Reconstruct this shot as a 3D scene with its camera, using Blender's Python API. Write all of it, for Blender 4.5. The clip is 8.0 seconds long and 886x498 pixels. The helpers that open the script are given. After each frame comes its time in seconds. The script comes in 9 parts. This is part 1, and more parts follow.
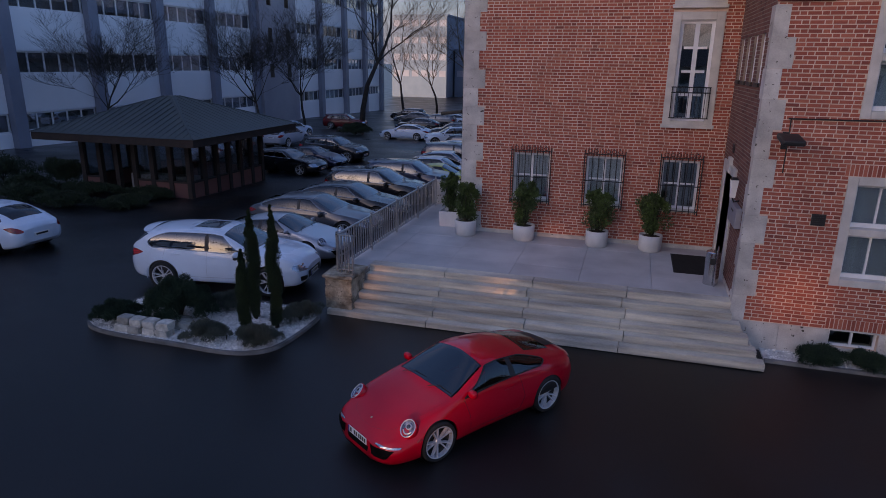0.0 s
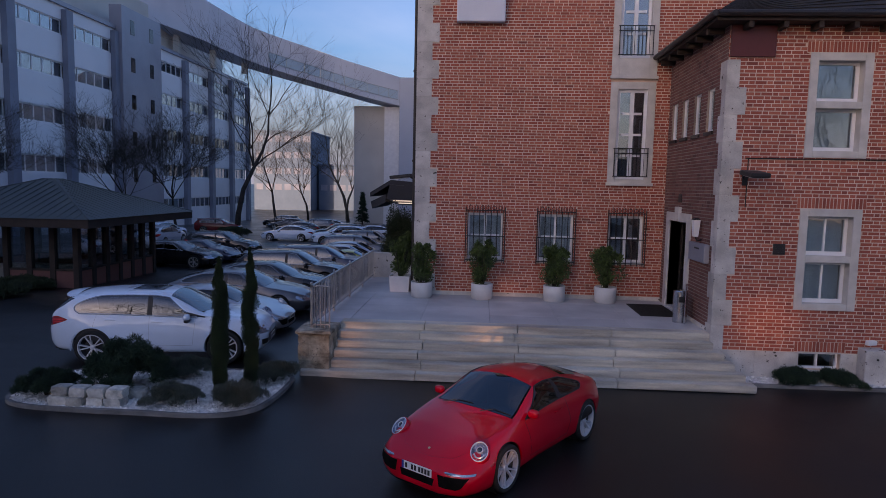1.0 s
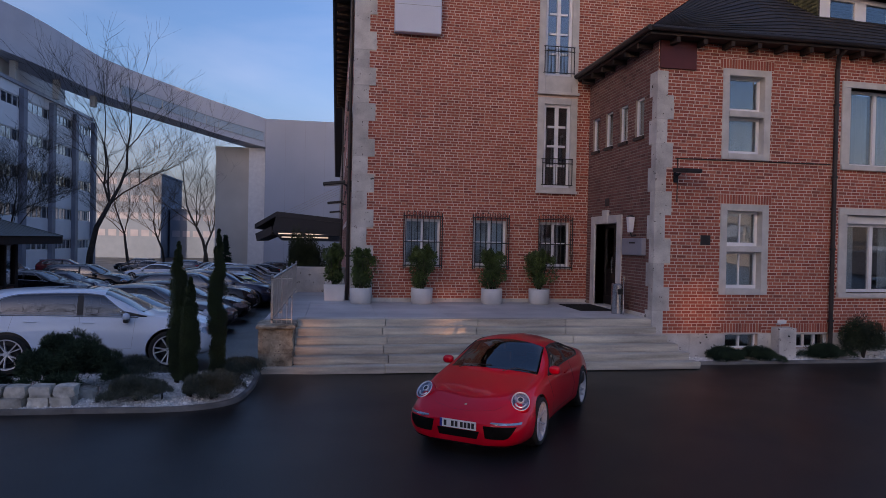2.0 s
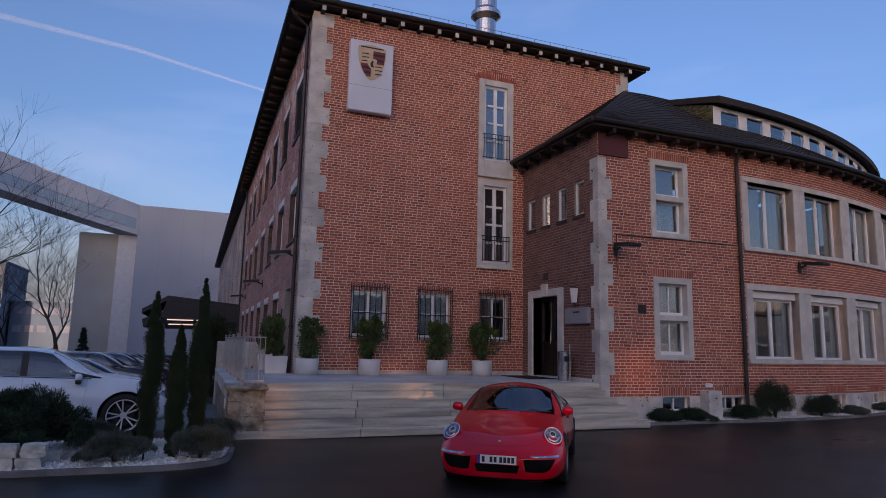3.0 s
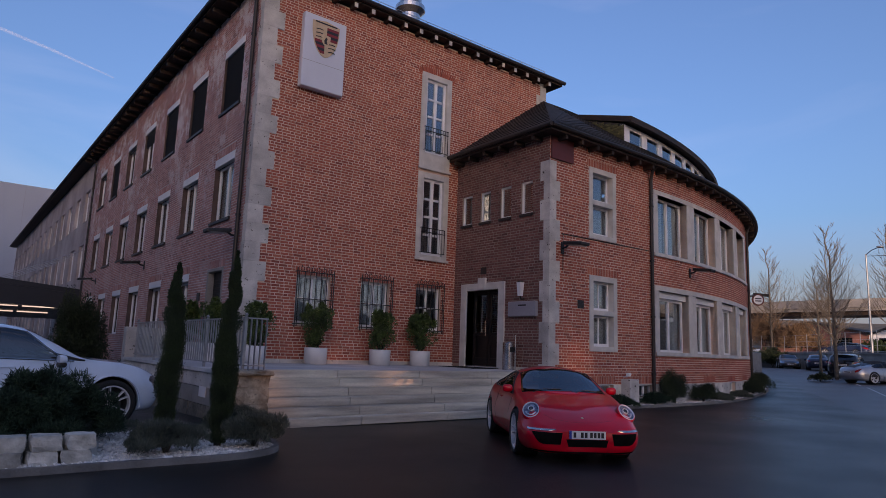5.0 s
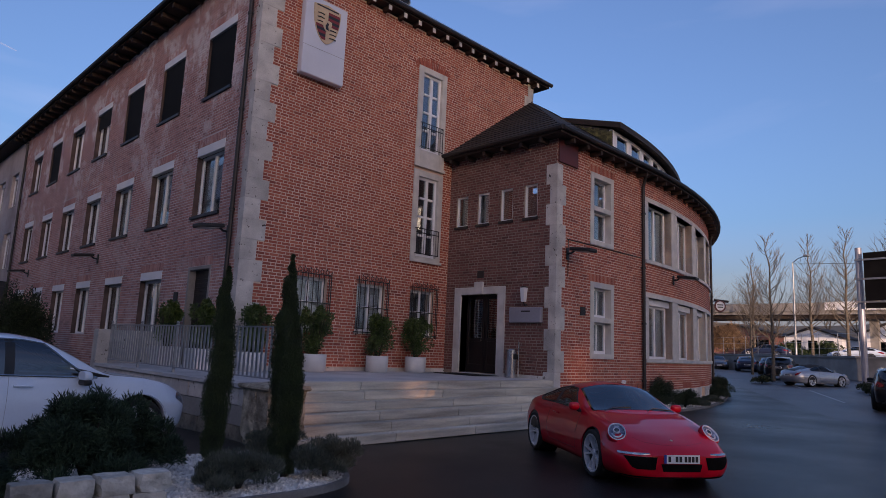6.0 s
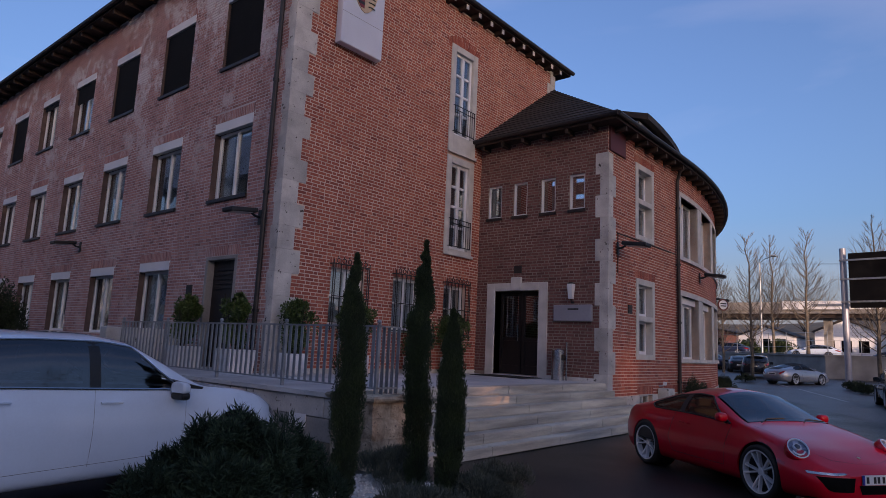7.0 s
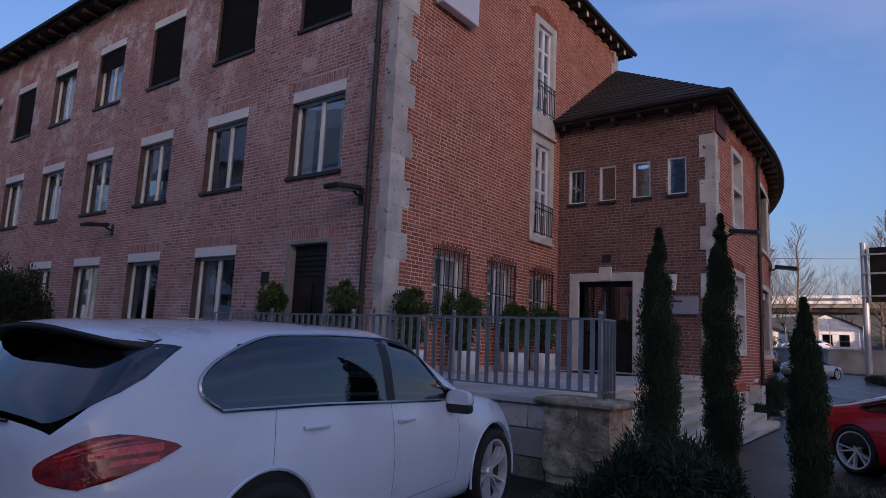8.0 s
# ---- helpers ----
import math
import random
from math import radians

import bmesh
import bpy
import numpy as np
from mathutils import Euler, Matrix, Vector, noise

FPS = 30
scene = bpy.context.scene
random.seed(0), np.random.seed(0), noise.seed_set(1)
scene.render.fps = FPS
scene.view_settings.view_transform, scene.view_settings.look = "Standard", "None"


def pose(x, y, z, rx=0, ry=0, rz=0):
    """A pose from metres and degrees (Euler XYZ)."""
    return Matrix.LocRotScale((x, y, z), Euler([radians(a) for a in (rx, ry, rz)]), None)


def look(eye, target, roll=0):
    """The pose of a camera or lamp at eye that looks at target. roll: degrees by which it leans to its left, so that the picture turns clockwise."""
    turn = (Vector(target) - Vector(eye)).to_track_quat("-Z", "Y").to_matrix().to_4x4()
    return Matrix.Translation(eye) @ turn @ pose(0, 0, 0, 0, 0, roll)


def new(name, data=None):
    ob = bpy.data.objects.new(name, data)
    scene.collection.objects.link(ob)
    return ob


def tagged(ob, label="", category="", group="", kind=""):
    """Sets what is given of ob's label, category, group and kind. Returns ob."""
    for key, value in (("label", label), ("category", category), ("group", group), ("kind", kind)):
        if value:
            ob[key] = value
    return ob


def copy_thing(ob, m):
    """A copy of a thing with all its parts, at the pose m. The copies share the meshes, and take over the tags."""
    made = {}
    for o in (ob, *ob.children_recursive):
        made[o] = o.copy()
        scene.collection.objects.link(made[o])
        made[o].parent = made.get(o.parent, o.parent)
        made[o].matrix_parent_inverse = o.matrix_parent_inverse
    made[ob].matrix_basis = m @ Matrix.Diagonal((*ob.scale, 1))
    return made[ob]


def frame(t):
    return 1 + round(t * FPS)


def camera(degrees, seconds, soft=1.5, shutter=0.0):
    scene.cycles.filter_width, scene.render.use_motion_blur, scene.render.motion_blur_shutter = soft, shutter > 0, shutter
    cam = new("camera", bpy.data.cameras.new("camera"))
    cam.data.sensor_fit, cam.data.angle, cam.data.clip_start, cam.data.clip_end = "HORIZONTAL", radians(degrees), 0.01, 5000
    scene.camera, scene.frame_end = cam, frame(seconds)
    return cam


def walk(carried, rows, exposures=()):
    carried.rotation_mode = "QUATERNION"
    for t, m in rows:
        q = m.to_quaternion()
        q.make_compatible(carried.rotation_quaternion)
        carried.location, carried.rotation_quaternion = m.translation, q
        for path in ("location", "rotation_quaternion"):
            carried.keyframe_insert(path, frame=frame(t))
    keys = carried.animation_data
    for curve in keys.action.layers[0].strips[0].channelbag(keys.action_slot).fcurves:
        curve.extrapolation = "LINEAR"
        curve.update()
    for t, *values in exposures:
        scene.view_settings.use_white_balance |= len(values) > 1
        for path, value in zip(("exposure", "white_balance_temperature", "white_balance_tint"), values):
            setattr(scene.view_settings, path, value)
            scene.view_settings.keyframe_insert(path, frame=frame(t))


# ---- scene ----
cam = camera(69.8, 8.0, 0.85)
PATH = [
    (0, (0.345, -0.200, 5.947), (-0.192, 1.643, 5.385), 0.8),
    (0.5, (-1.145, -0.404, 5.071), (-1.493, 1.535, 4.726), 1.0),
    (1, (-2.525, -0.516, 4.214), (-2.641, 1.471, 4.019), 1.2),
    (2.3, (-5.610, -0.412, 2.489), (-5.154, 1.534, 2.556), 1.2),
    (2.5, (-6.060, -0.346, 2.294), (-5.527, 1.576, 2.443), 1.2),
    (3, (-7.167, -0.163, 1.904), (-6.457, 1.683, 2.202), 1.3),
    (3.5, (-8.088, 0.093, 1.645), (-7.223, 1.864, 1.981), 1.5),
    (4, (-8.993, 0.584, 1.478), (-7.993, 2.285, 1.808), 1.7),
    (4.5, (-9.811, 1.076, 1.471), (-8.705, 2.711, 1.789), 1.9),
    (6, (-11.815, 3.820, 1.735), (-10.424, 5.224, 2.044), 2.5),
    (6.5, (-12.157, 5.106, 1.748), (-10.708, 6.450, 2.058), 2.8),
    (7, (-12.555, 6.714, 1.715), (-11.048, 7.993, 2.021), 2.6),
    (7.5, (-12.934, 8.324, 1.665), (-11.385, 9.554, 1.965), 2.8),
    (8, (-13.421, 10.162, 1.616), (-11.841, 11.354, 1.905), 2.7),
]
walk(cam, [(t, look(eye, target, roll)) for t, eye, target, roll in PATH],
     [(0, 2.23, 8750, 35), (1.2, 2.19, 8700, 35), (2.6, 2.04, 8950, 35), (6.5, 1.95, 9000, 36), (8, 2.02, 8700, 37)])


# ---- world, sun, exposure ----
SUN_ELEV, SUN_AZ = 3.8, 233.0        # degrees; the way towards the sun, counted from +x towards +y
world = bpy.data.worlds.new("sky")
scene.world = world
world.use_nodes = True
wn = world.node_tree
sky = wn.nodes.new("ShaderNodeTexSky")
sky.sky_type, sky.sun_disc = "NISHITA", False
sky.sun_elevation, sky.sun_rotation = radians(SUN_ELEV), radians(90 - SUN_AZ)
sky.air_density, sky.dust_density, sky.ozone_density = 1.0, 8.3, 4.0
sky.altitude = 900
back = wn.nodes["Background"]
back.inputs["Strength"].default_value = 0.15
# thin high cirrus, the same all round the sky
wco = wn.nodes.new("ShaderNodeTexCoord")
wmap = wn.nodes.new("ShaderNodeMapping")
wmap.inputs["Scale"].default_value = (1.2, 1.2, 5.0)
wno = wn.nodes.new("ShaderNodeTexNoise")
wno.inputs["Scale"].default_value, wno.inputs["Detail"].default_value = 1.2, 7
wno.inputs["Distortion"].default_value = 0.6
wra = wn.nodes.new("ShaderNodeMapRange")
wra.inputs["From Min"].default_value, wra.inputs["From Max"].default_value = 0.48, 0.85
wra.inputs["To Max"].default_value = 0.048
wmx = wn.nodes.new("ShaderNodeMixRGB")
wmx.inputs["Color2"].default_value = (5.0, 5.2, 5.6, 1)
# pale haze along the whole horizon
wse, whz, wm2 = wn.nodes.new("ShaderNodeSeparateXYZ"), wn.nodes.new("ShaderNodeMapRange"), wn.nodes.new("ShaderNodeMixRGB")
whz.inputs["From Min"].default_value, whz.inputs["From Max"].default_value = 0.0, 0.20
whz.inputs["To Min"].default_value, whz.inputs["To Max"].default_value = 0.65, 0.0
wm2.blend_type = "LIGHTEN"
wm2.inputs["Color2"].default_value = (0.62, 0.84, 1.20, 1)
for a, b in ((wco.outputs["Generated"], wmap.inputs["Vector"]), (wmap.outputs[0], wno.inputs["Vector"]), (wno.outputs[0], wra.inputs[0]),
             (wra.outputs[0], wmx.inputs[0]), (sky.outputs[0], wmx.inputs[1]), (wco.outputs["Generated"], wse.inputs[0]), (wse.outputs["Z"], whz.inputs[0]),
             (whz.outputs[0], wm2.inputs[0]), (wmx.outputs[0], wm2.inputs[1]), (wm2.outputs[0], back.inputs[0])):
    wn.links.new(a, b)

sun = new("sun", bpy.data.lights.new("sun", "SUN"))
sun.data.energy, sun.data.angle, sun.data.color = 0.9, radians(0.6), (1.0, 0.93, 0.84)
sun.matrix_world = look((math.cos(radians(SUN_AZ)) * 80, math.sin(radians(SUN_AZ)) * 80, 80 * math.tan(radians(SUN_ELEV))), (0, 0, 0))


# three window panes of the house across the yard mirror the low sun on to the steps, the stair cheek and the front
for name_, x, aim, width_, watt in (("sun_glint", -6.2, (-1.9, 14.1, 0.62), 2.1, 9500), ("sun_glint", -10.2, (-6.0, 13.0, 0.75), 2.0, 8000), ("sun_glint", -2.2, (4.0, 14.06, 1.30), 1.9, 5500)):
    glint = new(name_, bpy.data.lights.new(name_, "SPOT"))
    glint.data.energy, glint.data.color = watt, (1.0, 0.56, 0.26)
    glint.data.spot_size, glint.data.spot_blend, glint.data.shadow_soft_size = radians(width_), 1.0, 0.4
    glint.matrix_world = look((x, -41.8, 4.7), aim)


# ---- materials ----
def nodes_of(m):
    m.use_nodes = True
    return m.node_tree, m.node_tree.nodes["Principled BSDF"]


def surface(name, dark, light, scale=3.0, rough=0.7, bump=0.1, fine=60.0, metal=0.0, coat=0.0, spread=0.15, island=0.0, squash=(1, 1, 1)):
    """A surface between two colours: stains at one scale, grain at another, relief from the grain."""
    m = bpy.data.materials.new(name)
    t, p = nodes_of(m)
    co = t.nodes.new("ShaderNodeTexCoord")
    mp = t.nodes.new("ShaderNodeMapping")
    mp.inputs["Scale"].default_value = squash
    t.links.new(co.outputs["Object"], mp.inputs["Vector"])
    big, small = t.nodes.new("ShaderNodeTexNoise"), t.nodes.new("ShaderNodeTexNoise")
    big.inputs["Scale"].default_value, big.inputs["Detail"].default_value = scale, 5
    small.inputs["Scale"].default_value, small.inputs["Detail"].default_value = fine, 4
    add = t.nodes.new("ShaderNodeMath")
    add.operation = "MULTIPLY_ADD"
    add.inputs[1].default_value = 0.3
    mix = t.nodes.new("ShaderNodeMixRGB")
    mix.inputs[1].default_value, mix.inputs[2].default_value = (*dark, 1), (*light, 1)
    ran = t.nodes.new("ShaderNodeMapRange")
    ran.inputs["From Min"].default_value, ran.inputs["From Max"].default_value = 0.45, 0.85
    for n in (big, small):
        t.links.new(mp.outputs[0], n.inputs["Vector"])
    t.links.new(small.outputs[0], add.inputs[0])
    t.links.new(big.outputs[0], add.inputs[2])
    t.links.new(add.outputs[0], ran.inputs[0])
    t.links.new(ran.outputs[0], mix.inputs[0])
    colour = mix.outputs[0]
    if island:
        geo, info = t.nodes.new("ShaderNodeNewGeometry"), t.nodes.new("ShaderNodeObjectInfo")
        both, frac = t.nodes.new("ShaderNodeMath"), t.nodes.new("ShaderNodeMath")
        both.operation, frac.operation = "ADD", "FRACT"
        hsv = t.nodes.new("ShaderNodeHueSaturation")
        val = t.nodes.new("ShaderNodeMapRange")
        val.inputs["To Min"].default_value, val.inputs["To Max"].default_value = 1 - island, 1 + island
        t.links.new(geo.outputs["Random Per Island"], both.inputs[0])
        t.links.new(info.outputs["Random"], both.inputs[1])
        t.links.new(both.outputs[0], frac.inputs[0])
        t.links.new(frac.outputs[0], val.inputs[0])
        t.links.new(val.outputs[0], hsv.inputs["Value"])
        t.links.new(colour, hsv.inputs["Color"])
        colour = hsv.outputs[0]
    t.links.new(colour, p.inputs["Base Color"])
    rr = t.nodes.new("ShaderNodeMapRange")
    rr.inputs["To Min"].default_value, rr.inputs["To Max"].default_value = max(0.02, rough - spread), min(1, rough + spread)
    t.links.new(big.outputs[0], rr.inputs[0])
    t.links.new(rr.outputs[0], p.inputs["Roughness"])
    p.inputs["Metallic"].default_value = metal
    if coat:
        p.inputs["Coat Weight"].default_value, p.inputs["Coat Roughness"].default_value = coat, 0.03
    if bump:
        bp = t.nodes.new("ShaderNodeBump")
        bp.inputs["Strength"].default_value, bp.inputs["Distance"].default_value = bump, 0.02
        t.links.new(small.outputs[0], bp.inputs["Height"])
        t.links.new(bp.outputs[0], p.inputs["Normal"])
    return m


def brick_material(name, bloom=0.0, tone=1.0, chroma=1.0):
    """Fired brick, each one of its own shade; bloom: how much lime has leached out of the wall."""
    m = bpy.data.materials.new(name)
    t, p = nodes_of(m)
    geo, info = t.nodes.new("ShaderNodeNewGeometry"), t.nodes.new("ShaderNodeObjectInfo")
    both, frac = t.nodes.new("ShaderNodeMath"), t.nodes.new("ShaderNodeMath")
    both.operation, frac.operation = "ADD", "FRACT"
    ramp = t.nodes.new("ShaderNodeValToRGB")
    e = ramp.color_ramp.elements
    e[0].position, e[0].color = 0.0, (0.27, 0.062, 0.045, 1)
    e[1].position, e[1].color = 1.0, (0.54, 0.150, 0.095, 1)
    for pos, c in ((0.12, (0.37, 0.086, 0.057, 1)), (0.45, (0.43, 0.102, 0.066, 1)), (0.8, (0.47, 0.116, 0.074, 1))):
        e.new(pos).color = c
    co = t.nodes.new("ShaderNodeTexCoord")
    grain, stain = t.nodes.new("ShaderNodeTexNoise"), t.nodes.new("ShaderNodeTexNoise")
    grain.inputs["Scale"].default_value, grain.inputs["Detail"].default_value = 45, 4
    stain.inputs["Scale"].default_value, stain.inputs["Detail"].default_value = 0.9, 6
    hsv = t.nodes.new("ShaderNodeHueSaturation")
    hsv.inputs["Saturation"].default_value = chroma
    val = t.nodes.new("ShaderNodeMapRange")
    val.inputs["From Min"].default_value, val.inputs["From Max"].default_value = 0.3, 0.7
    val.inputs["To Min"].default_value, val.inputs["To Max"].default_value = 0.82 * tone, 1.15 * tone
    mul = t.nodes.new("ShaderNodeMath")
    mul.operation = "MULTIPLY_ADD"
    mul.inputs[1].default_value = 0.5
    half = t.nodes.new("ShaderNodeMath")
    half.operation = "MULTIPLY"
    half.inputs[1].default_value = 0.5
    L = t.links.new
    L(geo.outputs["Random Per Island"], both.inputs[0]); L(info.outputs["Random"], both.inputs[1]); L(both.outputs[0], frac.inputs[0]); L(frac.outputs[0], ramp.inputs[0])
    L(co.outputs["Object"], grain.inputs["Vector"]); L(co.outputs["Object"], stain.inputs["Vector"])
    L(grain.outputs[0], mul.inputs[0]); L(stain.outputs[0], half.inputs[0]); L(half.outputs[0], mul.inputs[2])
    L(mul.outputs[0], val.inputs[0]); L(val.outputs[0], hsv.inputs["Value"]); L(ramp.outputs[0], hsv.inputs["Color"])
    colour = hsv.outputs[0]
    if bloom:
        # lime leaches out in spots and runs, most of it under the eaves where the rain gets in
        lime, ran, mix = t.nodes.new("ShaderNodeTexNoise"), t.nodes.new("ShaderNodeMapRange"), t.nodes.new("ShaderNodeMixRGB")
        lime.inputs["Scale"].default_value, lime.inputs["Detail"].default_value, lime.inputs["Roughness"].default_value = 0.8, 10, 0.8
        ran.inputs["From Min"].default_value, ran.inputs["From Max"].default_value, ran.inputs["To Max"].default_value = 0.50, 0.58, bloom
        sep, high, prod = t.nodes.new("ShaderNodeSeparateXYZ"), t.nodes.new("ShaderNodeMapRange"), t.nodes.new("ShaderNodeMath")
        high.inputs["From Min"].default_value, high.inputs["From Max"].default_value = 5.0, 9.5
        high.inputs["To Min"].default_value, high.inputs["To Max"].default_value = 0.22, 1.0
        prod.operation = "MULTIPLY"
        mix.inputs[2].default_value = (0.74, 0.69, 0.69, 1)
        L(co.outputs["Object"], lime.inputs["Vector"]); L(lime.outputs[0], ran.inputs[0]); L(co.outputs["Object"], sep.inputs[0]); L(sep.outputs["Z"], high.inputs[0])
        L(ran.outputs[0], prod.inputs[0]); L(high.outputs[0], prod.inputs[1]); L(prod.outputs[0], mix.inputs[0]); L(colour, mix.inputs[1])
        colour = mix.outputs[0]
    L(colour, p.inputs["Base Color"])
    p.inputs["Roughness"].default_value = 0.85
    bp = t.nodes.new("ShaderNodeBump")
    bp.inputs["Strength"].default_value, bp.inputs["Distance"].default_value = 0.5, 0.01
    L(grain.outputs[0], bp.inputs["Height"]); L(bp.outputs[0], p.inputs["Normal"])
    return m


def glass_material(name, tint=(0.75, 0.82, 0.85), ior=1.5):
    """A window pane: it mirrors at a slant and lets the rest through."""
    m = bpy.data.materials.new(name)
    t, p = nodes_of(m)
    t.nodes.remove(p)
    out = t.nodes["Material Output"]
    mix = t.nodes.new("ShaderNodeMixShader")
    lw, pw, fr = t.nodes.new("ShaderNodeLayerWeight"), t.nodes.new("ShaderNodeMath"), t.nodes.new("ShaderNodeMath")
    lw.inputs["Blend"].default_value = 0.5
    pw.operation, fr.operation = "POWER", "MULTIPLY_ADD"
    r0 = ((ior - 1) / (ior + 1)) ** 2
    pw.inputs[1].default_value, fr.inputs[1].default_value, fr.inputs[2].default_value = 5.0, 1 - r0, r0
    t.links.new(lw.outputs["Facing"], pw.inputs[0])
    t.links.new(pw.outputs[0], fr.inputs[0])
    tr, gl = t.nodes.new("ShaderNodeBsdfTransparent"), t.nodes.new("ShaderNodeBsdfGlossy")
    tr.inputs["Color"].default_value, gl.inputs["Roughness"].default_value = (*tint, 1), 0.015
    gl.inputs["Color"].default_value = (0.95, 0.97, 1, 1)
    noi, bp = t.nodes.new("ShaderNodeTexNoise"), t.nodes.new("ShaderNodeBump")
    noi.inputs["Scale"].default_value = 1.3
    bp.inputs["Strength"].default_value, bp.inputs["Distance"].default_value = 0.12, 0.02
    co = t.nodes.new("ShaderNodeTexCoord")
    for a, b in ((co.outputs["Object"], noi.inputs["Vector"]), (noi.outputs[0], bp.inputs["Height"]), (bp.outputs[0], gl.inputs["Normal"]),
                 (fr.outputs[0], mix.inputs[0]), (tr.outputs[0], mix.inputs[1]), (gl.outputs[0], mix.inputs[2]), (mix.outputs[0], out.inputs[0])):
        t.links.new(a, b)
    return m


def glow(name, colour, strength):
    m = bpy.data.materials.new(name)
    t, p = nodes_of(m)
    p.inputs["Base Color"].default_value = (*colour, 1)
    p.inputs["Emission Color"].default_value, p.inputs["Emission Strength"].default_value = (*colour, 1), strength
    return m


def pitted(m, scale=7.0, at=0.63):
    """Dark pits and cracks eaten into a stone."""
    t, p = nodes_of(m)
    co, no, ra, mx = (t.nodes.new("ShaderNode" + k) for k in ("TexCoord", "TexNoise", "MapRange", "MixRGB"))
    no.inputs["Scale"].default_value, no.inputs["Detail"].default_value, no.inputs["Roughness"].default_value = scale, 3, 0.7
    ra.inputs["From Min"].default_value, ra.inputs["From Max"].default_value = at, at + 0.05
    mx.inputs[2].default_value = (0.07, 0.062, 0.055, 1)
    old = p.inputs["Base Color"].links[0].from_socket
    for x, y in ((co.outputs["Object"], no.inputs["Vector"]), (no.outputs[0], ra.inputs[0]), (ra.outputs[0], mx.inputs[0]), (old, mx.inputs[1]), (mx.outputs[0], p.inputs["Base Color"])):
        t.links.new(x, y)


M_BRICK = brick_material("brick_red")
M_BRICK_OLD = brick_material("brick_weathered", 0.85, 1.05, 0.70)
M_MORTAR = surface("mortar", (0.58, 0.40, 0.31), (0.80, 0.60, 0.49), 2.0, 0.95, 0.3, 90)
# darker brick and mortar: the porch wall's shade is put into their colour
M_BRICK_DARK = brick_material("brick_dark_shaded", 0.0, 0.46, 0.78)
M_MORTAR_DARK = surface("mortar_shaded", (0.20, 0.15, 0.12), (0.36, 0.28, 0.23), 1.6, 0.95, 0.3, 90)
# near-black brown that holds the shade inside the window recesses
M_REVEAL = surface("shaded_reveal", (0.07, 0.045, 0.04), (0.14, 0.09, 0.08), 3.0, 0.9, 0.2, 60)
M_MORTAR_OLD = surface("mortar_old", (0.42, 0.35, 0.33), (0.68, 0.60, 0.58), 1.0, 0.95, 0.3, 90)
M_STONE = surface("travertine", (0.40, 0.38, 0.36), (0.66, 0.63, 0.59), 2.2, 0.85, 0.35, 38, island=0.12)
pitted(M_STONE)
M_FRAME_STONE = surface("dressed_stone", (0.50, 0.48, 0.45), (0.66, 0.63, 0.59), 3.0, 0.8, 0.15, 70)
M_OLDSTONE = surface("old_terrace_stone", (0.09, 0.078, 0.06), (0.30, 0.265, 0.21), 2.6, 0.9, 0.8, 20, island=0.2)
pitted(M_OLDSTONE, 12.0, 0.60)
M_STEP = surface("step_stone", (0.33, 0.30, 0.26), (0.74, 0.68, 0.57), 1.9, 0.75, 0.35, 45, island=0.10, squash=(0.35, 1, 4))
M_PAVE = surface("terrace_slab", (0.42, 0.42, 0.42), (0.62, 0.61, 0.60), 0.9, 0.7, 0.15, 60, island=0.06)
M_PIER = surface("rough_limestone", (0.15, 0.12, 0.085), (0.58, 0.50, 0.38), 4.5, 0.9, 1.0, 22, island=0.28)
pitted(M_PIER, 22.0, 0.62)
M_WHITE = surface("white_paint", (0.76, 0.76, 0.77), (0.86, 0.86, 0.86), 2.0, 0.45, 0.03, 80)
M_BLINDBOX = surface("blind_box_white", (0.70, 0.70, 0.70), (0.82, 0.82, 0.82), 1.0, 0.6, 0.04, 60)
M_DARKWOOD = surface("dark_wood", (0.009, 0.006, 0.006), (0.022, 0.014, 0.012), 4.0, 0.45, 0.15, 70, squash=(1, 1, 0.15))
M_IRON = surface("wrought_iron", (0.012, 0.012, 0.013), (0.03, 0.028, 0.028), 8.0, 0.55, 0.1, 90)
M_STEEL = surface("galvanised_steel", (0.30, 0.31, 0.32), (0.46, 0.47, 0.48), 5.0, 0.42, 0.05, 60, metal=0.8)
M_CHROME = surface("brushed_steel", (0.50, 0.50, 0.51), (0.62, 0.62, 0.63), 9.0, 0.22, 0.02, 90, metal=1.0, spread=0.06)
M_RIM = surface("rim_silver", (0.72, 0.73, 0.76), (0.84, 0.85, 0.88), 9.0, 0.24, 0, 90, metal=0.4, spread=0.06)
M_ROOF = surface("roof_tile_dark", (0.020, 0.016, 0.015), (0.048, 0.038, 0.034), 3.0, 0.8, 0.5, 14, island=0.25)
M_EAVE = surface("eave_timber", (0.022, 0.014, 0.011), (0.05, 0.032, 0.026), 3.0, 0.75, 0.15, 50)
M_GUTTER = surface("gutter_brown", (0.016, 0.013, 0.013), (0.035, 0.028, 0.027), 4.0, 0.5, 0.05, 60)
M_REDPANEL = surface("maroon_panel", (0.10, 0.018, 0.018), (0.14, 0.026, 0.025), 1.5, 0.55, 0.05, 50)
M_SHUTTER = surface("dark_shutter", (0.012, 0.013, 0.014), (0.026, 0.026, 0.028), 3.0, 0.6, 0.05, 60)
M_ROOM = surface("room_wall", (0.28, 0.27, 0.25), (0.38, 0.36, 0.34), 0.8, 0.9, 0, 30)
M_CURTAIN = surface("white_curtain", (0.55, 0.55, 0.53), (0.75, 0.75, 0.72), 1.0, 0.9, 0.2, 12, squash=(6, 6, 0.2))
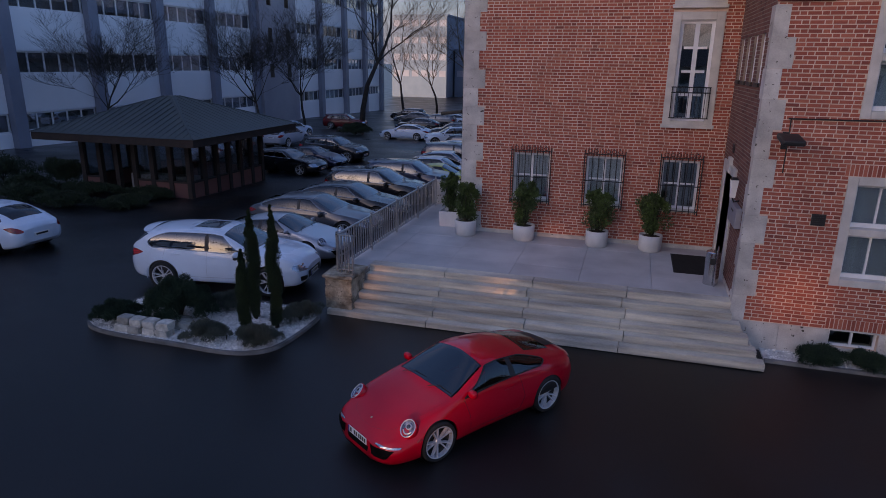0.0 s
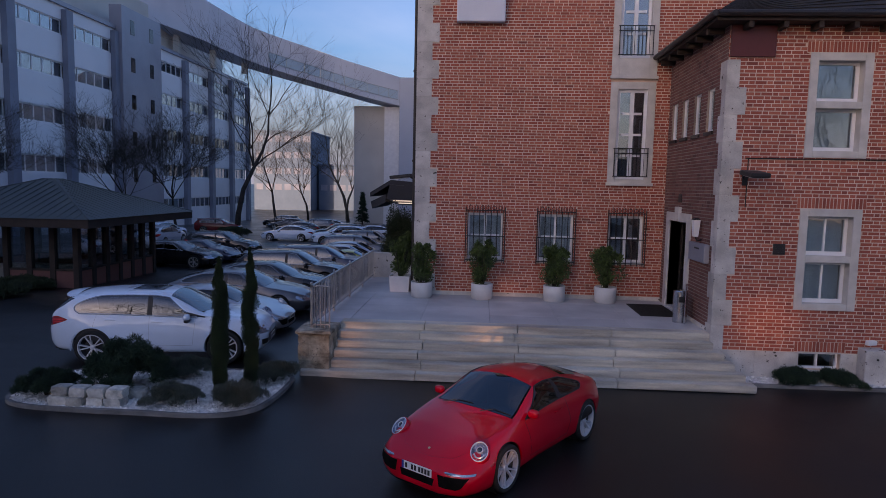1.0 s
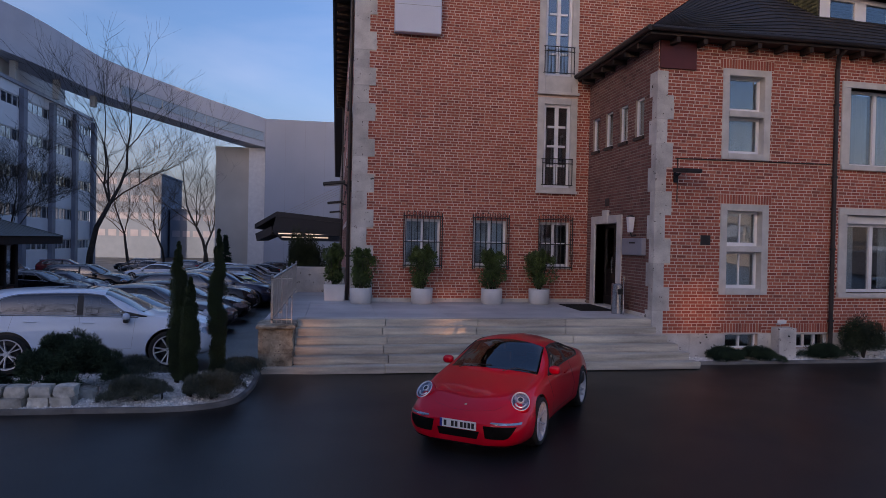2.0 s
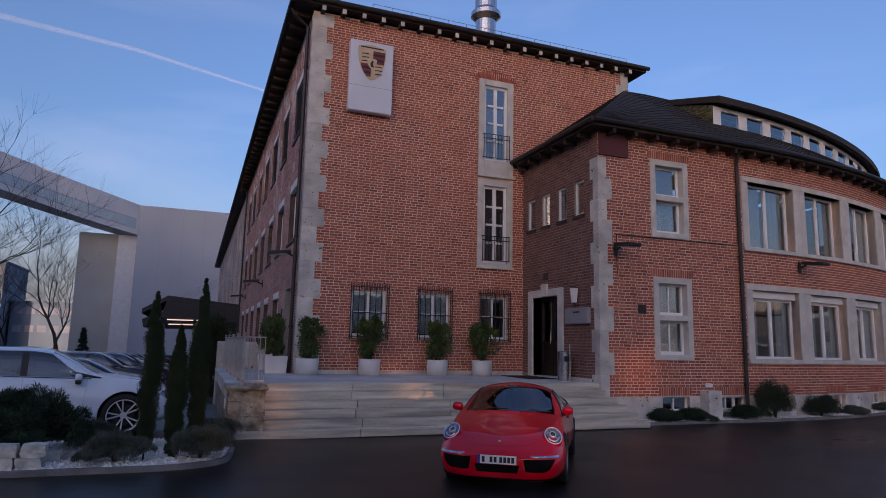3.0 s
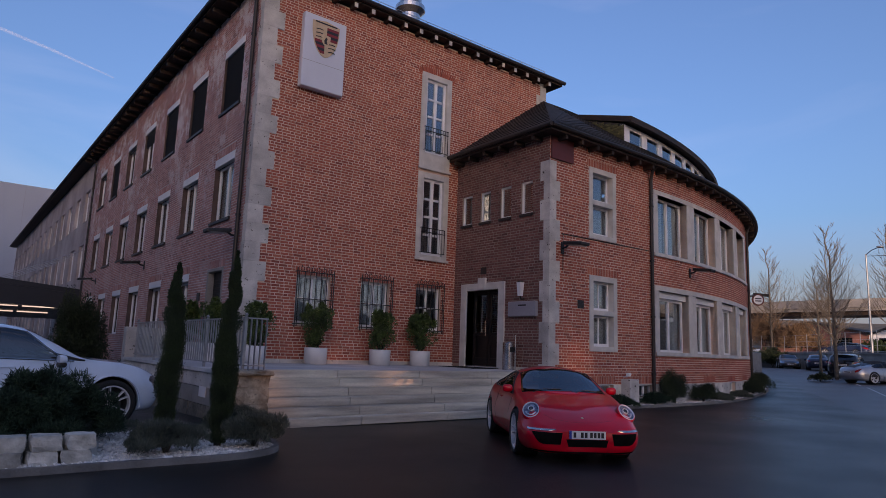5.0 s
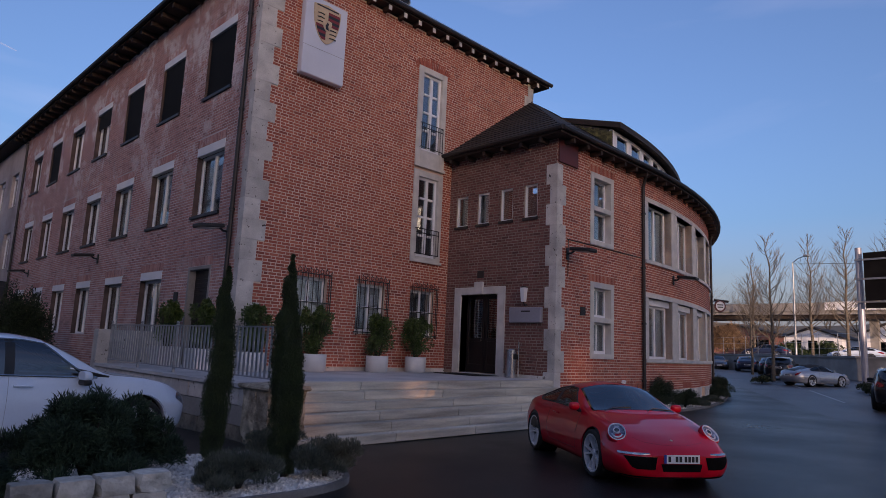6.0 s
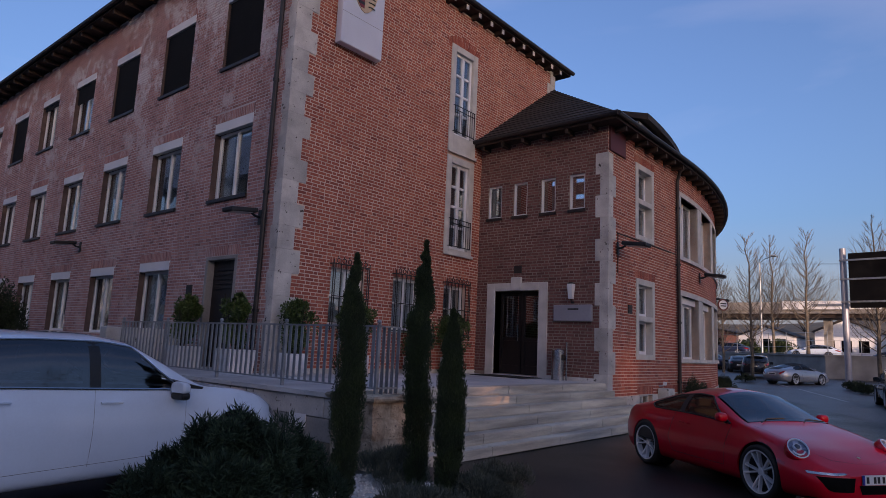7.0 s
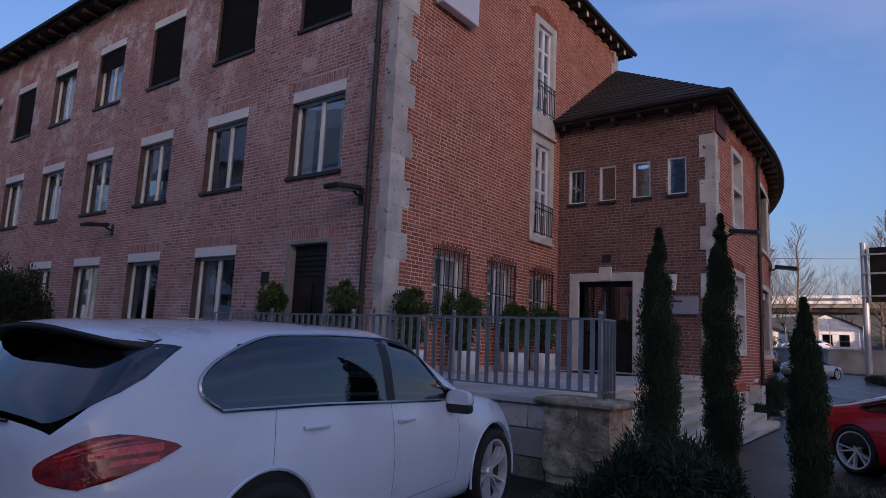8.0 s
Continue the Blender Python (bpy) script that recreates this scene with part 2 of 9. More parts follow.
M_SIGN = surface("sign_white", (0.58, 0.62, 0.71), (0.68, 0.72, 0.81), 0.7, 0.4, 0.02, 60)
M_GOLD = surface("badge_gold", (0.50, 0.36, 0.22), (0.66, 0.50, 0.34), 4.0, 0.5, 0.02, 50, metal=0.0)
M_BADGERED = surface("badge_red", (0.20, 0.012, 0.014), (0.28, 0.02, 0.02), 4.0, 0.4, 0, 50)
M_BLACK = surface("black_plastic", (0.010, 0.010, 0.011), (0.022, 0.022, 0.023), 5.0, 0.5, 0.04, 80)
M_RUBBER = surface("rubber", (0.010, 0.010, 0.010), (0.022, 0.022, 0.021), 6.0, 0.85, 0.2, 90)
M_GLASS = glass_material("window_glass", (0.75, 0.82, 0.85), 2.5)
M_CARGLASS = glass_material("car_glass", (0.16, 0.19, 0.21), 1.72)
M_TAIL_BRIGHT = surface("tail_lamp_reflector", (0.55, 0.006, 0.008), (0.90, 0.03, 0.03), 30.0, 0.15, 0.3, 60, coat=1.0)
M_LAUREL = surface("laurel_leaf_pale", (0.022, 0.050, 0.012), (0.085, 0.140, 0.032), 2.5, 0.45, 0.05, 30, island=0.45)
M_POT = surface("pot_white", (0.62, 0.62, 0.62), (0.76, 0.76, 0.75), 2.5, 0.6, 0.04, 50)
M_SOIL = surface("soil", (0.02, 0.015, 0.01), (0.05, 0.038, 0.026), 8.0, 0.95, 0.6, 40)
M_LEAF = surface("laurel_leaf", (0.012, 0.030, 0.009), (0.042, 0.078, 0.022), 2.5, 0.5, 0.05, 30, island=0.45)
M_CYPRESS = surface("cypress_leaf", (0.013, 0.027, 0.011), (0.043, 0.075, 0.027), 4.0, 0.65, 0.05, 30, island=0.4)
M_PINE = surface("pine_needle", (0.013, 0.029, 0.021), (0.042, 0.077, 0.048), 3.0, 0.6, 0.05, 30, island=0.4)
M_PINE.node_tree.nodes["Principled BSDF"].inputs["Specular IOR Level"].default_value = 0.1
M_LAVENDER = surface("grey_lavender", (0.045, 0.062, 0.050), (0.115, 0.140, 0.110), 4.0, 0.8, 0.05, 30, island=0.35)
M_HEDGE = surface("dark_hedge", (0.010, 0.022, 0.010), (0.034, 0.055, 0.020), 2.0, 0.65, 0.05, 30, island=0.4)
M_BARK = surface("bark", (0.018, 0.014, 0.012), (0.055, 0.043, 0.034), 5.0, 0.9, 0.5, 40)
# lighter copy of the bark with the low sun put into its colour
M_BARK_SUNLIT = surface("bark_sunlit", (0.07, 0.058, 0.045), (0.16, 0.13, 0.10), 5.0, 0.9, 0.4, 40)
M_GRAVEL = surface("white_gravel", (0.52, 0.50, 0.47), (0.86, 0.84, 0.80), 6.0, 0.85, 0.3, 50, island=0.25)
M_ROCK = surface("pale_rock", (0.30, 0.28, 0.24), (0.62, 0.59, 0.53), 5.0, 0.9, 0.9, 18, island=0.35)
M_KERB = surface("concrete_kerb", (0.12, 0.115, 0.11), (0.24, 0.23, 0.22), 3.0, 0.85, 0.3, 45, island=0.1)
M_GREYROOF = surface("zinc_roof", (0.038, 0.054, 0.055), (0.072, 0.092, 0.091), 1.2, 0.55, 0.08, 30, metal=0.35)
M_FACTORY = surface("factory_panel", (0.84, 0.84, 0.86), (0.92, 0.91, 0.93), 0.25, 0.65, 0.05, 12)
# blue-grey that carries the distance haze over the far halls
M_FARHALL = surface("far_hall_haze", (0.09, 0.145, 0.21), (0.14, 0.20, 0.27), 0.3, 0.7, 0.05, 15)
M_LIMEWASH = surface("limewashed_brick", (0.30, 0.24, 0.23), (0.56, 0.50, 0.49), 0.5, 0.85, 0.3, 26)
M_PILASTER = surface("blue_grey_pilaster", (0.18, 0.20, 0.26), (0.25, 0.28, 0.34), 0.4, 0.55, 0.05, 20)
M_CLADDING = surface("grey_cladding", (0.27, 0.28, 0.33), (0.36, 0.37, 0.42), 0.3, 0.45, 0.04, 15, metal=0.2)
M_BRIDGE = surface("bridge_cladding", (0.50, 0.53, 0.60), (0.60, 0.63, 0.69), 0.3, 0.5, 0.04, 15, metal=0.1)
M_CANOPY = surface("canopy_plate", (0.010, 0.014, 0.023), (0.019, 0.025, 0.037), 1.0, 0.6, 0.04, 20)
M_MOSS = surface("mossy_tile", (0.045, 0.045, 0.018), (0.15, 0.135, 0.055), 6.0, 0.9, 0.5, 40, island=0.3)
M_SCREEN = glass_material("windscreen_glass", (0.16, 0.19, 0.21), 2.15)
# white cladding, with the tower front's blue shade put into the colour
M_TOWER = surface("tower_blue_shade", (0.36, 0.41, 0.49), (0.45, 0.50, 0.58), 0.1, 0.6, 0.03, 10)
M_BEIGE = surface("beige_concrete", (0.56, 0.52, 0.47), (0.68, 0.63, 0.57), 0.2, 0.85, 0.1, 10)
M_CONCRETE = surface("weathered_concrete", (0.20, 0.19, 0.18), (0.36, 0.34, 0.32), 0.8, 0.85, 0.25, 30)
M_BROWNHILL = surface("winter_scrub", (0.10, 0.075, 0.045), (0.20, 0.155, 0.10), 0.5, 0.95, 0.5, 6)
M_GRASS = surface("winter_grass", (0.045, 0.055, 0.022), (0.12, 0.115, 0.06), 1.5, 0.95, 0.4, 30)
M_LINE = surface("road_paint", (0.40, 0.40, 0.40), (0.60, 0.60, 0.60), 6.0, 0.7, 0.1, 50)
M_PLATE = surface("number_plate_white", (0.72, 0.72, 0.72), (0.80, 0.80, 0.80), 6.0, 0.4, 0, 50)
M_BLUEBAR = surface("plate_blue", (0.01, 0.03, 0.25), (0.015, 0.045, 0.33), 6.0, 0.4, 0, 50)
M_TAIL = surface("tail_lamp_red", (0.07, 0.001, 0.002), (0.46, 0.006, 0.008), 14.0, 0.14, 0.25, 40, coat=0.4)
M_LAMPBOWL = surface("lamp_bowl", (0.045, 0.07, 0.12), (0.30, 0.37, 0.48), 14.0, 0.25, 0.1, 60, metal=0.2)
M_VOID = surface("matt_black", (0.004, 0.004, 0.004), (0.008, 0.008, 0.008), 8.0, 0.95, 0.1, 60)
M_VOID.node_tree.nodes["Principled BSDF"].inputs["Specular IOR Level"].default_value = 0.05
M_LENS = glass_material("lamp_lens", (0.85, 0.9, 0.95), 1.45)
M_ASPHALT = surface("asphalt", (0.006, 0.0058, 0.0058), (0.022, 0.021, 0.022), 0.35, 0.36, 0.30, 80, spread=0.22)
M_ASPHALT.node_tree.nodes["Principled BSDF"].inputs["Specular IOR Level"].default_value = 0.31


def paint(name, c, rough=0.28, metal=0.0):
    m = surface(name, tuple(v * 0.9 for v in c), c, 1.5, rough, 0, 50, metal=metal, coat=0.9, spread=0.06)
    m.node_tree.nodes["Principled BSDF"].inputs["Specular IOR Level"].default_value = 0.15
    return m


P_RED = paint("paint_red", (0.68, 0.002, 0.018), 0.32)
P_RED.node_tree.nodes["Principled BSDF"].inputs["Coat Weight"].default_value = 0.75
P_WHITE = paint("paint_white", (0.66, 0.78, 0.90))
P_BLACK = paint("paint_black", (0.012, 0.013, 0.017))
P_GREY = paint("paint_grey", (0.10, 0.105, 0.12), 0.3, 0.5)
P_SILVER = paint("paint_silver", (0.42, 0.44, 0.48), 0.3, 0.6)
P_BLUE = paint("paint_dark_blue", (0.025, 0.035, 0.07), 0.3, 0.3)
P_LIME = paint("paint_lime", (0.45, 0.46, 0.06))
P_CREAM = paint("paint_pale_blue", (0.45, 0.50, 0.58), 0.3, 0.3)


# ---- geometry helpers ----
class Geo:
    """Collects vertices and faces."""
    def __init__(self):
        self.v, self.f, self.n, self.smooth = [], [], 0, False

    def add(self, verts, faces):
        k = self.n
        self.v.extend(tuple(map(float, p)) for p in verts)
        self.f.extend(tuple(i + k for i in q) for q in faces)
        self.n += len(verts)
        return self

    def box(self, x0, x1, y0, y1, z0, z1, m=None):
        p = [(x, y, z) for z in (z0, z1) for y in (y0, y1) for x in (x0, x1)]
        if m is not None:
            p = [m @ Vector(q) for q in p]
        return self.add(p, [(0, 2, 3, 1), (4, 5, 7, 6), (0, 1, 5, 4), (1, 3, 7, 5), (3, 2, 6, 7), (2, 0, 4, 6)])

    def block(self, f, u0, u1, v0, v1, d0, d1):
        """A box in a wall's own coordinates: along, up, out."""
        p = [f(u, v, d) for v in (v0, v1) for d in (d1, d0) for u in (u0, u1)]
        return self.add(p, [(0, 2, 3, 1), (4, 5, 7, 6), (0, 1, 5, 4), (1, 3, 7, 5), (3, 2, 6, 7), (2, 0, 4, 6)])

    def tube(self, pts, r, sides=8, close=True):
        pts = [Vector(p) for p in pts]
        rs = r if isinstance(r, (list, tuple)) else [r] * len(pts)
        ring = []
        side = None
        for i, p in enumerate(pts):
            d = (pts[min(i + 1, len(pts) - 1)] - pts[max(i - 1, 0)]).normalized()
            if side is None or abs(side.dot(d)) > 0.99:
                side = d.orthogonal().normalized()
            side = (side - d * side.dot(d)).normalized()
            up = d.cross(side)
            ring += [p + rs[i] * (math.cos(2 * math.pi * k / sides) * side + math.sin(2 * math.pi * k / sides) * up) for k in range(sides)]
        fs = [(i * sides + k, i * sides + (k + 1) % sides, (i + 1) * sides + (k + 1) % sides, (i + 1) * sides + k) for i in range(len(pts) - 1) for k in range(sides)]
        if close:
            fs += [tuple(range(sides - 1, -1, -1)), tuple(range((len(pts) - 1) * sides, len(pts) * sides))]
        return self.add(ring, fs)

    def lathe(self, profile, sides=24, m=None):
        """A profile of (radius, height) turned about z."""
        v = [(r * math.cos(2 * math.pi * k / sides), r * math.sin(2 * math.pi * k / sides), z) for r, z in profile for k in range(sides)]
        if m is not None:
            v = [m @ Vector(q) for q in v]
        n = len(profile)
        fs = [(i * sides + k, i * sides + (k + 1) % sides, (i + 1) * sides + (k + 1) % sides, (i + 1) * sides + k) for i in range(n - 1) for k in range(sides)]
        return self.add(v, fs)

    def prism(self, outline, z0, z1):
        n = len(outline)
        v = [(x, y, z0) for x, y in outline] + [(x, y, z1) for x, y in outline]
        return self.add(v, [tuple(range(n - 1, -1, -1)), tuple(range(n, 2 * n))] + [(i, (i + 1) % n, n + (i + 1) % n, n + i) for i in range(n)])

    def grid(self, rows):
        nu, nv = len(rows), len(rows[0])
        return self.add([p for r in rows for p in r], [(i * nv + j, i * nv + j + 1, (i + 1) * nv + j + 1, (i + 1) * nv + j) for i in range(nu - 1) for j in range(nv - 1)])


def mesh_of(name, geo, material=None, smooth=False):
    me = bpy.data.meshes.new(name)
    if isinstance(geo, bmesh.types.BMesh):
        geo.to_mesh(me)
        geo.free()
    else:
        v, f = (geo.v, geo.f) if isinstance(geo, Geo) else geo
        me.from_pydata(v, [], f)
    if material is not None:
        me.materials.append(material)
    if smooth:
        me.shade_smooth()
    me.update()
    return me


def part(name, geo, material, parent=None, label="", smooth=False, bevel=0.0, kind=""):
    ob = new(name, mesh_of(name, geo, material, smooth))
    if parent is not None:
        ob.parent = parent
    if bevel:
        b = ob.modifiers.new("bevel", "BEVEL")
        b.width, b.segments, b.limit_method = bevel, 2, "ANGLE"
    return tagged(ob, label, kind=kind)


def thing(name, label, category, group="", kind="", at=None):
    ob = new(name)
    ob.empty_display_size = 0.2
    if at is not None:
        ob.matrix_basis = at
    return tagged(ob, label, category, group, kind)


def structure(name, geo, material, label, category, bevel=0.0, smooth=False):
    ob = part(name, geo, material, None, label, smooth, bevel)
    return tagged(ob, label, category, kind="structure")


def tidy(ob):
    """Make a mesh's faces point outwards."""
    bm = bmesh.new()
    bm.from_mesh(ob.data)
    bmesh.ops.recalc_face_normals(bm, faces=bm.faces)
    bm.to_mesh(ob.data)
    bm.free()
    return ob


def ground_z(x, y):
    """The lot falls gently away to the north-west and the lane climbs to the east."""
    s = min(1.0, max(0.0, (-4.0 - x) / 2.5))
    z = -0.025 * s * min(100, max(0.0, y - 16.5))
    z += 0.07 * s * math.exp(-((y - 14.2) / 1.9) ** 2)
    return z + 0.021 * min(40, max(0.0, x - 12.0))


# ---- walls ----
RB, X0B, YF = 29.75, 7.3, 14.06          # the bow front: radius, where it begins, the front wall's line
XG, YG, XS = -4.47, 18.31, 2.79          # the house's side wall, its gable, the porch's side wall
LAND = 1.00                              # the terrace's height
COURSE = 0.0813


def on_gable(u, v, d=0.0):
    return (u, YG - d, v)


def on_side(u, v, d=0.0):
    return (XG - d, u, v)


def on_porch(u, v, d=0.0):
    return (XS - d, u, v)


def on_front(u, v, d=0.0):
    """u is counted from where the bow begins."""
    if u < 0:
        return (X0B + u, YF - d, v)
    a = u / RB
    return (X0B + (RB + d) * math.sin(a), YF + RB - (RB + d) * math.cos(a), v)


def wall_body(f, u0, u1, v0, v1, holes, thick, step=50.0):
    """A wall with real openings: cells of a grid along the edges of its holes."""
    us = sorted({u0, u1, *(h[0] for h in holes), *(h[1] for h in holes)})
    us = [u for u in us if u0 <= u <= u1]
    fine = []
    for a, b in zip(us, us[1:]):
        n = max(1, int((b - a) / step + 0.99))
        fine += [a + (b - a) * i / n for i in range(n)]
    us = fine + [us[-1]]
    vs = sorted({v0, v1, *(h[2] for h in holes), *(h[3] for h in holes)})
    vs = [v for v in vs if v0 <= v <= v1]

    def solid(i, j):
        if not (0 <= i < len(us) - 1 and 0 <= j < len(vs) - 1):
            return False
        u, v = (us[i] + us[i + 1]) / 2, (vs[j] + vs[j + 1]) / 2
        return not any(h[0] < u < h[1] and h[2] < v < h[3] for h in holes)
    g = Geo()
    for i in range(len(us) - 1):
        for j in range(len(vs) - 1):
            if not solid(i, j):
                continue
            a, b, c, e = us[i], us[i + 1], vs[j], vs[j + 1]
            g.add([f(a, c, 0), f(b, c, 0), f(b, e, 0), f(a, e, 0)], [(0, 1, 2, 3)])
            g.add([f(a, c, -thick), f(b, c, -thick), f(b, e, -thick), f(a, e, -thick)], [(3, 2, 1, 0)])
            for di, dj, p, q in ((-1, 0, (a, e), (a, c)), (1, 0, (b, c), (b, e)), (0, -1, (a, c), (b, c)), (0, 1, (b, e), (a, e))):
                if not solid(i + di, j + dj):
                    g.add([f(*p, 0), f(*p, -thick), f(*q, -thick), f(*q, 0)], [(0, 1, 2, 3)])
    return g


def brick_rects(u0, u1, v0, v1, holes, course=COURSE, long=0.238, short=0.113, joint=0.0185, rng=None):
    """Stretchers and headers by turns in each course, cut at the openings."""
    out = []
    row, v = 0, v0
    pitch = long + short + 2 * joint
    rng = random.Random(17)
    while v + course * 0.6 < v1:
        top = min(v + course - joint, v1)
        u = u0 - (pitch / 2 if row % 2 else 0) - pitch + rng.uniform(-0.035, 0.035)
        k = 0
        blocked = [h for h in holes if h[2] < top - 0.01 and h[3] > v + 0.01]
        while u < u1:
            w = (long if k % 2 == 0 else short) + rng.uniform(-0.007, 0.007)
            pieces = [(max(u, u0), min(u + w, u1), v, top)]
            for h in blocked:
                cut = []
                for p in pieces:
                    if p[1] <= h[0] or p[0] >= h[1]:
                        cut.append(p)
                        continue
                    if p[0] < h[0] - 0.03:
                        cut.append((p[0], h[0], p[2], p[3]))
                    if p[1] > h[1] + 0.03:
                        cut.append((h[1], p[1], p[2], p[3]))
                    m0, m1 = max(p[0], h[0]), min(p[1], h[1])
                    if h[3] + 0.03 < p[3]:
                        cut.append((m0, m1, h[3] + 0.008, p[3]))
                    if h[2] - 0.03 > p[2]:
                        cut.append((m0, m1, p[2], h[2] - 0.008))
                pieces = cut
            out += [p for p in pieces if p[1] - p[0] > 0.03]
            u += w + joint
            k += 1
        v += course
        row += 1
    return out


def bricks(name, wall, f, rects, material, near, seed):
    """Lay the bricks: those inside the stretch `near` as pieces of their own (up to 300), the rest in one mesh."""
    rng = random.Random(seed)
    pieces, g = 0, Geo()
    shared = {}
    for a, b, c, e in rects:
        lift = 0.003 + rng.random() * 0.005
        if pieces < 300 and near[0] < a and b < near[1] and near[2] < c and e < near[3]:
            key = (round(b - a, 2), round(e - c, 3), rng.randrange(2))
            if key not in shared:
                w, h, q = (b - a) / 2, (e - c) / 2, 0.004
                gg = Geo()
                gg.add([(-w, 0.0, -h), (w, 0.0, -h), (w, 0.0, h), (-w, 0.0, h), (-w + q, -0.006, -h + q), (w - q, -0.006, -h + q), (w - q, -0.006, h - q), (-w + q, -0.006, h - q)],
                       [(4, 5, 6, 7), (0, 1, 5, 4), (1, 2, 6, 5), (2, 3, 7, 6), (3, 0, 4, 7)])
                shared[key] = mesh_of("brick", gg, material)
            mid, out = Vector(f((a + b) / 2, (c + e) / 2, 0.001)), Vector(f((a + b) / 2, (c + e) / 2, 1.0))
            n = (out - mid).normalized()
            ob = new("brick", shared[key])
            ob.parent = wall
            ob.matrix_basis = Matrix.Translation(mid) @ Matrix.Rotation(math.atan2(n.x, -n.y), 4, "Z")
            pieces += 1
        else:
            q = 0.004
            g.add([f(a, c, 0), f(b, c, 0), f(b, e, 0), f(a, e, 0), f(a + q, c + q, lift), f(b - q, c + q, lift), f(b - q, e - q, lift), f(a + q, e - q, lift)],
                  [(4, 5, 6, 7), (0, 1, 5, 4), (1, 2, 6, 5), (2, 3, 7, 6), (3, 0, 4, 7)])
    ob = part("bricks", g, material, wall)
    tagged(ob, "rows of red facing bricks in the wall", kind="stuff")


def leaves(n, place, size, seed, tilt=1.0, aspect=0.45):
    """n small folded leaves at the places that place(rng) gives."""
    rng = np.random.default_rng(seed)
    pos, way = place(rng, n)
    rnd = rng.normal(size=(n, 3))
    d = way + tilt * rnd
    d /= np.linalg.norm(d, axis=1)[:, None] + 1e-9
    s = np.cross(d, rng.normal(size=(n, 3)))
    s /= np.linalg.norm(s, axis=1)[:, None] + 1e-9
    k = size * rng.uniform(0.6, 1.4, n)[:, None]
    a, b = pos, pos + d * k
    mid = pos + d * k * 0.5
    up = np.cross(d, s) * k * 0.12
    l, r = mid + s * k * aspect / 2 + up, mid - s * k * aspect / 2 + up
    v = np.stack([a, l, b, r], 1).reshape(-1, 3)
    f = np.arange(4 * n).reshape(-1, 4)
    return v.tolist(), f.tolist()


def stone(rng, sx, sy, sz, rough=0.18):
    """A worn block: a cube cut twice, pushed about and rounded."""
    bm = bmesh.new()
    bmesh.ops.create_cube(bm, size=1.0)
    bmesh.ops.subdivide_edges(bm, edges=bm.edges[:], cuts=2, use_grid_fill=True)
    for v in bm.verts:
        c = v.co
        k = 1 - 0.28 * max(0, c.length - 0.5)
        v.co = Vector((c.x * k * sx, c.y * k * sy, c.z * k * sz))
        v.co += Vector((rng.gauss(0, 1) * sx, rng.gauss(0, 1) * sy, rng.gauss(0, 1) * sz)) * rough * 0.14
    return bm


# ---- the brick house ----
WINDOWS = [0]


def glazed(f, u0, u1, v0, v1, recess, cols=2, rows=1, label="", frame_w=0.07, bar=0.035, curtain=0.0, blind=0.0, row_at=None, blind_mat=None, curtain_mat=None):
    """A window: a white frame, its panes, and what hangs behind them."""
    WINDOWS[0] += 1
    w = thing("window_%d" % WINDOWS[0], label, "window", kind="structure")
    g = Geo()
    d0, d1 = -recess - 0.07, -recess
    for a, b, c, e in ((u0, u0 + frame_w, v0, v1), (u1 - frame_w, u1, v0, v1), (u0 + frame_w, u1 - frame_w, v0, v0 + frame_w), (u0 + frame_w, u1 - frame_w, v1 - frame_w, v1)):
        g.block(f, a, b, c, e, d0, d1)
    iu0, iu1, iv0, iv1 = u0 + frame_w, u1 - frame_w, v0 + frame_w, v1 - frame_w
    cw = (iu1 - iu0) / cols
    for k in range(1, cols):
        g.block(f, iu0 + cw * k - bar, iu0 + cw * k + bar, iv0, iv1, d0 + 0.01, d1 + 0.012)
    vs = [iv0] + ([iv0 + (iv1 - iv0) * r for r in row_at] if row_at else [iv0 + (iv1 - iv0) * k / rows for k in range(1, rows)]) + [iv1]
    for v in vs[1:-1]:
        for k in range(cols):
            g.block(f, iu0 + cw * k + bar, iu0 + cw * (k + 1) - bar, v - bar * 0.6, v + bar * 0.6, d0 + 0.012, d1 + 0.006)
    part("window_frame", g, M_WHITE, w, "white painted frame")
    for k in range(cols):
        for c, e in zip(vs, vs[1:]):
            gg = Geo()
            gg.block(f, iu0 + cw * k, iu0 + cw * (k + 1), c, e, d0 + 0.028, d0 + 0.034)
            part("pane", gg, M_GLASS, w).visible_shadow = False
    if curtain:
        for a, b in ((iu0, iu0 + (iu1 - iu0) * curtain / 2), (iu1 - (iu1 - iu0) * curtain / 2, iu1)):
            n, rows_ = 14, []
            for i in range(n + 1):
                u = a + (b - a) * i / n
                rows_.append([f(u, v, d0 - 0.10 - 0.03 * math.sin(i * 2.2)) for v in (iv0, iv1)])
            part("curtain", Geo().grid(rows_), curtain_mat or M_CURTAIN, w, "pale hanging curtain")
    if blind:
        part("blind", Geo().block(f, iu0 - 0.01, iu1 + 0.01, iv1 - (iv1 - iv0) * blind, iv1, d0 - 0.030, d0 - 0.015), blind_mat or M_SHUTTER, w, "lowered roller blind")
    return w


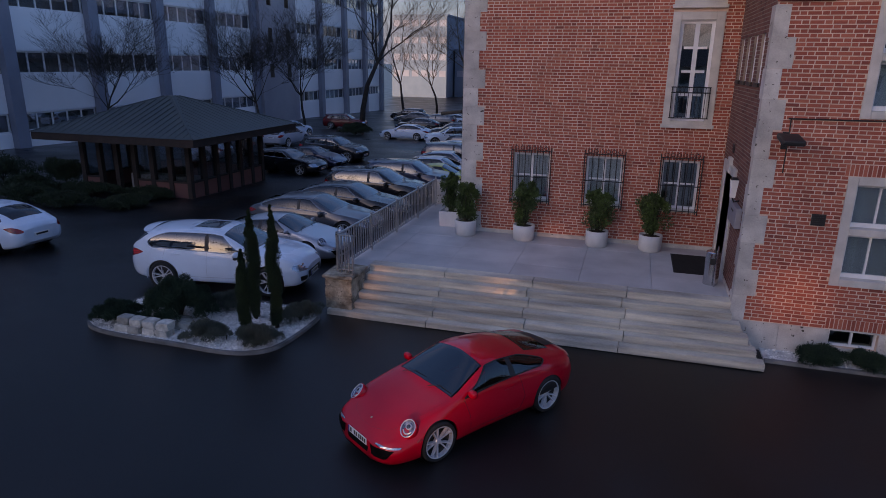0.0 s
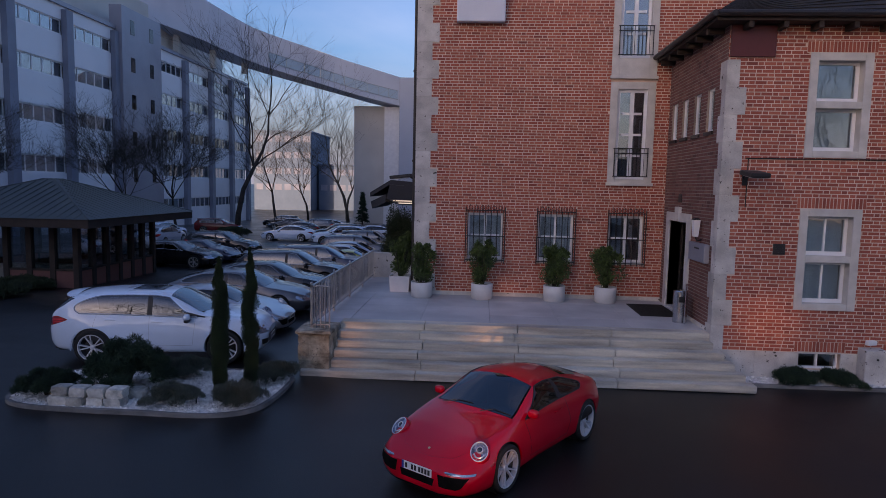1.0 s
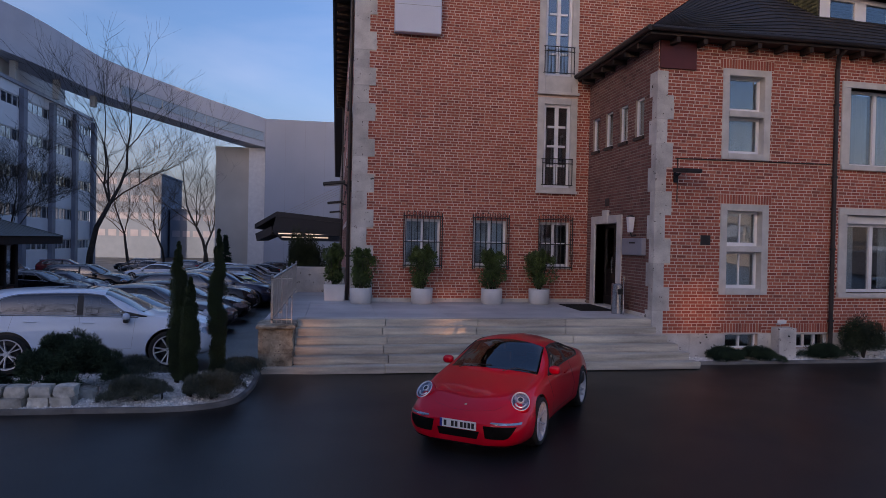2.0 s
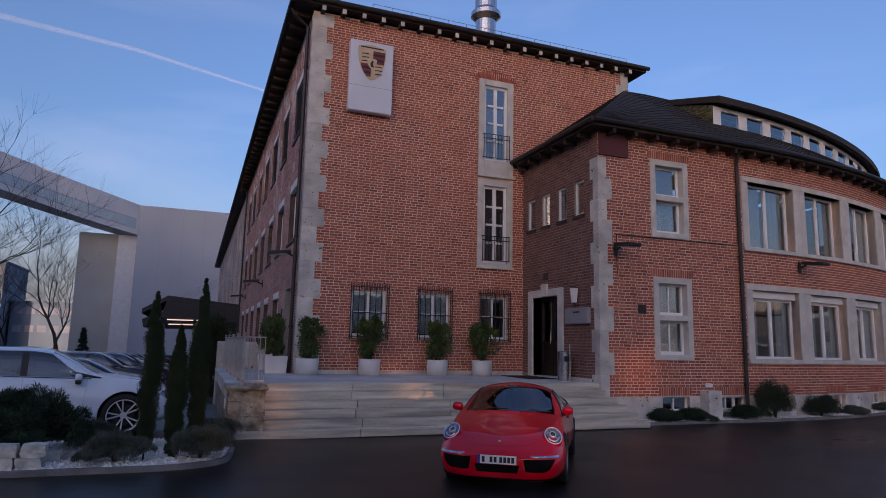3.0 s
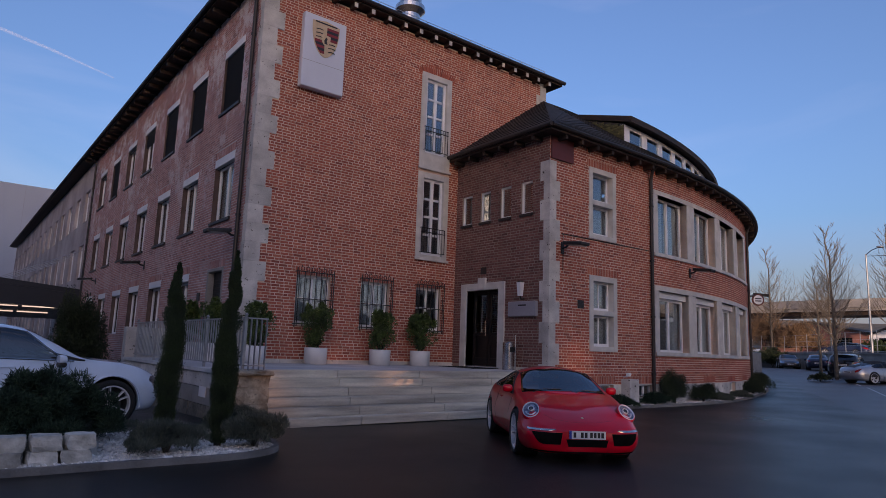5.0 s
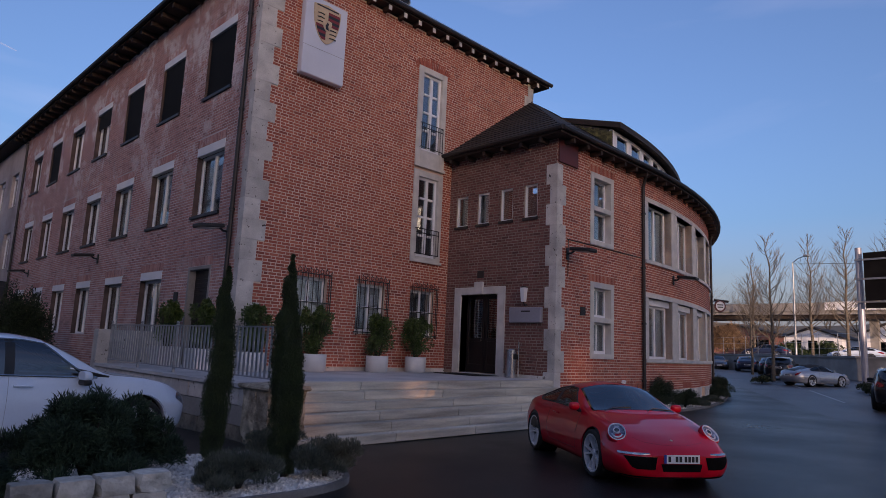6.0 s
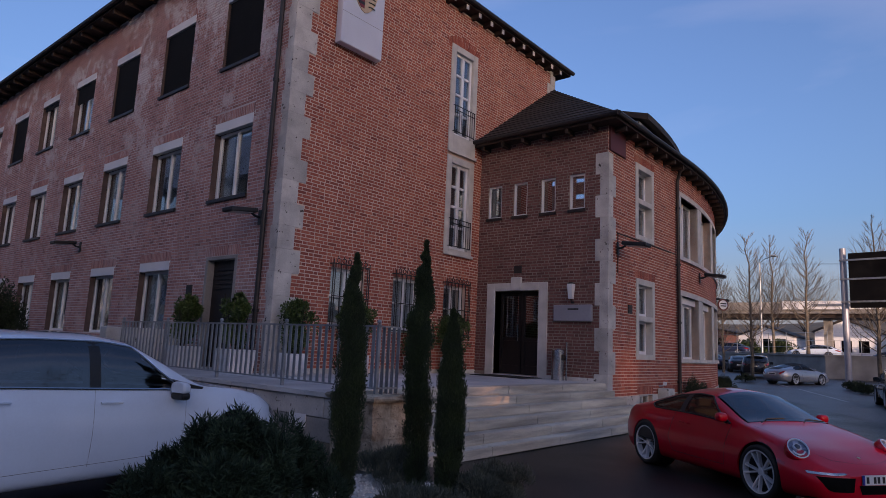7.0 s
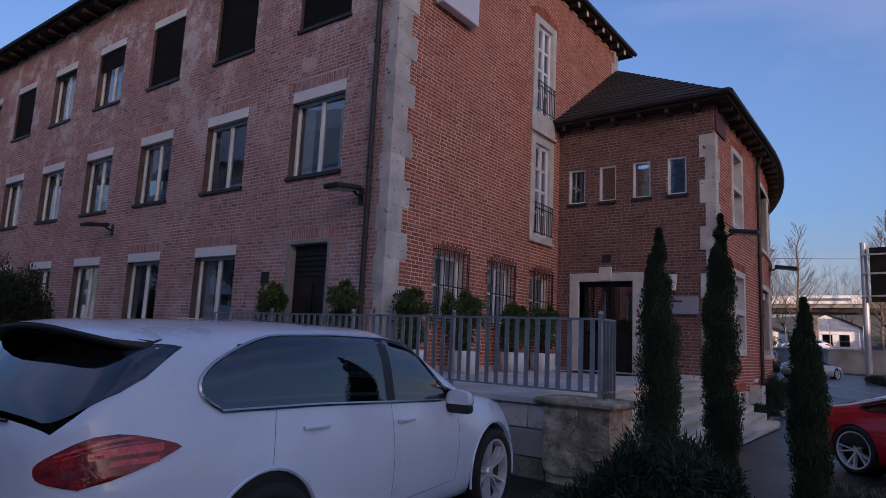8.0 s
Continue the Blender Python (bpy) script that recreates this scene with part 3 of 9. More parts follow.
# the side wall: three storeys of windows, a door at the terrace
SIDE_A, SIDE_P = 19.70, 3.36
side_cols = [SIDE_A + SIDE_P * k for k in range(7)]
side_holes = [(19.80, 21.18, LAND, 3.64)]
for k, u in enumerate(side_cols):
    if k:
        side_holes.append((u - 0.02, u + 1.66, 1.70, 3.66))
    side_holes.append((u, u + 1.68, 5.02, 7.08))
    side_holes.append((u, u + 1.68, 8.52, 10.68))
quoin_side = [(YG, YG + (0.27 if k % 2 else 0.21), 1.1 + 0.52 * k, 1.1 + 0.52 * (k + 1)) for k in range(-2, 21)]
SIDE_END, TOPW = 43.6, 11.97
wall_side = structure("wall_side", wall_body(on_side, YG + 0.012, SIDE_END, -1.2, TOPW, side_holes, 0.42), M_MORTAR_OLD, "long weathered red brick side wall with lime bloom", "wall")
tidy(wall_side)
soldier_side = [(h[0] - 0.05, h[1] + 0.05, h[3], h[3] + 0.25) for h in side_holes]
side_rects = brick_rects(YG + 0.0, SIDE_END, -1.0, TOPW, side_holes + quoin_side + soldier_side)
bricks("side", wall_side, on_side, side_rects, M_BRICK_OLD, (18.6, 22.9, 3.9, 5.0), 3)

# the gable wall towards the terrace
gable_holes = [(-2.92, -1.85, 2.07, 3.47), (-0.83, 0.20, 2.07, 3.47), (1.22, 2.22, 2.07, 3.47), (1.10, 2.37, 4.38, 7.30), (1.10, 2.37, 7.42, 10.77)]
gable_blind = [(1.10, 2.37, 7.28, 7.44)]
quoin_gable = [(XG, XG + (0.42 if k % 2 else 0.62), 1.1 + 0.52 * k, 1.1 + 0.52 * (k + 1)) for k in range(-2, 21)]
quoin_gable_r = [(7.1 - (0.30 if k % 2 else 0.5), 7.1, 8.9 + 0.52 * k, 8.9 + 0.52 * (k + 1)) for k in range(6)]
wall_gable = structure("wall_gable", wall_body(on_gable, XG + 0.012, 7.1, 0.0, TOPW, gable_holes, 0.42), M_MORTAR, "tall red brick gable wall above the terrace", "wall")
tidy(wall_gable)
soldier_gable = [(h[0] - 0.06, h[1] + 0.06, h[3], h[3] + 0.24) for h in gable_holes if h[3] != 7.30]
gable_rects = brick_rects(XG, 7.1, LAND + 0.12, TOPW, gable_holes + gable_blind + quoin_gable + quoin_gable_r + soldier_gable)
bricks("gable", wall_gable, on_gable, gable_rects, M_BRICK, (-3.7, 1.0, LAND, 2.05), 4)

# the porch's side wall with the entrance, and the front that runs into the bow
porch_holes = [(16.12, 17.62, LAND, 3.42)] + [(a, b, 5.60, 6.63) for a, b in ((14.74, 15.22), (15.66, 16.14), (16.60, 17.08), (17.50, 18.00))]
door_stone = [(15.84, 17.90, LAND, 3.65), (16.72, 17.02, 3.6, 3.80)]
quoin_ps = [(YF, YF + (0.22 if k % 2 else 0.36), 0.62 + 0.59 * k, 0.62 + 0.59 * (k + 1)) for k in range(11)]
wall_porch = structure("wall_porch", wall_body(on_porch, YF + 0.012, YG, 0.0, 7.95, porch_holes, 0.40), M_MORTAR_DARK, "red brick wall with the house's entrance, its shade in the colour", "wall")
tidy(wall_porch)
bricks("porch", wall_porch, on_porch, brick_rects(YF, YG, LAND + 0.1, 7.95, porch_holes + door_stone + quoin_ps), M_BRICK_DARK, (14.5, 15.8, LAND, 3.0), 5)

BAY0, BAYP = 0.60, 2.60                  # the bow's window bays
UP, LOW = (5.02, 7.28), (1.62, 3.90)
UPB, LOWB = (4.88, 7.17), (1.57, 3.88)   # the bands of the bow lie a little lower
END_U = 24.0
front_holes = [(-2.77, -1.44, *UP), (-2.75, -1.42, *LOW)]
front_stone = [(-2.77, -1.44, *UP), (-2.75, -1.42, *LOW)]
for k in range(4):
    for z in (UPB, LOWB):
        front_holes.append((BAY0 + 0.26 + BAYP * k, BAY0 + 0.26 + BAYP * k + 2.02, z[0] + 0.12, z[1] - 0.16))
for z in (UPB, LOWB):
    front_stone.append((BAY0, BAY0 + BAYP * 4 + 0.3, *z))
tail_cols = [12.9, 16.3, 19.7]
for u in tail_cols:
    for z in (UPB, LOWB):
        front_holes.append((u, u + 1.5, z[0] + 0.1, z[1]))
cellar = [(-2.56, -1.64), (-0.62, 0.42)] + [(1.5 + 2.6 * k, 2.4 + 2.6 * k) for k in range(4)]
front_holes += [(a, b, 0.26, 0.64) for a, b in cellar]
quoin_f = [(XS - X0B, XS - X0B + (0.42 if k % 2 else 0.26), 0.62 + 0.59 * k, 0.62 + 0.59 * (k + 1)) for k in range(11)]
wall_front = structure("wall_front", wall_body(on_front, XS - X0B + 0.012, END_U, -0.4, 7.95, front_holes, 0.40, 0.6), M_MORTAR, "red brick front wall bending into a long bow", "wall")
tidy(wall_front)
soldier_front = [(-2.85, -1.36, UP[1], UP[1] + 0.24), (-2.83, -1.34, LOW[1], LOW[1] + 0.24)] + [(a - 0.1, b + 0.1, 0.66, 0.90) for a, b in cellar]
front_rects = brick_rects(XS - X0B, END_U, 0.66, 7.95, front_holes + front_stone + quoin_f + soldier_front)
bricks("front", wall_front, on_front, front_rects, M_BRICK, (-3.9, -0.2, 0.9, 1.6), 6)
wall_end = structure("wall_end", wall_body(lambda u, v, d: tuple(Vector(on_front(END_U, v, 0)) + Vector((-math.sin(END_U / RB), math.cos(END_U / RB), 0)) * (u + 0.42)), 0.0, 12.0, -0.4, 7.95, [], 0.3), M_BRICK, "plain brick end wall of the bow", "wall")


def soldiers(wall, f, spans, material, seed):
    """Upright bricks over the openings."""
    g, rng = Geo(), random.Random(seed)
    for a, b, c, e in spans:
        n = max(3, round((b - a) / 0.0775))
        for i in range(n):
            u = a + (b - a) * i / n
            l = 0.008 + rng.random() * 0.006
            g.block(f, u + 0.009, u + (b - a) / n - 0.009, c + 0.010, e - 0.004, 0.0, l * 0.5)
    tagged(part("soldier_course", g, material, wall), "upright bricks over the openings", kind="stuff")


soldiers(wall_side, on_side, soldier_side, M_BRICK_OLD, 1)
soldiers(wall_gable, on_gable, soldier_gable, M_BRICK, 2)
soldiers(wall_front, on_front, soldier_front, M_BRICK, 4)


# the arch of rubbed bricks over the upper tall window
arch = Geo()
for i in range(22):
    a = radians(58 + 64 * i / 21)
    r0, r1, cx, cz = 1.25, 1.55, 1.735, 9.57
    t0, t1 = a - 0.0175, a + 0.0175
    q = [(r * math.cos(t), r * math.sin(t)) for r, t in ((r0, t0), (r1, t0), (r1, t1), (r0, t1))]
    arch.add([(cx + x, YG - d, cz + z) for d in (0.0, 0.012) for x, z in q], [(4, 5, 6, 7), (0, 1, 5, 4), (1, 2, 6, 5), (2, 3, 7, 6), (3, 0, 4, 7)])
tagged(part("arch_course", arch, M_BRICK, wall_gable), "flat brick arch over the tall window", kind="stuff")


def quoins(wall, corner, blocks, sx, sy):
    """Corner stones, long and short by turns; each is a piece."""
    rng = random.Random(9)
    for a, b, z0, z1 in blocks:
        g = Geo()
        j = 0.0012
        x0, y0 = corner
        pr = 0.022 + rng.random() * 0.006
        xs = sorted((x0 - sx * pr, x0 + sx * a))
        ys = sorted((y0 - sy * pr, y0 + sy * b))
        g.box(xs[0], xs[1], ys[0], ys[1], z0 + j, z1 - j)
        ob = part("quoin", g, M_STONE, wall)
        bv = ob.modifiers.new("bevel", "BEVEL")
        bv.width, bv.segments = 0.004, 1


quoins(wall_gable, (XG, YG), [((0.42 if k % 2 else 0.62), (0.27 if k % 2 else 0.21), 1.1 + 0.52 * k, min(TOPW - 0.1, 1.1 + 0.52 * (k + 1))) for k in range(0, 21)], 1, 1)
quoins(wall_gable, (7.1, YG), [((0.30 if k % 2 else 0.5), 0.5, 8.9 + 0.52 * k, 8.9 + 0.52 * (k + 1)) for k in range(6)], -1, 1)
quoins(wall_front, (XS, YF), [((0.42 if k % 2 else 0.26), (0.22 if k % 2 else 0.36), 0.62 + 0.59 * k, 0.62 + 0.59 * (k + 1)) for k in range(11)], 1, 1)

# stone plinths
g = Geo()
pl = [XS - X0B, *sorted(sum(([a, b] for a, b in cellar), [])), END_U]
for i in range(0, len(pl), 2):
    n = max(1, int((pl[i + 1] - pl[i]) / 0.7))
    for k in range(n):
        a, b = pl[i] + (pl[i + 1] - pl[i]) * k / n, pl[i] + (pl[i + 1] - pl[i]) * (k + 1) / n
        g.block(on_front, a + 0.004, b - 0.004, -0.3, 0.645, 0.0, 0.035)
for a, b in cellar:
    g.block(on_front, a, b, -0.3, 0.25, 0.0, 0.035)
part("plinth", g, M_STONE, wall_front, "pale stone plinth blocks")
g = Geo()
for k in range(12):
    a, b = XG + 7.26 * k / 12, XG + 7.26 * (k + 1) / 12
    g.block(on_gable, a + 0.003, b - 0.003, LAND, LAND + 0.105, 0.0, 0.03)
for k in range(4):
    a, b = (YF + 0.35, 15.80)[0] + 0.36 * k, (YF + 0.35) + 0.36 * (k + 1)
    g.block(on_porch, a + 0.003, b - 0.003, LAND, LAND + 0.095, 0.0, 0.03)
part("skirting", g, M_STONE, wall_gable, "low stone skirting")

# windows of the side wall
for k, u in enumerate(side_cols):
    if k:
        w = glazed(on_side, u - 0.02, u + 1.66, 1.70, 3.42, 0.16, 2, 1, "white two-light window under a pale blind box, in weathered brick", curtain=0.5 if k % 2 else 0.0)
        part("blind_box", Geo().block(on_side, u - 0.02, u + 1.66, 3.42, 3.655, -0.12, 0.012), M_BLINDBOX, w, "white blind box")
    w = glazed(on_side, u, u + 1.68, 5.08, 6.83, 0.16, 2, 1, "white two-light window under a pale blind box, in weathered brick", curtain=0.45 if k in (0, 2, 5) else 0)
    part("blind_box", Geo().block(on_side, u, u + 1.68, 6.83, 7.075, -0.12, 0.012), M_BLINDBOX, w, "white blind box")
    part("sill", Geo().block(on_side, u - 0.03, u + 1.71, 5.00, 5.08, -0.16, 0.06), M_GUTTER, w, "dark window sill")
    shut = k in (0, 1, 2, 5)
    w = glazed(on_side, u, u + 1.68, 8.58, 10.44, 0.16, 2, 1, "upper window behind a lowered dark louvre shutter" if shut else "upper white two-light window with its shutter part raised")
    part("blind_box", Geo().block(on_side, u, u + 1.68, 10.44, 10.675, -0.12, 0.012), M_BLINDBOX, w, "white blind box")
    part("sill", Geo().block(on_side, u - 0.03, u + 1.71, 8.50, 8.58, -0.16, 0.06), M_GUTTER, w, "dark window sill")
    low = 8.60 if shut else (9.83 if k == 3 else 10.28)
    sl = Geo()
    n = int((10.44 - low) / 0.062)
    for i in range(n):
        v = low + (10.44 - low) * i / max(1, n)
        sl.add([on_side(u + 0.03, v, -0.09), on_side(u + 1.65, v, -0.09), on_side(u + 1.65, v + 0.058, -0.05), on_side(u + 0.03, v + 0.058, -0.05),
                on_side(u + 0.03, v, -0.10), on_side(u + 1.65, v, -0.10), on_side(u + 1.65, v + 0.058, -0.06), on_side(u + 0.03, v + 0.058, -0.06)],
               [(0, 1, 2, 3), (7, 6, 5, 4), (3, 2, 6, 7), (1, 0, 4, 5)])
    part("louvre", sl, M_SHUTTER, w, "dark louvre slats")

# thin liners whose dark colour paints the shade in the side window openings
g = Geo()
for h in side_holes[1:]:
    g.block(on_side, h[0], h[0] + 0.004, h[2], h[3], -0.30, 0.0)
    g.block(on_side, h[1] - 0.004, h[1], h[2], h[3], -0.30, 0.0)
tagged(part("reveal", g, M_REVEAL, wall_side), "window reveal liners with the recess shade in their colour", kind="stuff")

# side door
dr = thing("door_2", "tall dark wooden side door in a stone frame on the terrace", "door", kind="structure")
g = Geo()
for a, b, c, e in ((19.80, 19.90, LAND, 3.64), (21.08, 21.18, LAND, 3.64), (19.90, 21.08, 3.55, 3.64)):
    g.block(on_side, a, b, c, e, -0.25, 0.02)
part("door_frame", g, M_CONCRETE, dr, "grey stone frame", bevel=0.01)
g = Geo().block(on_side, 19.90, 21.08, LAND + 0.01, 3.55, -0.22, -0.17)
for v0, v1 in ((1.15, 1.75), (1.85, 2.75)):
    for a in (19.99, 20.45):
        g.block(on_side, a, a + 0.40, v0, v1, -0.17, -0.145)
for k in range(5):
    g.block(on_side, 19.99, 20.99, 2.87 + 0.11 * k, 2.93 + 0.11 * k, -0.17, -0.14)
part("door_leaf", g, M_DARKWOOD, dr, "dark panelled leaf with a louvred top")
part("door_handle", Geo().tube([on_side(20.98, 2.05, -0.17), on_side(20.98, 2.05, -0.10), on_side(20.88, 2.05, -0.10)], 0.012), M_CHROME, dr)
part("vent_plate", Geo().block(on_side, 21.72, 21.98, 2.72, 2.98, 0.0, 0.03), M_GUTTER, wall_side, "small dark vent plate")

# barred windows on the terrace
for h in gable_holes[:3]:
    w = glazed(on_gable, h[0], h[1], h[2] + 0.04, h[3], 0.13, 2, 2, "white four-pane window behind a wrought-iron grille", blind=0.97 if h[0] < 0.5 else 0.0, blind_mat=M_CURTAIN, row_at=(0.52,))
    part("sill", Geo().block(on_gable, h[0] - 0.03, h[1] + 0.03, h[2] - 0.03, h[2] + 0.04, -0.13, 0.05), M_FRAME_STONE, w, "stone sill", bevel=0.008)
    g = Geo()
    n = 6
    for i in range(n + 1):
        u = h[0] + 0.02 + (h[1] - h[0] - 0.04) * i / n
        g.tube([on_gable(u, h[2] - 0.05, 0.14), on_gable(u, h[3] + 0.10, 0.14)], 0.013, 6)
        if i < n:
            m = u + (h[1] - h[0] - 0.04) / n / 2
            g.tube([on_gable(m + 0.06 * math.cos(t), h[3] + 0.16 + 0.05 * math.sin(t), 0.14) for t in np.linspace(0, 2 * math.pi, 9)], 0.009, 4, False)
            g.tube([on_gable(m, h[3] + 0.20, 0.14), on_gable(m - 0.03, h[3] + 0.26, 0.14)], 0.009, 4)
    for v in (h[2] + 0.02, h[2] + 0.72, h[3] + 0.08):
        g.tube([on_gable(h[0] - 0.04, v, 0.14), on_gable(h[1] + 0.04, v, 0.14)], 0.014, 6)
    for u in (h[0] - 0.04, h[1] + 0.04):
        g.tube([on_gable(u, h[2] - 0.08, 0.14), on_gable(u, h[3] + 0.18, 0.14)], 0.015, 6)
        for v in (h[2] + 0.02, h[3] + 0.08):
            g.tube([on_gable(u, v, 0.0), on_gable(u, v, 0.14)], 0.014, 6)
    part("grille", g, M_IRON, w, "black wrought-iron grille with scrolls")

# the two tall windows above one another in one stone surround
for v0, v1, lab in ((4.38, 7.30, "lower"), (7.42, 10.77, "upper")):
    w = glazed(on_gable, 1.31, 2.16, v0 + (0.16 if v0 < 5 else 0.55), v1 - 0.20, 0.05, 2, 4, "tall white %s French window in a stone surround with an iron balustrade" % lab, 0.085, 0.055)
    g = Geo()
    lo = v0 + (0.16 if v0 < 5 else 0.55)
    for a, b, c, e in ((1.10, 1.31, v0, v1), (2.16, 2.37, v0, v1), (1.31, 2.16, v1 - 0.20, v1), (1.31, 2.16, v0, lo)):
        g.block(on_gable, a, b, c, e, -0.22, 0.045)
    g.block(on_gable, 1.06, 2.41, v0 - 0.03, v0 + 0.06, 0.045, 0.09)
    part("surround", g, M_FRAME_STONE, w, "pale stone surround", bevel=0.01)
    g = Geo()
    for v in (lo + 0.08, lo + 0.88, lo + 0.74):
        g.tube([on_gable(1.25, v, 0.10), on_gable(2.23, v, 0.10)], 0.014, 6)
    for i in range(10):
        u = 1.27 + 0.94 * i / 9
        g.tube([on_gable(u, lo + 0.08, 0.10), on_gable(u, lo + 0.88, 0.10)], 0.008 if i % 9 else 0.014, 6)
    for u in (1.25, 2.23):
        for v in (lo + 0.08, lo + 0.88):
            g.tube([on_gable(u, v, 0.0), on_gable(u, v, 0.10)], 0.012, 6)
    part("balustrade", g, M_IRON, w, "black iron balustrade")

# four small windows of the porch
for h in porch_holes[1:]:
    w = glazed(on_porch, h[0], h[1], h[2] + 0.03, h[3], 0.05, 1, 1, "small narrow white window in the porch wall", 0.05)
    part("sill", Geo().block(on_porch, h[0] - 0.03, h[1] + 0.03, h[2] - 0.05, h[2] + 0.03, -0.14, 0.05), M_GUTTER, w, "dark brick sill")

# the stone-framed window pair in the front
for z, dz in ((UP, 0.0), (LOW, 0.02)):
    w = thing("window_%d" % (80 + int(dz * 100)), "two white casements above one another in a stone frame", "window", kind="structure")
    g = Geo()
    a, b = -2.77 + dz, -1.44 + dz
    mid = (z[0] + z[1]) / 2 - 0.06
    for p, q, c, e in ((a, a + 0.18, z[0], z[1]), (b - 0.18, b, z[0], z[1]), (a + 0.18, b - 0.18, z[1] - 0.17, z[1]), (a + 0.18, b - 0.18, z[0], z[0] + 0.15), (a + 0.18, b - 0.18, mid, mid + 0.15)):
        g.block(on_front, p, q, c, e, -0.28, 0.03)
    part("surround", g, M_FRAME_STONE, w, "grey stone frame", bevel=0.01)
    for c, e in ((z[0] + 0.15, mid), (mid + 0.15, z[1] - 0.17)):
        g = Geo()
        for p, q, s, t in ((a + 0.18, a + 0.25, c, e), (b - 0.25, b - 0.18, c, e), (a + 0.25, b - 0.25, c, c + 0.09), (a + 0.25, b - 0.25, e - 0.06, e)):
            g.block(on_front, p, q, s, t, -0.24, -0.18)
        if z is LOW:
            g.block(on_front, (a + b) / 2 - 0.02, (a + b) / 2 + 0.02, c + 0.09, e - 0.06, -0.235, -0.185)
        part("window_frame", g, M_WHITE, w, "white painted frame")
        part("pane", Geo().block(on_front, a + 0.25, b - 0.25, c + 0.09, e - 0.06, -0.215, -0.209), M_GLASS, w).visible_shadow = False
        part("blind", Geo().block(on_front, a + 0.2, b - 0.2, c, e, -0.40, -0.39), M_CURTAIN if z is LOW or c < 6 else M_ROOM, w, "cream roller blind")

# the bow's two bands of windows
for z, nm in ((UPB, "upper"), (LOWB, "lower")):
    for k in range(4):
        u0 = BAY0 + 0.26 + BAYP * k
        w = glazed(on_front, u0, u0 + 2.02, z[0] + 0.12, z[1] - 0.16 - (0.22 if z is LOWB else 0.0), 0.24, 2, 1, "broad white %s window between stone piers of the bow front" % nm, 0.08, 0.05,
                   curtain=(0.92, 0.5, 0.6, 0.4)[k] if z is UPB else (0.55, 0.8, 0.7, 0.8)[k])
        if z is LOWB:
            part("blind_box", Geo().block(on_front, u0 + 0.0, u0 + 2.02, z[1] - 0.38, z[1] - 0.16, -0.26, -0.10), M_BLINDBOX, w, "white blind box")
        g = Geo()
        for a in ((BAY0 + BAYP * k, u0), (u0 + 2.02, u0 + 2.02 + (0.32 if k < 3 else 0.58))):
            g.block(on_front, a[0], a[1], z[0] + 0.12, z[1] - 0.16, -0.30, 0.035)
        part("pier", g, M_FRAME_STONE, w, "stone pier between windows", bevel=0.01)
    g = Geo()
    n = 16
    for i in range(n):
        a, b = BAY0 + (BAYP * 4 + 0.3) * i / n, BAY0 + (BAYP * 4 + 0.3) * (i + 1) / n
        g.block(on_front, a, b, z[0], z[0] + 0.12, -0.30, 0.075)
        g.block(on_front, a, b, z[1] - 0.16, z[1], -0.30, 0.045)
    tagged(part("stone_band", g, M_FRAME_STONE, wall_front), "stone sill and lintel band of the %s windows" % nm)
    for u in tail_cols:
        glazed(on_front, u, u + 1.5, z[0] + 0.1, z[1], 0.2, 2, 1, "white two-light window at the bow's far end", 0.08)

# cellar windows in the plinth
for a, b in cellar:
    w = glazed(on_front, a, b, 0.26, 0.64, 0.10, 3 if b - a > 0.95 else 2, 1, "low white cellar window in the stone plinth", 0.045, 0.02)
    part("surround", Geo().block(on_front, a - 0.01, b + 0.01, 0.64, 0.665, -0.1, 0.03), M_FRAME_STONE, w, "stone lintel")

# entrance
dr = thing("door_1", "dark wooden entrance door in a pale stone frame with a keystone", "door", kind="structure")
g = Geo()
for a, b, c, e in ((15.84, 16.12, LAND, 3.65), (17.62, 17.90, LAND, 3.65), (16.12, 17.62, 3.42, 3.65), (16.70, 17.04, 3.44, 3.81)):
    g.block(on_porch, a, b, c, e, -0.34, 0.05 if c < 3.43 else 0.085)
part("door_frame", g, M_FRAME_STONE, dr, "pale stone frame with a keystone", bevel=0.012)
part("door_sill", Geo().block(on_porch, 16.12, 17.62, LAND, LAND + 0.035, -0.36, 0.02), M_FRAME_STONE, dr, "stone threshold")
for a, b in ((16.12, 16.86), (16.88, 17.62)):
    g = Geo()
    for p, q, c, e in ((a, a + 0.10, 1.05, 3.42), (b - 0.10, b, 1.05, 3.42), (a + 0.10, b - 0.10, 1.05, 1.30), (a + 0.10, b - 0.10, 3.30, 3.42), (a + 0.10, b - 0.10, 2.0, 2.10)):
        g.block(on_porch, p, q, c, e, -0.34, -0.28)
    g.block(on_porch, a + 0.10, b - 0.10, 1.30, 2.0, -0.325, -0.305)
    leaf = part("door_leaf", g, M_DARKWOOD, dr, "dark wooden leaf", bevel=0.006)
    part("pane", Geo().block(on_porch, a + 0.10, b - 0.10, 2.10, 3.30, -0.318, -0.312), M_GLASS, leaf).visible_shadow = False
part("door_handle", Geo().tube([on_porch(16.95, 2.0, -0.28), on_porch(16.95, 2.0, -0.22), on_porch(16.95, 2.45, -0.22), on_porch(16.95, 2.45, -0.28)], 0.014), M_CHROME, dr, "steel pull handle")

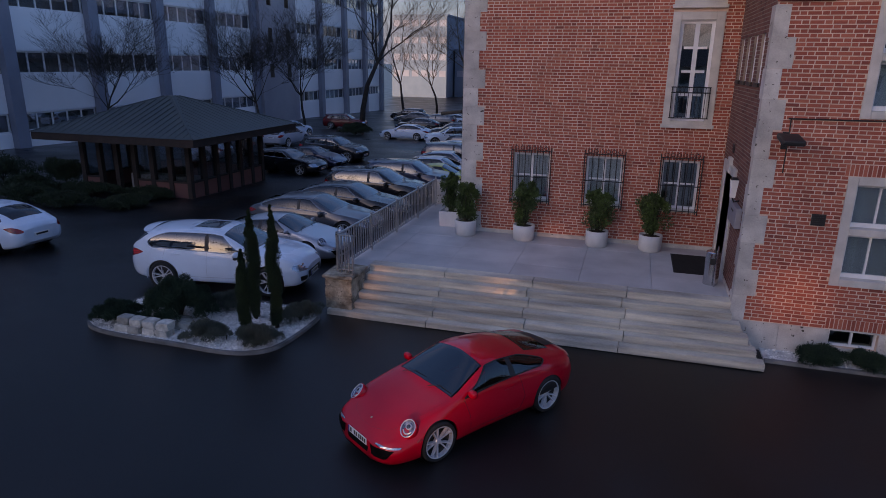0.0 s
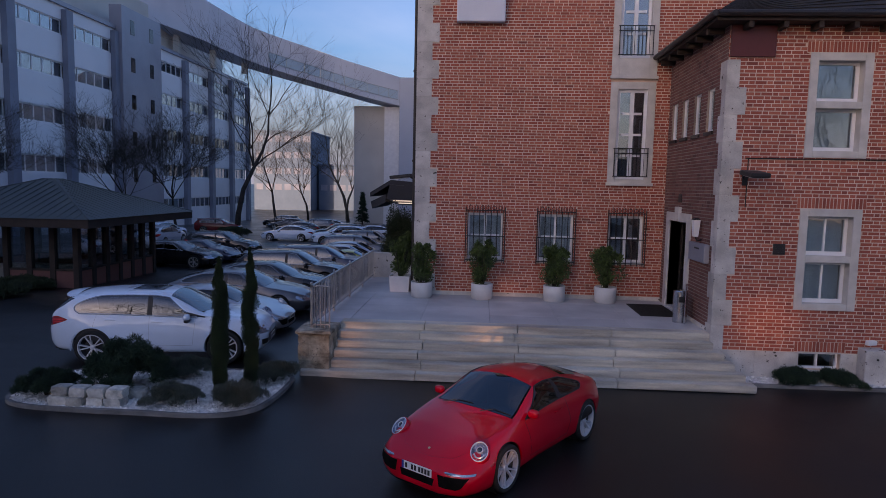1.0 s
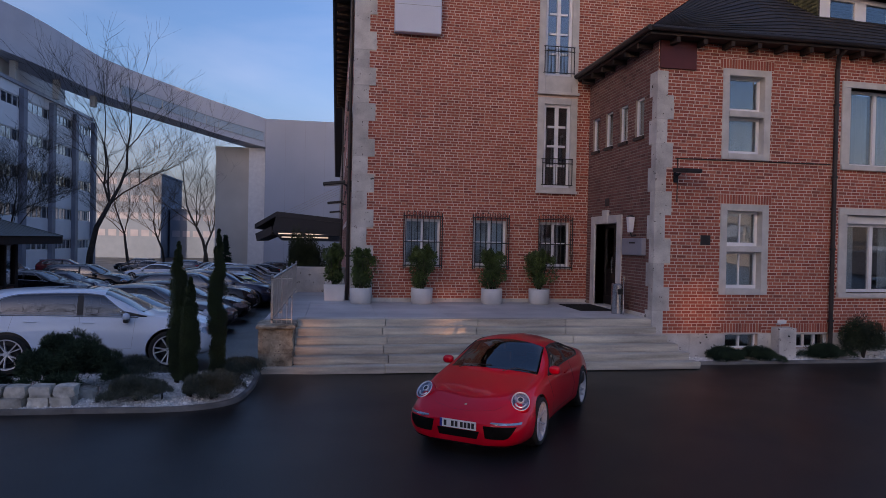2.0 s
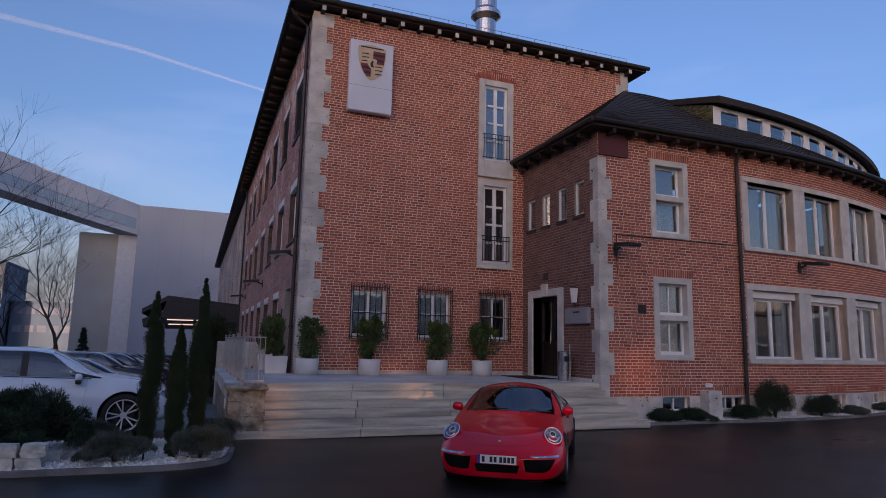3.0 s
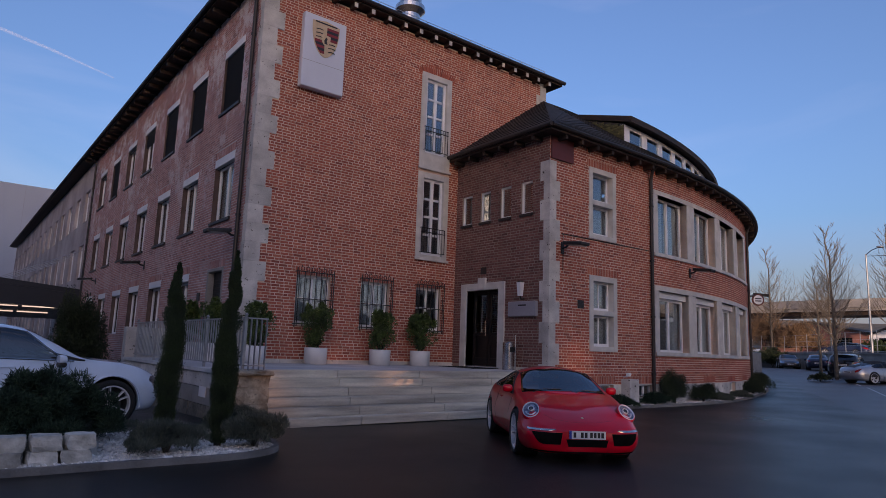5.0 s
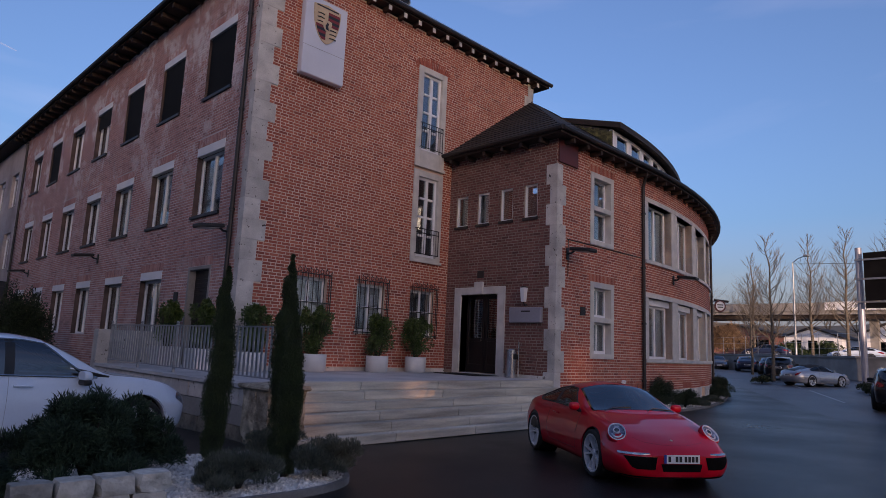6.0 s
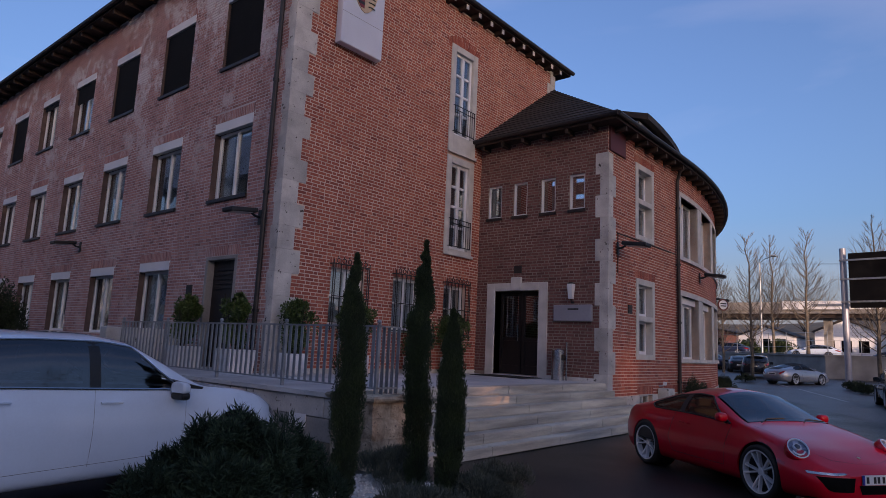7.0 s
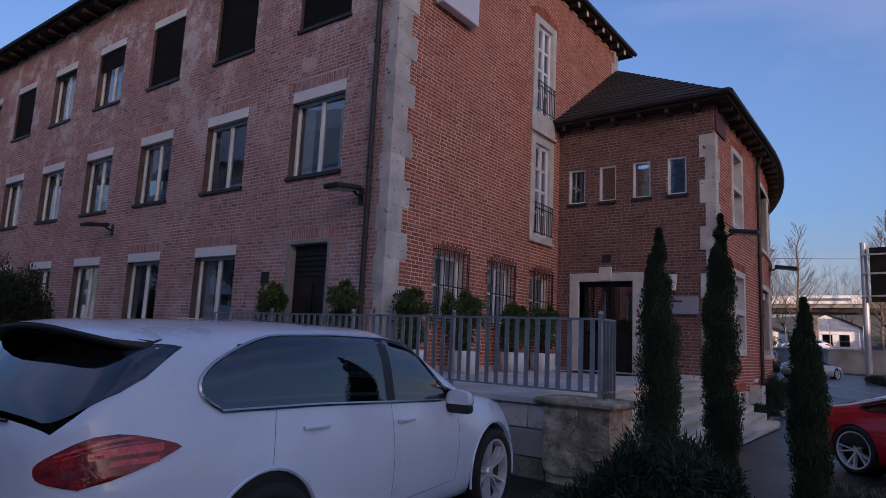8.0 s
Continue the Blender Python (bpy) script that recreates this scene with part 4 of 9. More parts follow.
# rooms behind the windows: back walls and ceilings that close the house
g = Geo()
g.box(XG + 3.2, XG + 3.3, YG + 4.0, SIDE_END, 0.8, TOPW - 0.3)
g.box(XG + 3.2, 7.0, YG + 4.0, YG + 4.1, 0.8, TOPW - 0.3)
for z in (0.85, 4.35, 7.75, 11.3):
    g.box(XG + 0.43, 7.0, YG + 0.43, SIDE_END - 0.1, z, z + 0.12)
structure("wall_rooms", g, M_ROOM, "plain inner walls and ceilings of the house", "wall")
g = Geo()
g.box(XS + 0.42, 24.0, YG + 1.0, YG + 1.1, 0.2, 7.9)
for z in (0.7, 4.4, 7.85):
    for k in range(12):
        a, b = -4.0 + 28 * k / 12, -4.0 + 28 * (k + 1) / 12
        if a < END_U - 1.5:
            p, q = on_front(a, z, -0.42), on_front(min(b, END_U - 0.2), z, -0.42)
            g.add([p, q, (q[0] - 1.5, q[1] + 5.5, z), (p[0], p[1] + 5.5, z), (p[0], p[1], z + 0.1), (q[0], q[1], z + 0.1), (q[0] - 1.5, q[1] + 5.5, z + 0.1), (p[0], p[1] + 5.5, z + 0.1)],
                  [(3, 2, 1, 0), (4, 5, 6, 7), (0, 1, 5, 4), (1, 2, 6, 5), (2, 3, 7, 6), (3, 0, 4, 7)])
structure("wall_rooms_wing", g, M_ROOM, "plain inner walls and ceilings of the wing", "wall")


# ---- roofs ----
def tile_courses(g, p0, p1, q0, q1, n):
    """A slope between its eave p0-p1 and its top q0-q1, in n lapped courses."""
    p0, p1, q0, q1 = map(Vector, (p0, p1, q0, q1))
    nrm = (p1 - p0).cross(q0 - p0 if (q0 - p0).length > 0.01 else q1 - p0).normalized()
    for i in range(n):
        a, b = i / n, (i + 1.15) / n
        k = 0.035
        lo0, lo1, hi0, hi1 = p0.lerp(q0, a), p1.lerp(q1, a), p0.lerp(q0, min(b, 1)), p1.lerp(q1, min(b, 1))
        g.add([lo0, lo1, hi1, hi0, lo0 + nrm * k, lo1 + nrm * k, hi1 + nrm * 0.006, hi0 + nrm * 0.006], [(4, 5, 6, 7), (0, 1, 5, 4), (3, 2, 1, 0), (1, 2, 6, 5), (3, 0, 4, 7)])


EZ = 12.16                                 # main eave
ex0, ex1, ey0, ey1 = XG - 0.62, 7.74, YG - 0.36, SIDE_END + 52
rz = EZ + 2.3
g = Geo()
rx = (ex0 + ex1) / 2
tile_courses(g, (ex0, ey0, EZ), (ex1, ey0, EZ), (rx, ey0 + 5.5, rz), (rx, ey0 + 5.5, rz), 14)
tile_courses(g, (ex0, ey1, EZ), (ex0, ey0, EZ), (rx, ey1, rz), (rx, ey0 + 5.5, rz), 14)
tile_courses(g, (ex1, ey0, EZ), (ex1, ey1, EZ), (rx, ey0 + 5.5, rz), (rx, ey1, rz), 14)
roof = structure("roof_main", g, M_ROOF, "low dark tiled hip roof with wide eaves", "roof")
g = Geo()
g.box(ex0 + 0.02, ex1 - 0.02, ey0 + 0.02, YG + 0.02, EZ - 0.12, EZ - 0.02)
g.box(ex0 + 0.02, XG + 0.02, YG + 0.02, ey1, EZ - 0.12, EZ - 0.02)
g.box(7.1, ex1 - 0.02, YG + 0.02, ey1, EZ - 0.12, EZ - 0.02)
part("soffit", g, M_EAVE, roof, "dark boarded eaves")
for k in range(19):
    x = XG + 0.25 + 0.625 * k
    r_ = part("rafter", Geo().box(x - 0.06, x + 0.06, ey0 + 0.06, YG + 0.0, EZ - 0.27, EZ - 0.12), M_EAVE, roof)
    part("rafter_end", Geo().box(x - 0.061, x + 0.061, ey0 + 0.045, ey0 + 0.065, EZ - 0.272, EZ - 0.118), M_FRAME_STONE, r_, "pale rafter end")
for k in range(30):
    y = YG + 0.4 + 0.88 * k
    part("rafter", Geo().box(ex0 + 0.06, XG, y - 0.06, y + 0.06, EZ - 0.27, EZ - 0.12), M_EAVE, roof)
g = Geo()
g.tube([(ex0 - 0.05, ey0 - 0.05, EZ + 0.0), (ex1 + 0.05, ey0 - 0.05, EZ)], 0.075, 8)
g.tube([(ex0 - 0.05, ey0 - 0.05, EZ + 0.0), (ex0 - 0.05, ey1, EZ)], 0.075, 8)
part("gutter", g, M_GUTTER, roof, "dark half-round gutter")
g = Geo()
for k in range(16):
    x = -2.6 + 9.8 * k / 15
    g.tube([(x, ey0 + 0.5, EZ + 0.25), (x, ey0 + 0.5, EZ + 0.52)], 0.012, 4)
for z in (EZ + 0.40, EZ + 0.52):
    g.tube([(-2.6, ey0 + 0.5, z), (7.2, ey0 + 0.5, z)], 0.010, 4)
part("snow_guard", g, M_STEEL, roof, "thin snow guard rail")
vt = thing("roof_vent", "fat round pale metal vent pipe on the roof", "vent", at=pose(3.1, 22.2, EZ + 1.7))
part("flue", Geo().lathe([(0.42, -0.6), (0.42, 1.25), (0.62, 1.45), (0.62, 1.62), (0.46, 1.80), (0.46, 2.55), (0.40, 2.60), (0.38, 2.3)], 24), M_CHROME, vt, smooth=False)
part("collar", Geo().lathe([(0.60, -0.55), (0.60, -0.35), (0.43, -0.3)], 24), M_STEEL, vt)

# wing roof: eave along porch and bow, hips, and a set-back glazed dormer that follows the bow
EW, OV, PITCH = 7.98, 0.44, 0.72
g = Geo()
xc = XS - OV
yr = 18.3
rise = (yr - (YF - OV)) * PITCH
tile_courses(g, (xc, yr + 0.5, EW), (xc, YF - OV, EW), (xc + (yr - YF + OV), yr + 0.5, EW + rise), (xc + (yr - YF + OV), yr, EW + rise), 18)
n = 26
us = [xc - X0B + (END_U + 0.6 - xc + X0B) * i / n for i in range(n + 1)]


def over_bow(u, v, inset):
    if u < 0:
        return (X0B + u, YF - OV + inset, v)
    a = u / RB
    return (X0B + (RB + OV - inset) * math.sin(a), YF + RB - (RB + OV - inset) * math.cos(a), v)


for a, b in zip(us, us[1:]):
    full = yr - YF + OV
    ia, ib = min(full, a - us[0]), min(full, b - us[0])
    tile_courses(g, over_bow(a, EW, 0), over_bow(b, EW, 0), over_bow(a if ia < full else a, EW + ia * PITCH, ia), over_bow(b, EW + ib * PITCH, ib), 18)
roofw = structure("roof_wing", g, M_ROOF, "dark tiled wing roof sweeping round the bow", "roof")
g = Geo()
for a, b in zip(us, us[1:]):
    p0, p1, q0, q1 = over_bow(a, EW - 0.03, 0.02), over_bow(b, EW - 0.03, 0.02), over_bow(a, EW - 0.03, OV + 0.02), over_bow(b, EW - 0.03, OV + 0.02)
    up = Vector((0, 0, -0.1))
    v = [Vector(p) for p in (p0, p1, q1, q0)]
    g.add(v + [p + up for p in v], [(0, 1, 2, 3), (7, 6, 5, 4), (0, 4, 5, 1), (2, 6, 7, 3), (1, 5, 6, 2), (3, 7, 4, 0)])
g.box(xc + 0.02, XS + 0.02, YF, YG, EW - 0.13, EW - 0.03)
part("soffit", g, M_EAVE, roofw, "dark boarded eaves")
for k in range(40):
    u = XS - X0B + 0.3 + 0.72 * k
    if u > END_U:
        break
    p, q = Vector(over_bow(u, EW - 0.26, 0.06)), Vector(over_bow(u, EW - 0.26, OV))
    side = Vector((0, 0, 1)).cross((q - p).normalized()) * 0.05
    h = Vector((0, 0, 0.13))
    part("rafter", Geo().add([p - side, p + side, q + side, q - side, p - side + h, p + side + h, q + side + h, q - side + h], [(3, 2, 1, 0), (4, 5, 6, 7), (0, 1, 5, 4), (1, 2, 6, 5), (2, 3, 7, 6), (3, 0, 4, 7)]), M_EAVE, roofw)
for k in range(6):
    y = YF + 0.35 + 0.72 * k
    part("rafter", Geo().box(xc + 0.06, XS, y - 0.05, y + 0.05, EW - 0.26, EW - 0.13), M_EAVE, roofw)
g = Geo()
g.tube([(xc - 0.05, YG - 0.02, EW), (xc - 0.05, YF - OV - 0.05, EW)], 0.07, 8)
g.tube([over_bow(u, EW, -0.05) for u in us], 0.07, 8)
part("gutter", g, M_GUTTER, roofw, "dark half-round gutter")

DI = 1.95                                # how far the dormer stands behind the eave
DZ = EW + DI * 0.68
dorm = thing("dormer", "long white dormer band with square windows under a curved dark roof", "dormer", kind="structure")
g, cap = Geo(), Geo()
rising = lambda u, v, d: over_bow(u, v + 0.33 * max(0.0, -d), DI - d)
du = [1.18 + 1.33 * (i // 2) + (0.42 if i % 2 else 0.0) for i in range(29)]
for i, (a, b) in enumerate(zip(du, du[1:])):
    pts = [over_bow(a, DZ - 0.3, DI), over_bow(b, DZ - 0.3, DI), over_bow(b, DZ + 0.74, DI), over_bow(a, DZ + 0.74, DI)]
    inn = [over_bow(a, DZ - 0.3, DI + 0.12), over_bow(b, DZ - 0.3, DI + 0.12), over_bow(b, DZ + 0.74, DI + 0.12), over_bow(a, DZ + 0.74, DI + 0.12)]
    lo, hi = DZ + 0.10, DZ + 0.60

    def dq(ua, ub, va, vb):
        f_ = lambda u, v, d: over_bow(u, v, DI - d)
        g.block(f_, ua, ub, va, vb, -0.12, 0.0)
    if i % 2:
        dq(a, b, DZ - 0.3, lo), dq(a, b, hi, DZ + 0.74)
        part("pane", Geo().block(lambda u, v, d: over_bow(u, v, DI - d), a + 0.04, b - 0.04, lo + 0.03, hi - 0.03, -0.035, -0.028), M_GLASS, dorm).visible_shadow = False
    else:
        dq(a, b, DZ - 0.3, DZ + 0.74)
    cap.block(rising, a, b, DZ + 0.74, DZ + 0.96, -2.3, 0.34)
part("dormer_front", g, M_WHITE, dorm, "white boarded dormer front")
part("dormer_roof", cap, M_EAVE, dorm, "dark curved dormer roof")
g = Geo()
for a, b in zip(du, du[1:]):
    g.block(lambda u, v, d: over_bow(u, v, DI - d), a, b, DZ - 0.3, DZ + 0.94, -1.2, -1.1)
part("dormer_back", g, M_ROOM, dorm)
f2 = lambda u, v, d: over_bow(u, v, DI - d)
cheek = part("dormer_cheek", Geo().add([f2(a, z, -e) for a in (1.18, 1.23) for e, z in ((0.0, DZ - 0.25), (0.0, DZ + 0.74), (2.11, DZ + 1.436))],
                                       [(0, 1, 2), (5, 4, 3), (0, 3, 4, 1), (1, 4, 5, 2), (2, 5, 3, 0)]), M_ROOF, dorm, "tile-hung cheek")
for k in range(12):
    z0, z1 = 0.02 + 0.11 * k, 0.145 + 0.11 * k
    e0, e1 = max(0.0, (z1 - 0.74) / 0.33), z0 / 0.68 + 0.12
    n = max(1, round((e1 - e0) / 0.2))
    for i in range(n):
        ea, eb = e0 + (e1 - e0) * i / n, e0 + (e1 - e0) * (i + 1) / n - 0.008
        part("tile", Geo().add([f2(1.18 - o, DZ + z, -e) for o, z in ((0.05, z0), (0.015, z1)) for e in (ea, eb)] + [f2(1.18, DZ + z, -e) for z in (z0, z1) for e in (ea, eb)],
                               [(0, 1, 3, 2), (4, 6, 7, 5), (0, 4, 5, 1), (0, 2, 6, 4), (1, 5, 7, 3), (2, 3, 7, 6)]), M_MOSS, cheek)

# rain pipes
def pipe(name, pts, r=0.055, label="dark brown rain pipe on the wall"):
    p = thing(name, label, "rain pipe", "rain pipes")
    part("pipe", Geo().tube(pts, r, 10), M_GUTTER, p, smooth=False)
    for k in range(4):
        a = Vector(pts[-2]).lerp(Vector(pts[-1]), (k + 0.5) / 4)
        part("bracket", Geo().tube([a - Vector((0, 0, 0.03)), a + Vector((0, 0, 0.03))], r * 1.35, 10), M_IRON, p)
    return p


pipe("rain_pipe", [(ex0, 18.7, EZ - 0.05), (ex0 + 0.1, 18.72, EZ - 0.25), (XG - 0.10, 18.76, EZ - 0.55), (XG - 0.10, 18.76, LAND)])
pipe("rain_pipe", [(ex0, 43.2, EZ - 0.05), (XG - 0.10, 43.2, EZ - 0.5), (XG - 0.10, 43.2, -0.6)])
pu = 0.38
pipe("rain_pipe", [over_bow(pu - 0.0, EW - 0.08, 0.05), over_bow(pu - 0.05, EW - 0.25, 0.25), on_front(pu, EW - 0.55, 0.09), on_front(pu, 0.05, 0.09)])
pu = BAY0 + BAYP * 4 + 0.75
pipe("rain_pipe", [over_bow(pu, EW - 0.08, 0.05), over_bow(pu, EW - 0.25, 0.25), on_front(pu, EW - 0.55, 0.09), on_front(pu, 0.2, 0.09)])

# maroon panel at the porch's upper corner
part_red = thing("wall_panel", "plain maroon metal panel under the eave", "panel")
part("panel", Geo().block(on_front, XS - X0B + 0.02, XS - X0B + 0.98, 7.17, 7.90, 0.0, 0.06), M_REDPANEL, part_red, bevel=0.008)


# ---- things fixed to the house ----
def wall_lamp(m, arm=0.55):
    """A flat floodlight on an arm; its wall is at y = 0, it points to -y."""
    w = thing("wall_lamp", "flat black floodlight on a wall arm", "lamp", "floodlights on the house", at=m)
    part("plate", Geo().box(-0.06, 0.06, -0.03, 0.0, -0.22, 0.12), M_BLACK, w, bevel=0.006)
    part("arm", Geo().tube([(0, -0.03, -0.05), (0, -0.14, -0.04), (0, -0.24, 0.02)], 0.03, 8), M_BLACK, w)
    head = pose(0, -0.22, 0.05, 7, 0, 0)
    part("head", Geo().box(-0.20, 0.20, -0.64, 0.03, -0.04, 0.06, head), M_BLACK, w, "flat black lamp head", bevel=0.025)
    part("lens", Geo().box(-0.16, 0.16, -0.58, -0.10, -0.052, -0.042, head), M_STEEL, w, "grey lens")
    return w


def at_front(u, v):
    a = max(0, u) / RB
    x, y, z = on_front(u, v, 0.036)
    return pose(x, y, z, 0, 0, math.degrees(a))


wall_lamp(at_front(3.29 - X0B, 4.60))
wall_lamp(at_front(2.97, 4.58))
wall_lamp(at_front(BAY0 + BAYP * 4 + 2.0, 4.62))
for y in (19.02, 29.17, 39.4):
    wall_lamp(pose(XG - 0.01, y, 4.48, 0, 0, -90))
g = Geo()
g.tube([on_front(3.30 - X0B, 4.98, 0.02), on_front(0.3, 5.0, 0.02)], 0.014, 6)
g.tube([on_front(3.35 - X0B, 4.98, 0.02), on_front(3.35 - X0B, 3.9, 0.02)], 0.012, 6)
cab = thing("wall_cable", "thin dark cable clipped along the brick front", "cable")
part("cable", g, M_GUTTER, cab)
pv = thing("vent_grate", "square dark vent grate in the brick front", "vent")
g = Geo().block(on_front, 4.02 - X0B, 4.28 - X0B, 2.86, 3.10, 0.0, 0.022)
for k in range(5):
    g.block(on_front, 4.04 - X0B, 4.26 - X0B, 2.89 + 0.042 * k, 2.91 + 0.042 * k, 0.022, 0.03)
part("grate", g, M_GUTTER, pv)
pv = thing("vent_grate", "small dark vent grate above the entrance", "vent")
part("grate", Geo().block(on_porch, 16.72, 16.98, 3.93, 4.15, 0.0, 0.02), M_GUTTER, pv)

lan = thing("door_lantern", "white glass wall lantern beside the entrance", "lamp", at=pose(XS, 15.04, 3.13))
part("bracket", Geo().tube([(0, 0, -0.05), (-0.12, 0, -0.08), (-0.16, 0, 0.02)], 0.02, 8), M_IRON, lan)
part("shade", Geo().lathe([(0.0, 0.02), (0.075, 0.02), (0.115, 0.42), (0.0, 0.42)], 4, pose(-0.16, 0, 0, 0, 0, 45)), M_WHITE, lan, "tapered opal glass shade")
part("cap", Geo().lathe([(0.125, 0.42), (0.05, 0.47), (0.0, 0.47)], 4, pose(-0.16, 0, 0, 0, 0, 45)), M_IRON, lan)
pq = thing("door_plaque", "grey metal name board with a small unreadable line", "sign", at=pose(XS, 15.03, 2.78))
part("board", Geo().box(-0.13, -0.0, -0.56, 0.56, -0.22, 0.22), M_CLADDING, pq, bevel=0.02)
part("writing", Geo().box(-0.134, -0.13, -0.20, 0.12, 0.08, 0.12), M_BLACK, pq, "plain dark bar of writing")

# the white sign with a crest
sg = thing("crest_sign", "large white sign box with a gold, red and black shield", "sign", at=pose(-2.665, YG, 8.90))
part("box", Geo().box(-0.69, 0.69, -0.26, -0.04, 0.0, 2.28), M_SIGN, sg, "white sign box", bevel=0.03)
part("backplate", Geo().box(-0.63, 0.63, -0.05, 0.0, 0.06, 2.22), M_BLACK, sg)
part("seam", Geo().box(-0.687, 0.687, -0.263, -0.2595, 0.80, 0.812), M_STEEL, sg)


def shield(w, h, n=24):
    """Outline from the top left, clockwise seen from the front."""
    pts = [(-w, h * 0.93), (-w * 0.5, h * 0.965), (0, h), (w * 0.5, h * 0.965), (w, h * 0.93)]
    for i in range(1, n):
        t = i / n
        pts.append((w * (1 - t ** 2.6) ** 0.62, h * 0.93 - (h * 0.93) * t))
    pts.append((0, 0))
    for i in range(n - 1, 0, -1):
        t = i / n
        pts.append((-w * (1 - t ** 2.6) ** 0.62, h * 0.93 - (h * 0.93) * t))
    return pts


def flat(g, outline, y0, y1, ox=0.0, oz=0.0):
    n = len(outline)
    return g.add([(x + ox, y0, z + oz) for x, z in outline] + [(x + ox, y1, z + oz) for x, z in outline], [tuple(range(n)), tuple(range(2 * n - 1, n - 1, -1))] + [(i, n + i, n + (i + 1) % n, (i + 1) % n) for i in range(n)])


part("shield", flat(Geo(), shield(0.44, 1.14), -0.285, -0.255, 0.0, 1.02), M_GOLD, sg, "gold shield")
S = shield(0.41, 1.08)


def inside(x0, x1, z0, z1, n=8):
    """A band of the shield between two heights, trimmed to its outline."""
    out = []
    for i in range(n + 1):
        z = z0 + (z1 - z0) * i / n
        t = max(0.0, 1 - z / (1.08 * 0.93))
        w = 0.41 * (max(0.0, 1 - t ** 2.6)) ** 0.62
        out.append((z, max(-w, x0), min(w, x1)))
    return [(a, z) for z, a, b in out] + [(b, z) for z, a, b in reversed(out)]


for k in range(5):
    tone = (M_BADGERED, "red shield stripe") if k % 2 == 0 else (M_BLACK, "black shield stripe")
    part("stripe", flat(Geo(), inside(0.03, 0.41, 0.52 + 0.082 * k, 0.52 + 0.082 * (k + 1)), -0.292, -0.283, 0.0, 1.04), tone[0], sg, tone[1])
    part("stripe", flat(Geo(), inside(-0.41, -0.03, 0.08 + 0.082 * k, 0.08 + 0.082 * (k + 1)), -0.292, -0.283, 0.0, 1.04), tone[0], sg, tone[1])
part("inner_shield", flat(Geo(), shield(0.15, 0.34), -0.302, -0.29, 0.0, 1.38), M_GOLD, sg, "small gold inner shield")
g = Geo()
flat(g, [(-0.04, 0.06), (-0.055, 0.16), (0.0, 0.27), (0.05, 0.24), (0.03, 0.15), (0.06, 0.05)], -0.307, -0.301, 0.0, 1.38)
for sx, oz in ((-1, 0.56), (1, 0.18)):
    for k in range(3):
        x = 0.21 * sx
        g.tube([(x - 0.11, -0.29, 1.04 + oz + 0.12 * k), (x, -0.29, 1.06 + oz + 0.12 * k), (x + 0.11, -0.29, 1.05 + oz + 0.12 * k)], 0.014, 5)
part("figure", g, M_BLACK, sg, "plain black shapes on the shield")
part("name_bar", Geo().box(-0.36, 0.36, -0.293, -0.284, 2.045, 2.085), M_BLACK, sg, "plain dark bar of lettering")

# small things on the front: a security camera, a meter box, a round lane sign on an arm
sc = thing("security_camera", "small white security camera low on the brick front", "camera", at=pose(*on_front(-1.1, 0.98, 0.0)))
part("housing", Geo().box(-0.16, 0.08, -0.22, -0.12, -0.05, 0.05, pose(0, 0, 0, 8, 0, 18)), M_WHITE, sc, bevel=0.015)
part("bracket", Geo().tube([(0, 0, -0.1), (0, -0.14, -0.08), (0, -0.16, -0.03)], 0.02, 8), M_WHITE, sc)
mb = thing("meter_box", "pale concrete box against the plinth", "box", at=pose(*on_front(-1.05, 0.0, 0.2)))
part("body", Geo().box(-0.24, 0.24, -0.16, 0.16, -0.02, 0.82), M_STONE, mb, bevel=0.015)
part("lock", Geo().tube([(0.02, -0.16, 0.62), (0.02, -0.18, 0.62)], 0.025, 8), M_BLACK, mb)
u = BAY0 + BAYP * 4 + 0.82
rs = thing("round_sign", "round white sign with a dark red rim on a wall arm", "sign", at=at_front(u, 4.30))
part("arm", Geo().tube([(0, 0, 0.2), (0, -0.35, 0.2)], 0.02, 8), M_STEEL, rs)
part("rim", Geo().lathe([(0.0, -0.02), (0.28, -0.02), (0.28, 0.02), (0.0, 0.02)], 28, pose(0.0, -0.42, 0.0, 90, 0, -62)), M_REDPANEL, rs, "dark red rim")
part("face", Geo().lathe([(0.0, -0.025), (0.215, -0.025), (0.215, 0.025), (0.0, 0.025)], 28, pose(0.0, -0.42, 0.0, 90, 0, -62)), M_WHITE, rs, "white face")
part("writing", Geo().box(-0.15, 0.15, -0.028, 0.028, 0.03, 0.08, pose(0.0, -0.42, 0.0, 0, 0, -62)).box(-0.14, 0.14, -0.028, 0.028, -0.08, -0.03, pose(0.0, -0.42, 0.0, 0, 0, -62)), M_BLACK, rs, "two plain dark bars of writing")


# ---- ground ----
g = Geo()
xs = sorted({*np.round(np.arange(-60, 61, 2.0), 2).tolist(), *[-3000, -1200, -500, -220, -120, -80, 80, 120, 220, 500, 1200, 3000]})
ys = sorted({*np.round(np.arange(-30, 121, 2.0), 2).tolist(), *[-3000, -1200, -500, -200, -80, 160, 240, 500, 1200, 3000]})
g.grid([[(x, y, ground_z(x, y)) for y in ys] for x in xs])
structure("ground", g, M_ASPHALT, "dark damp asphalt of the yard, lanes and surroundings", "ground", smooth=True)
bpy.data.objects["ground"].data.flip_normals()

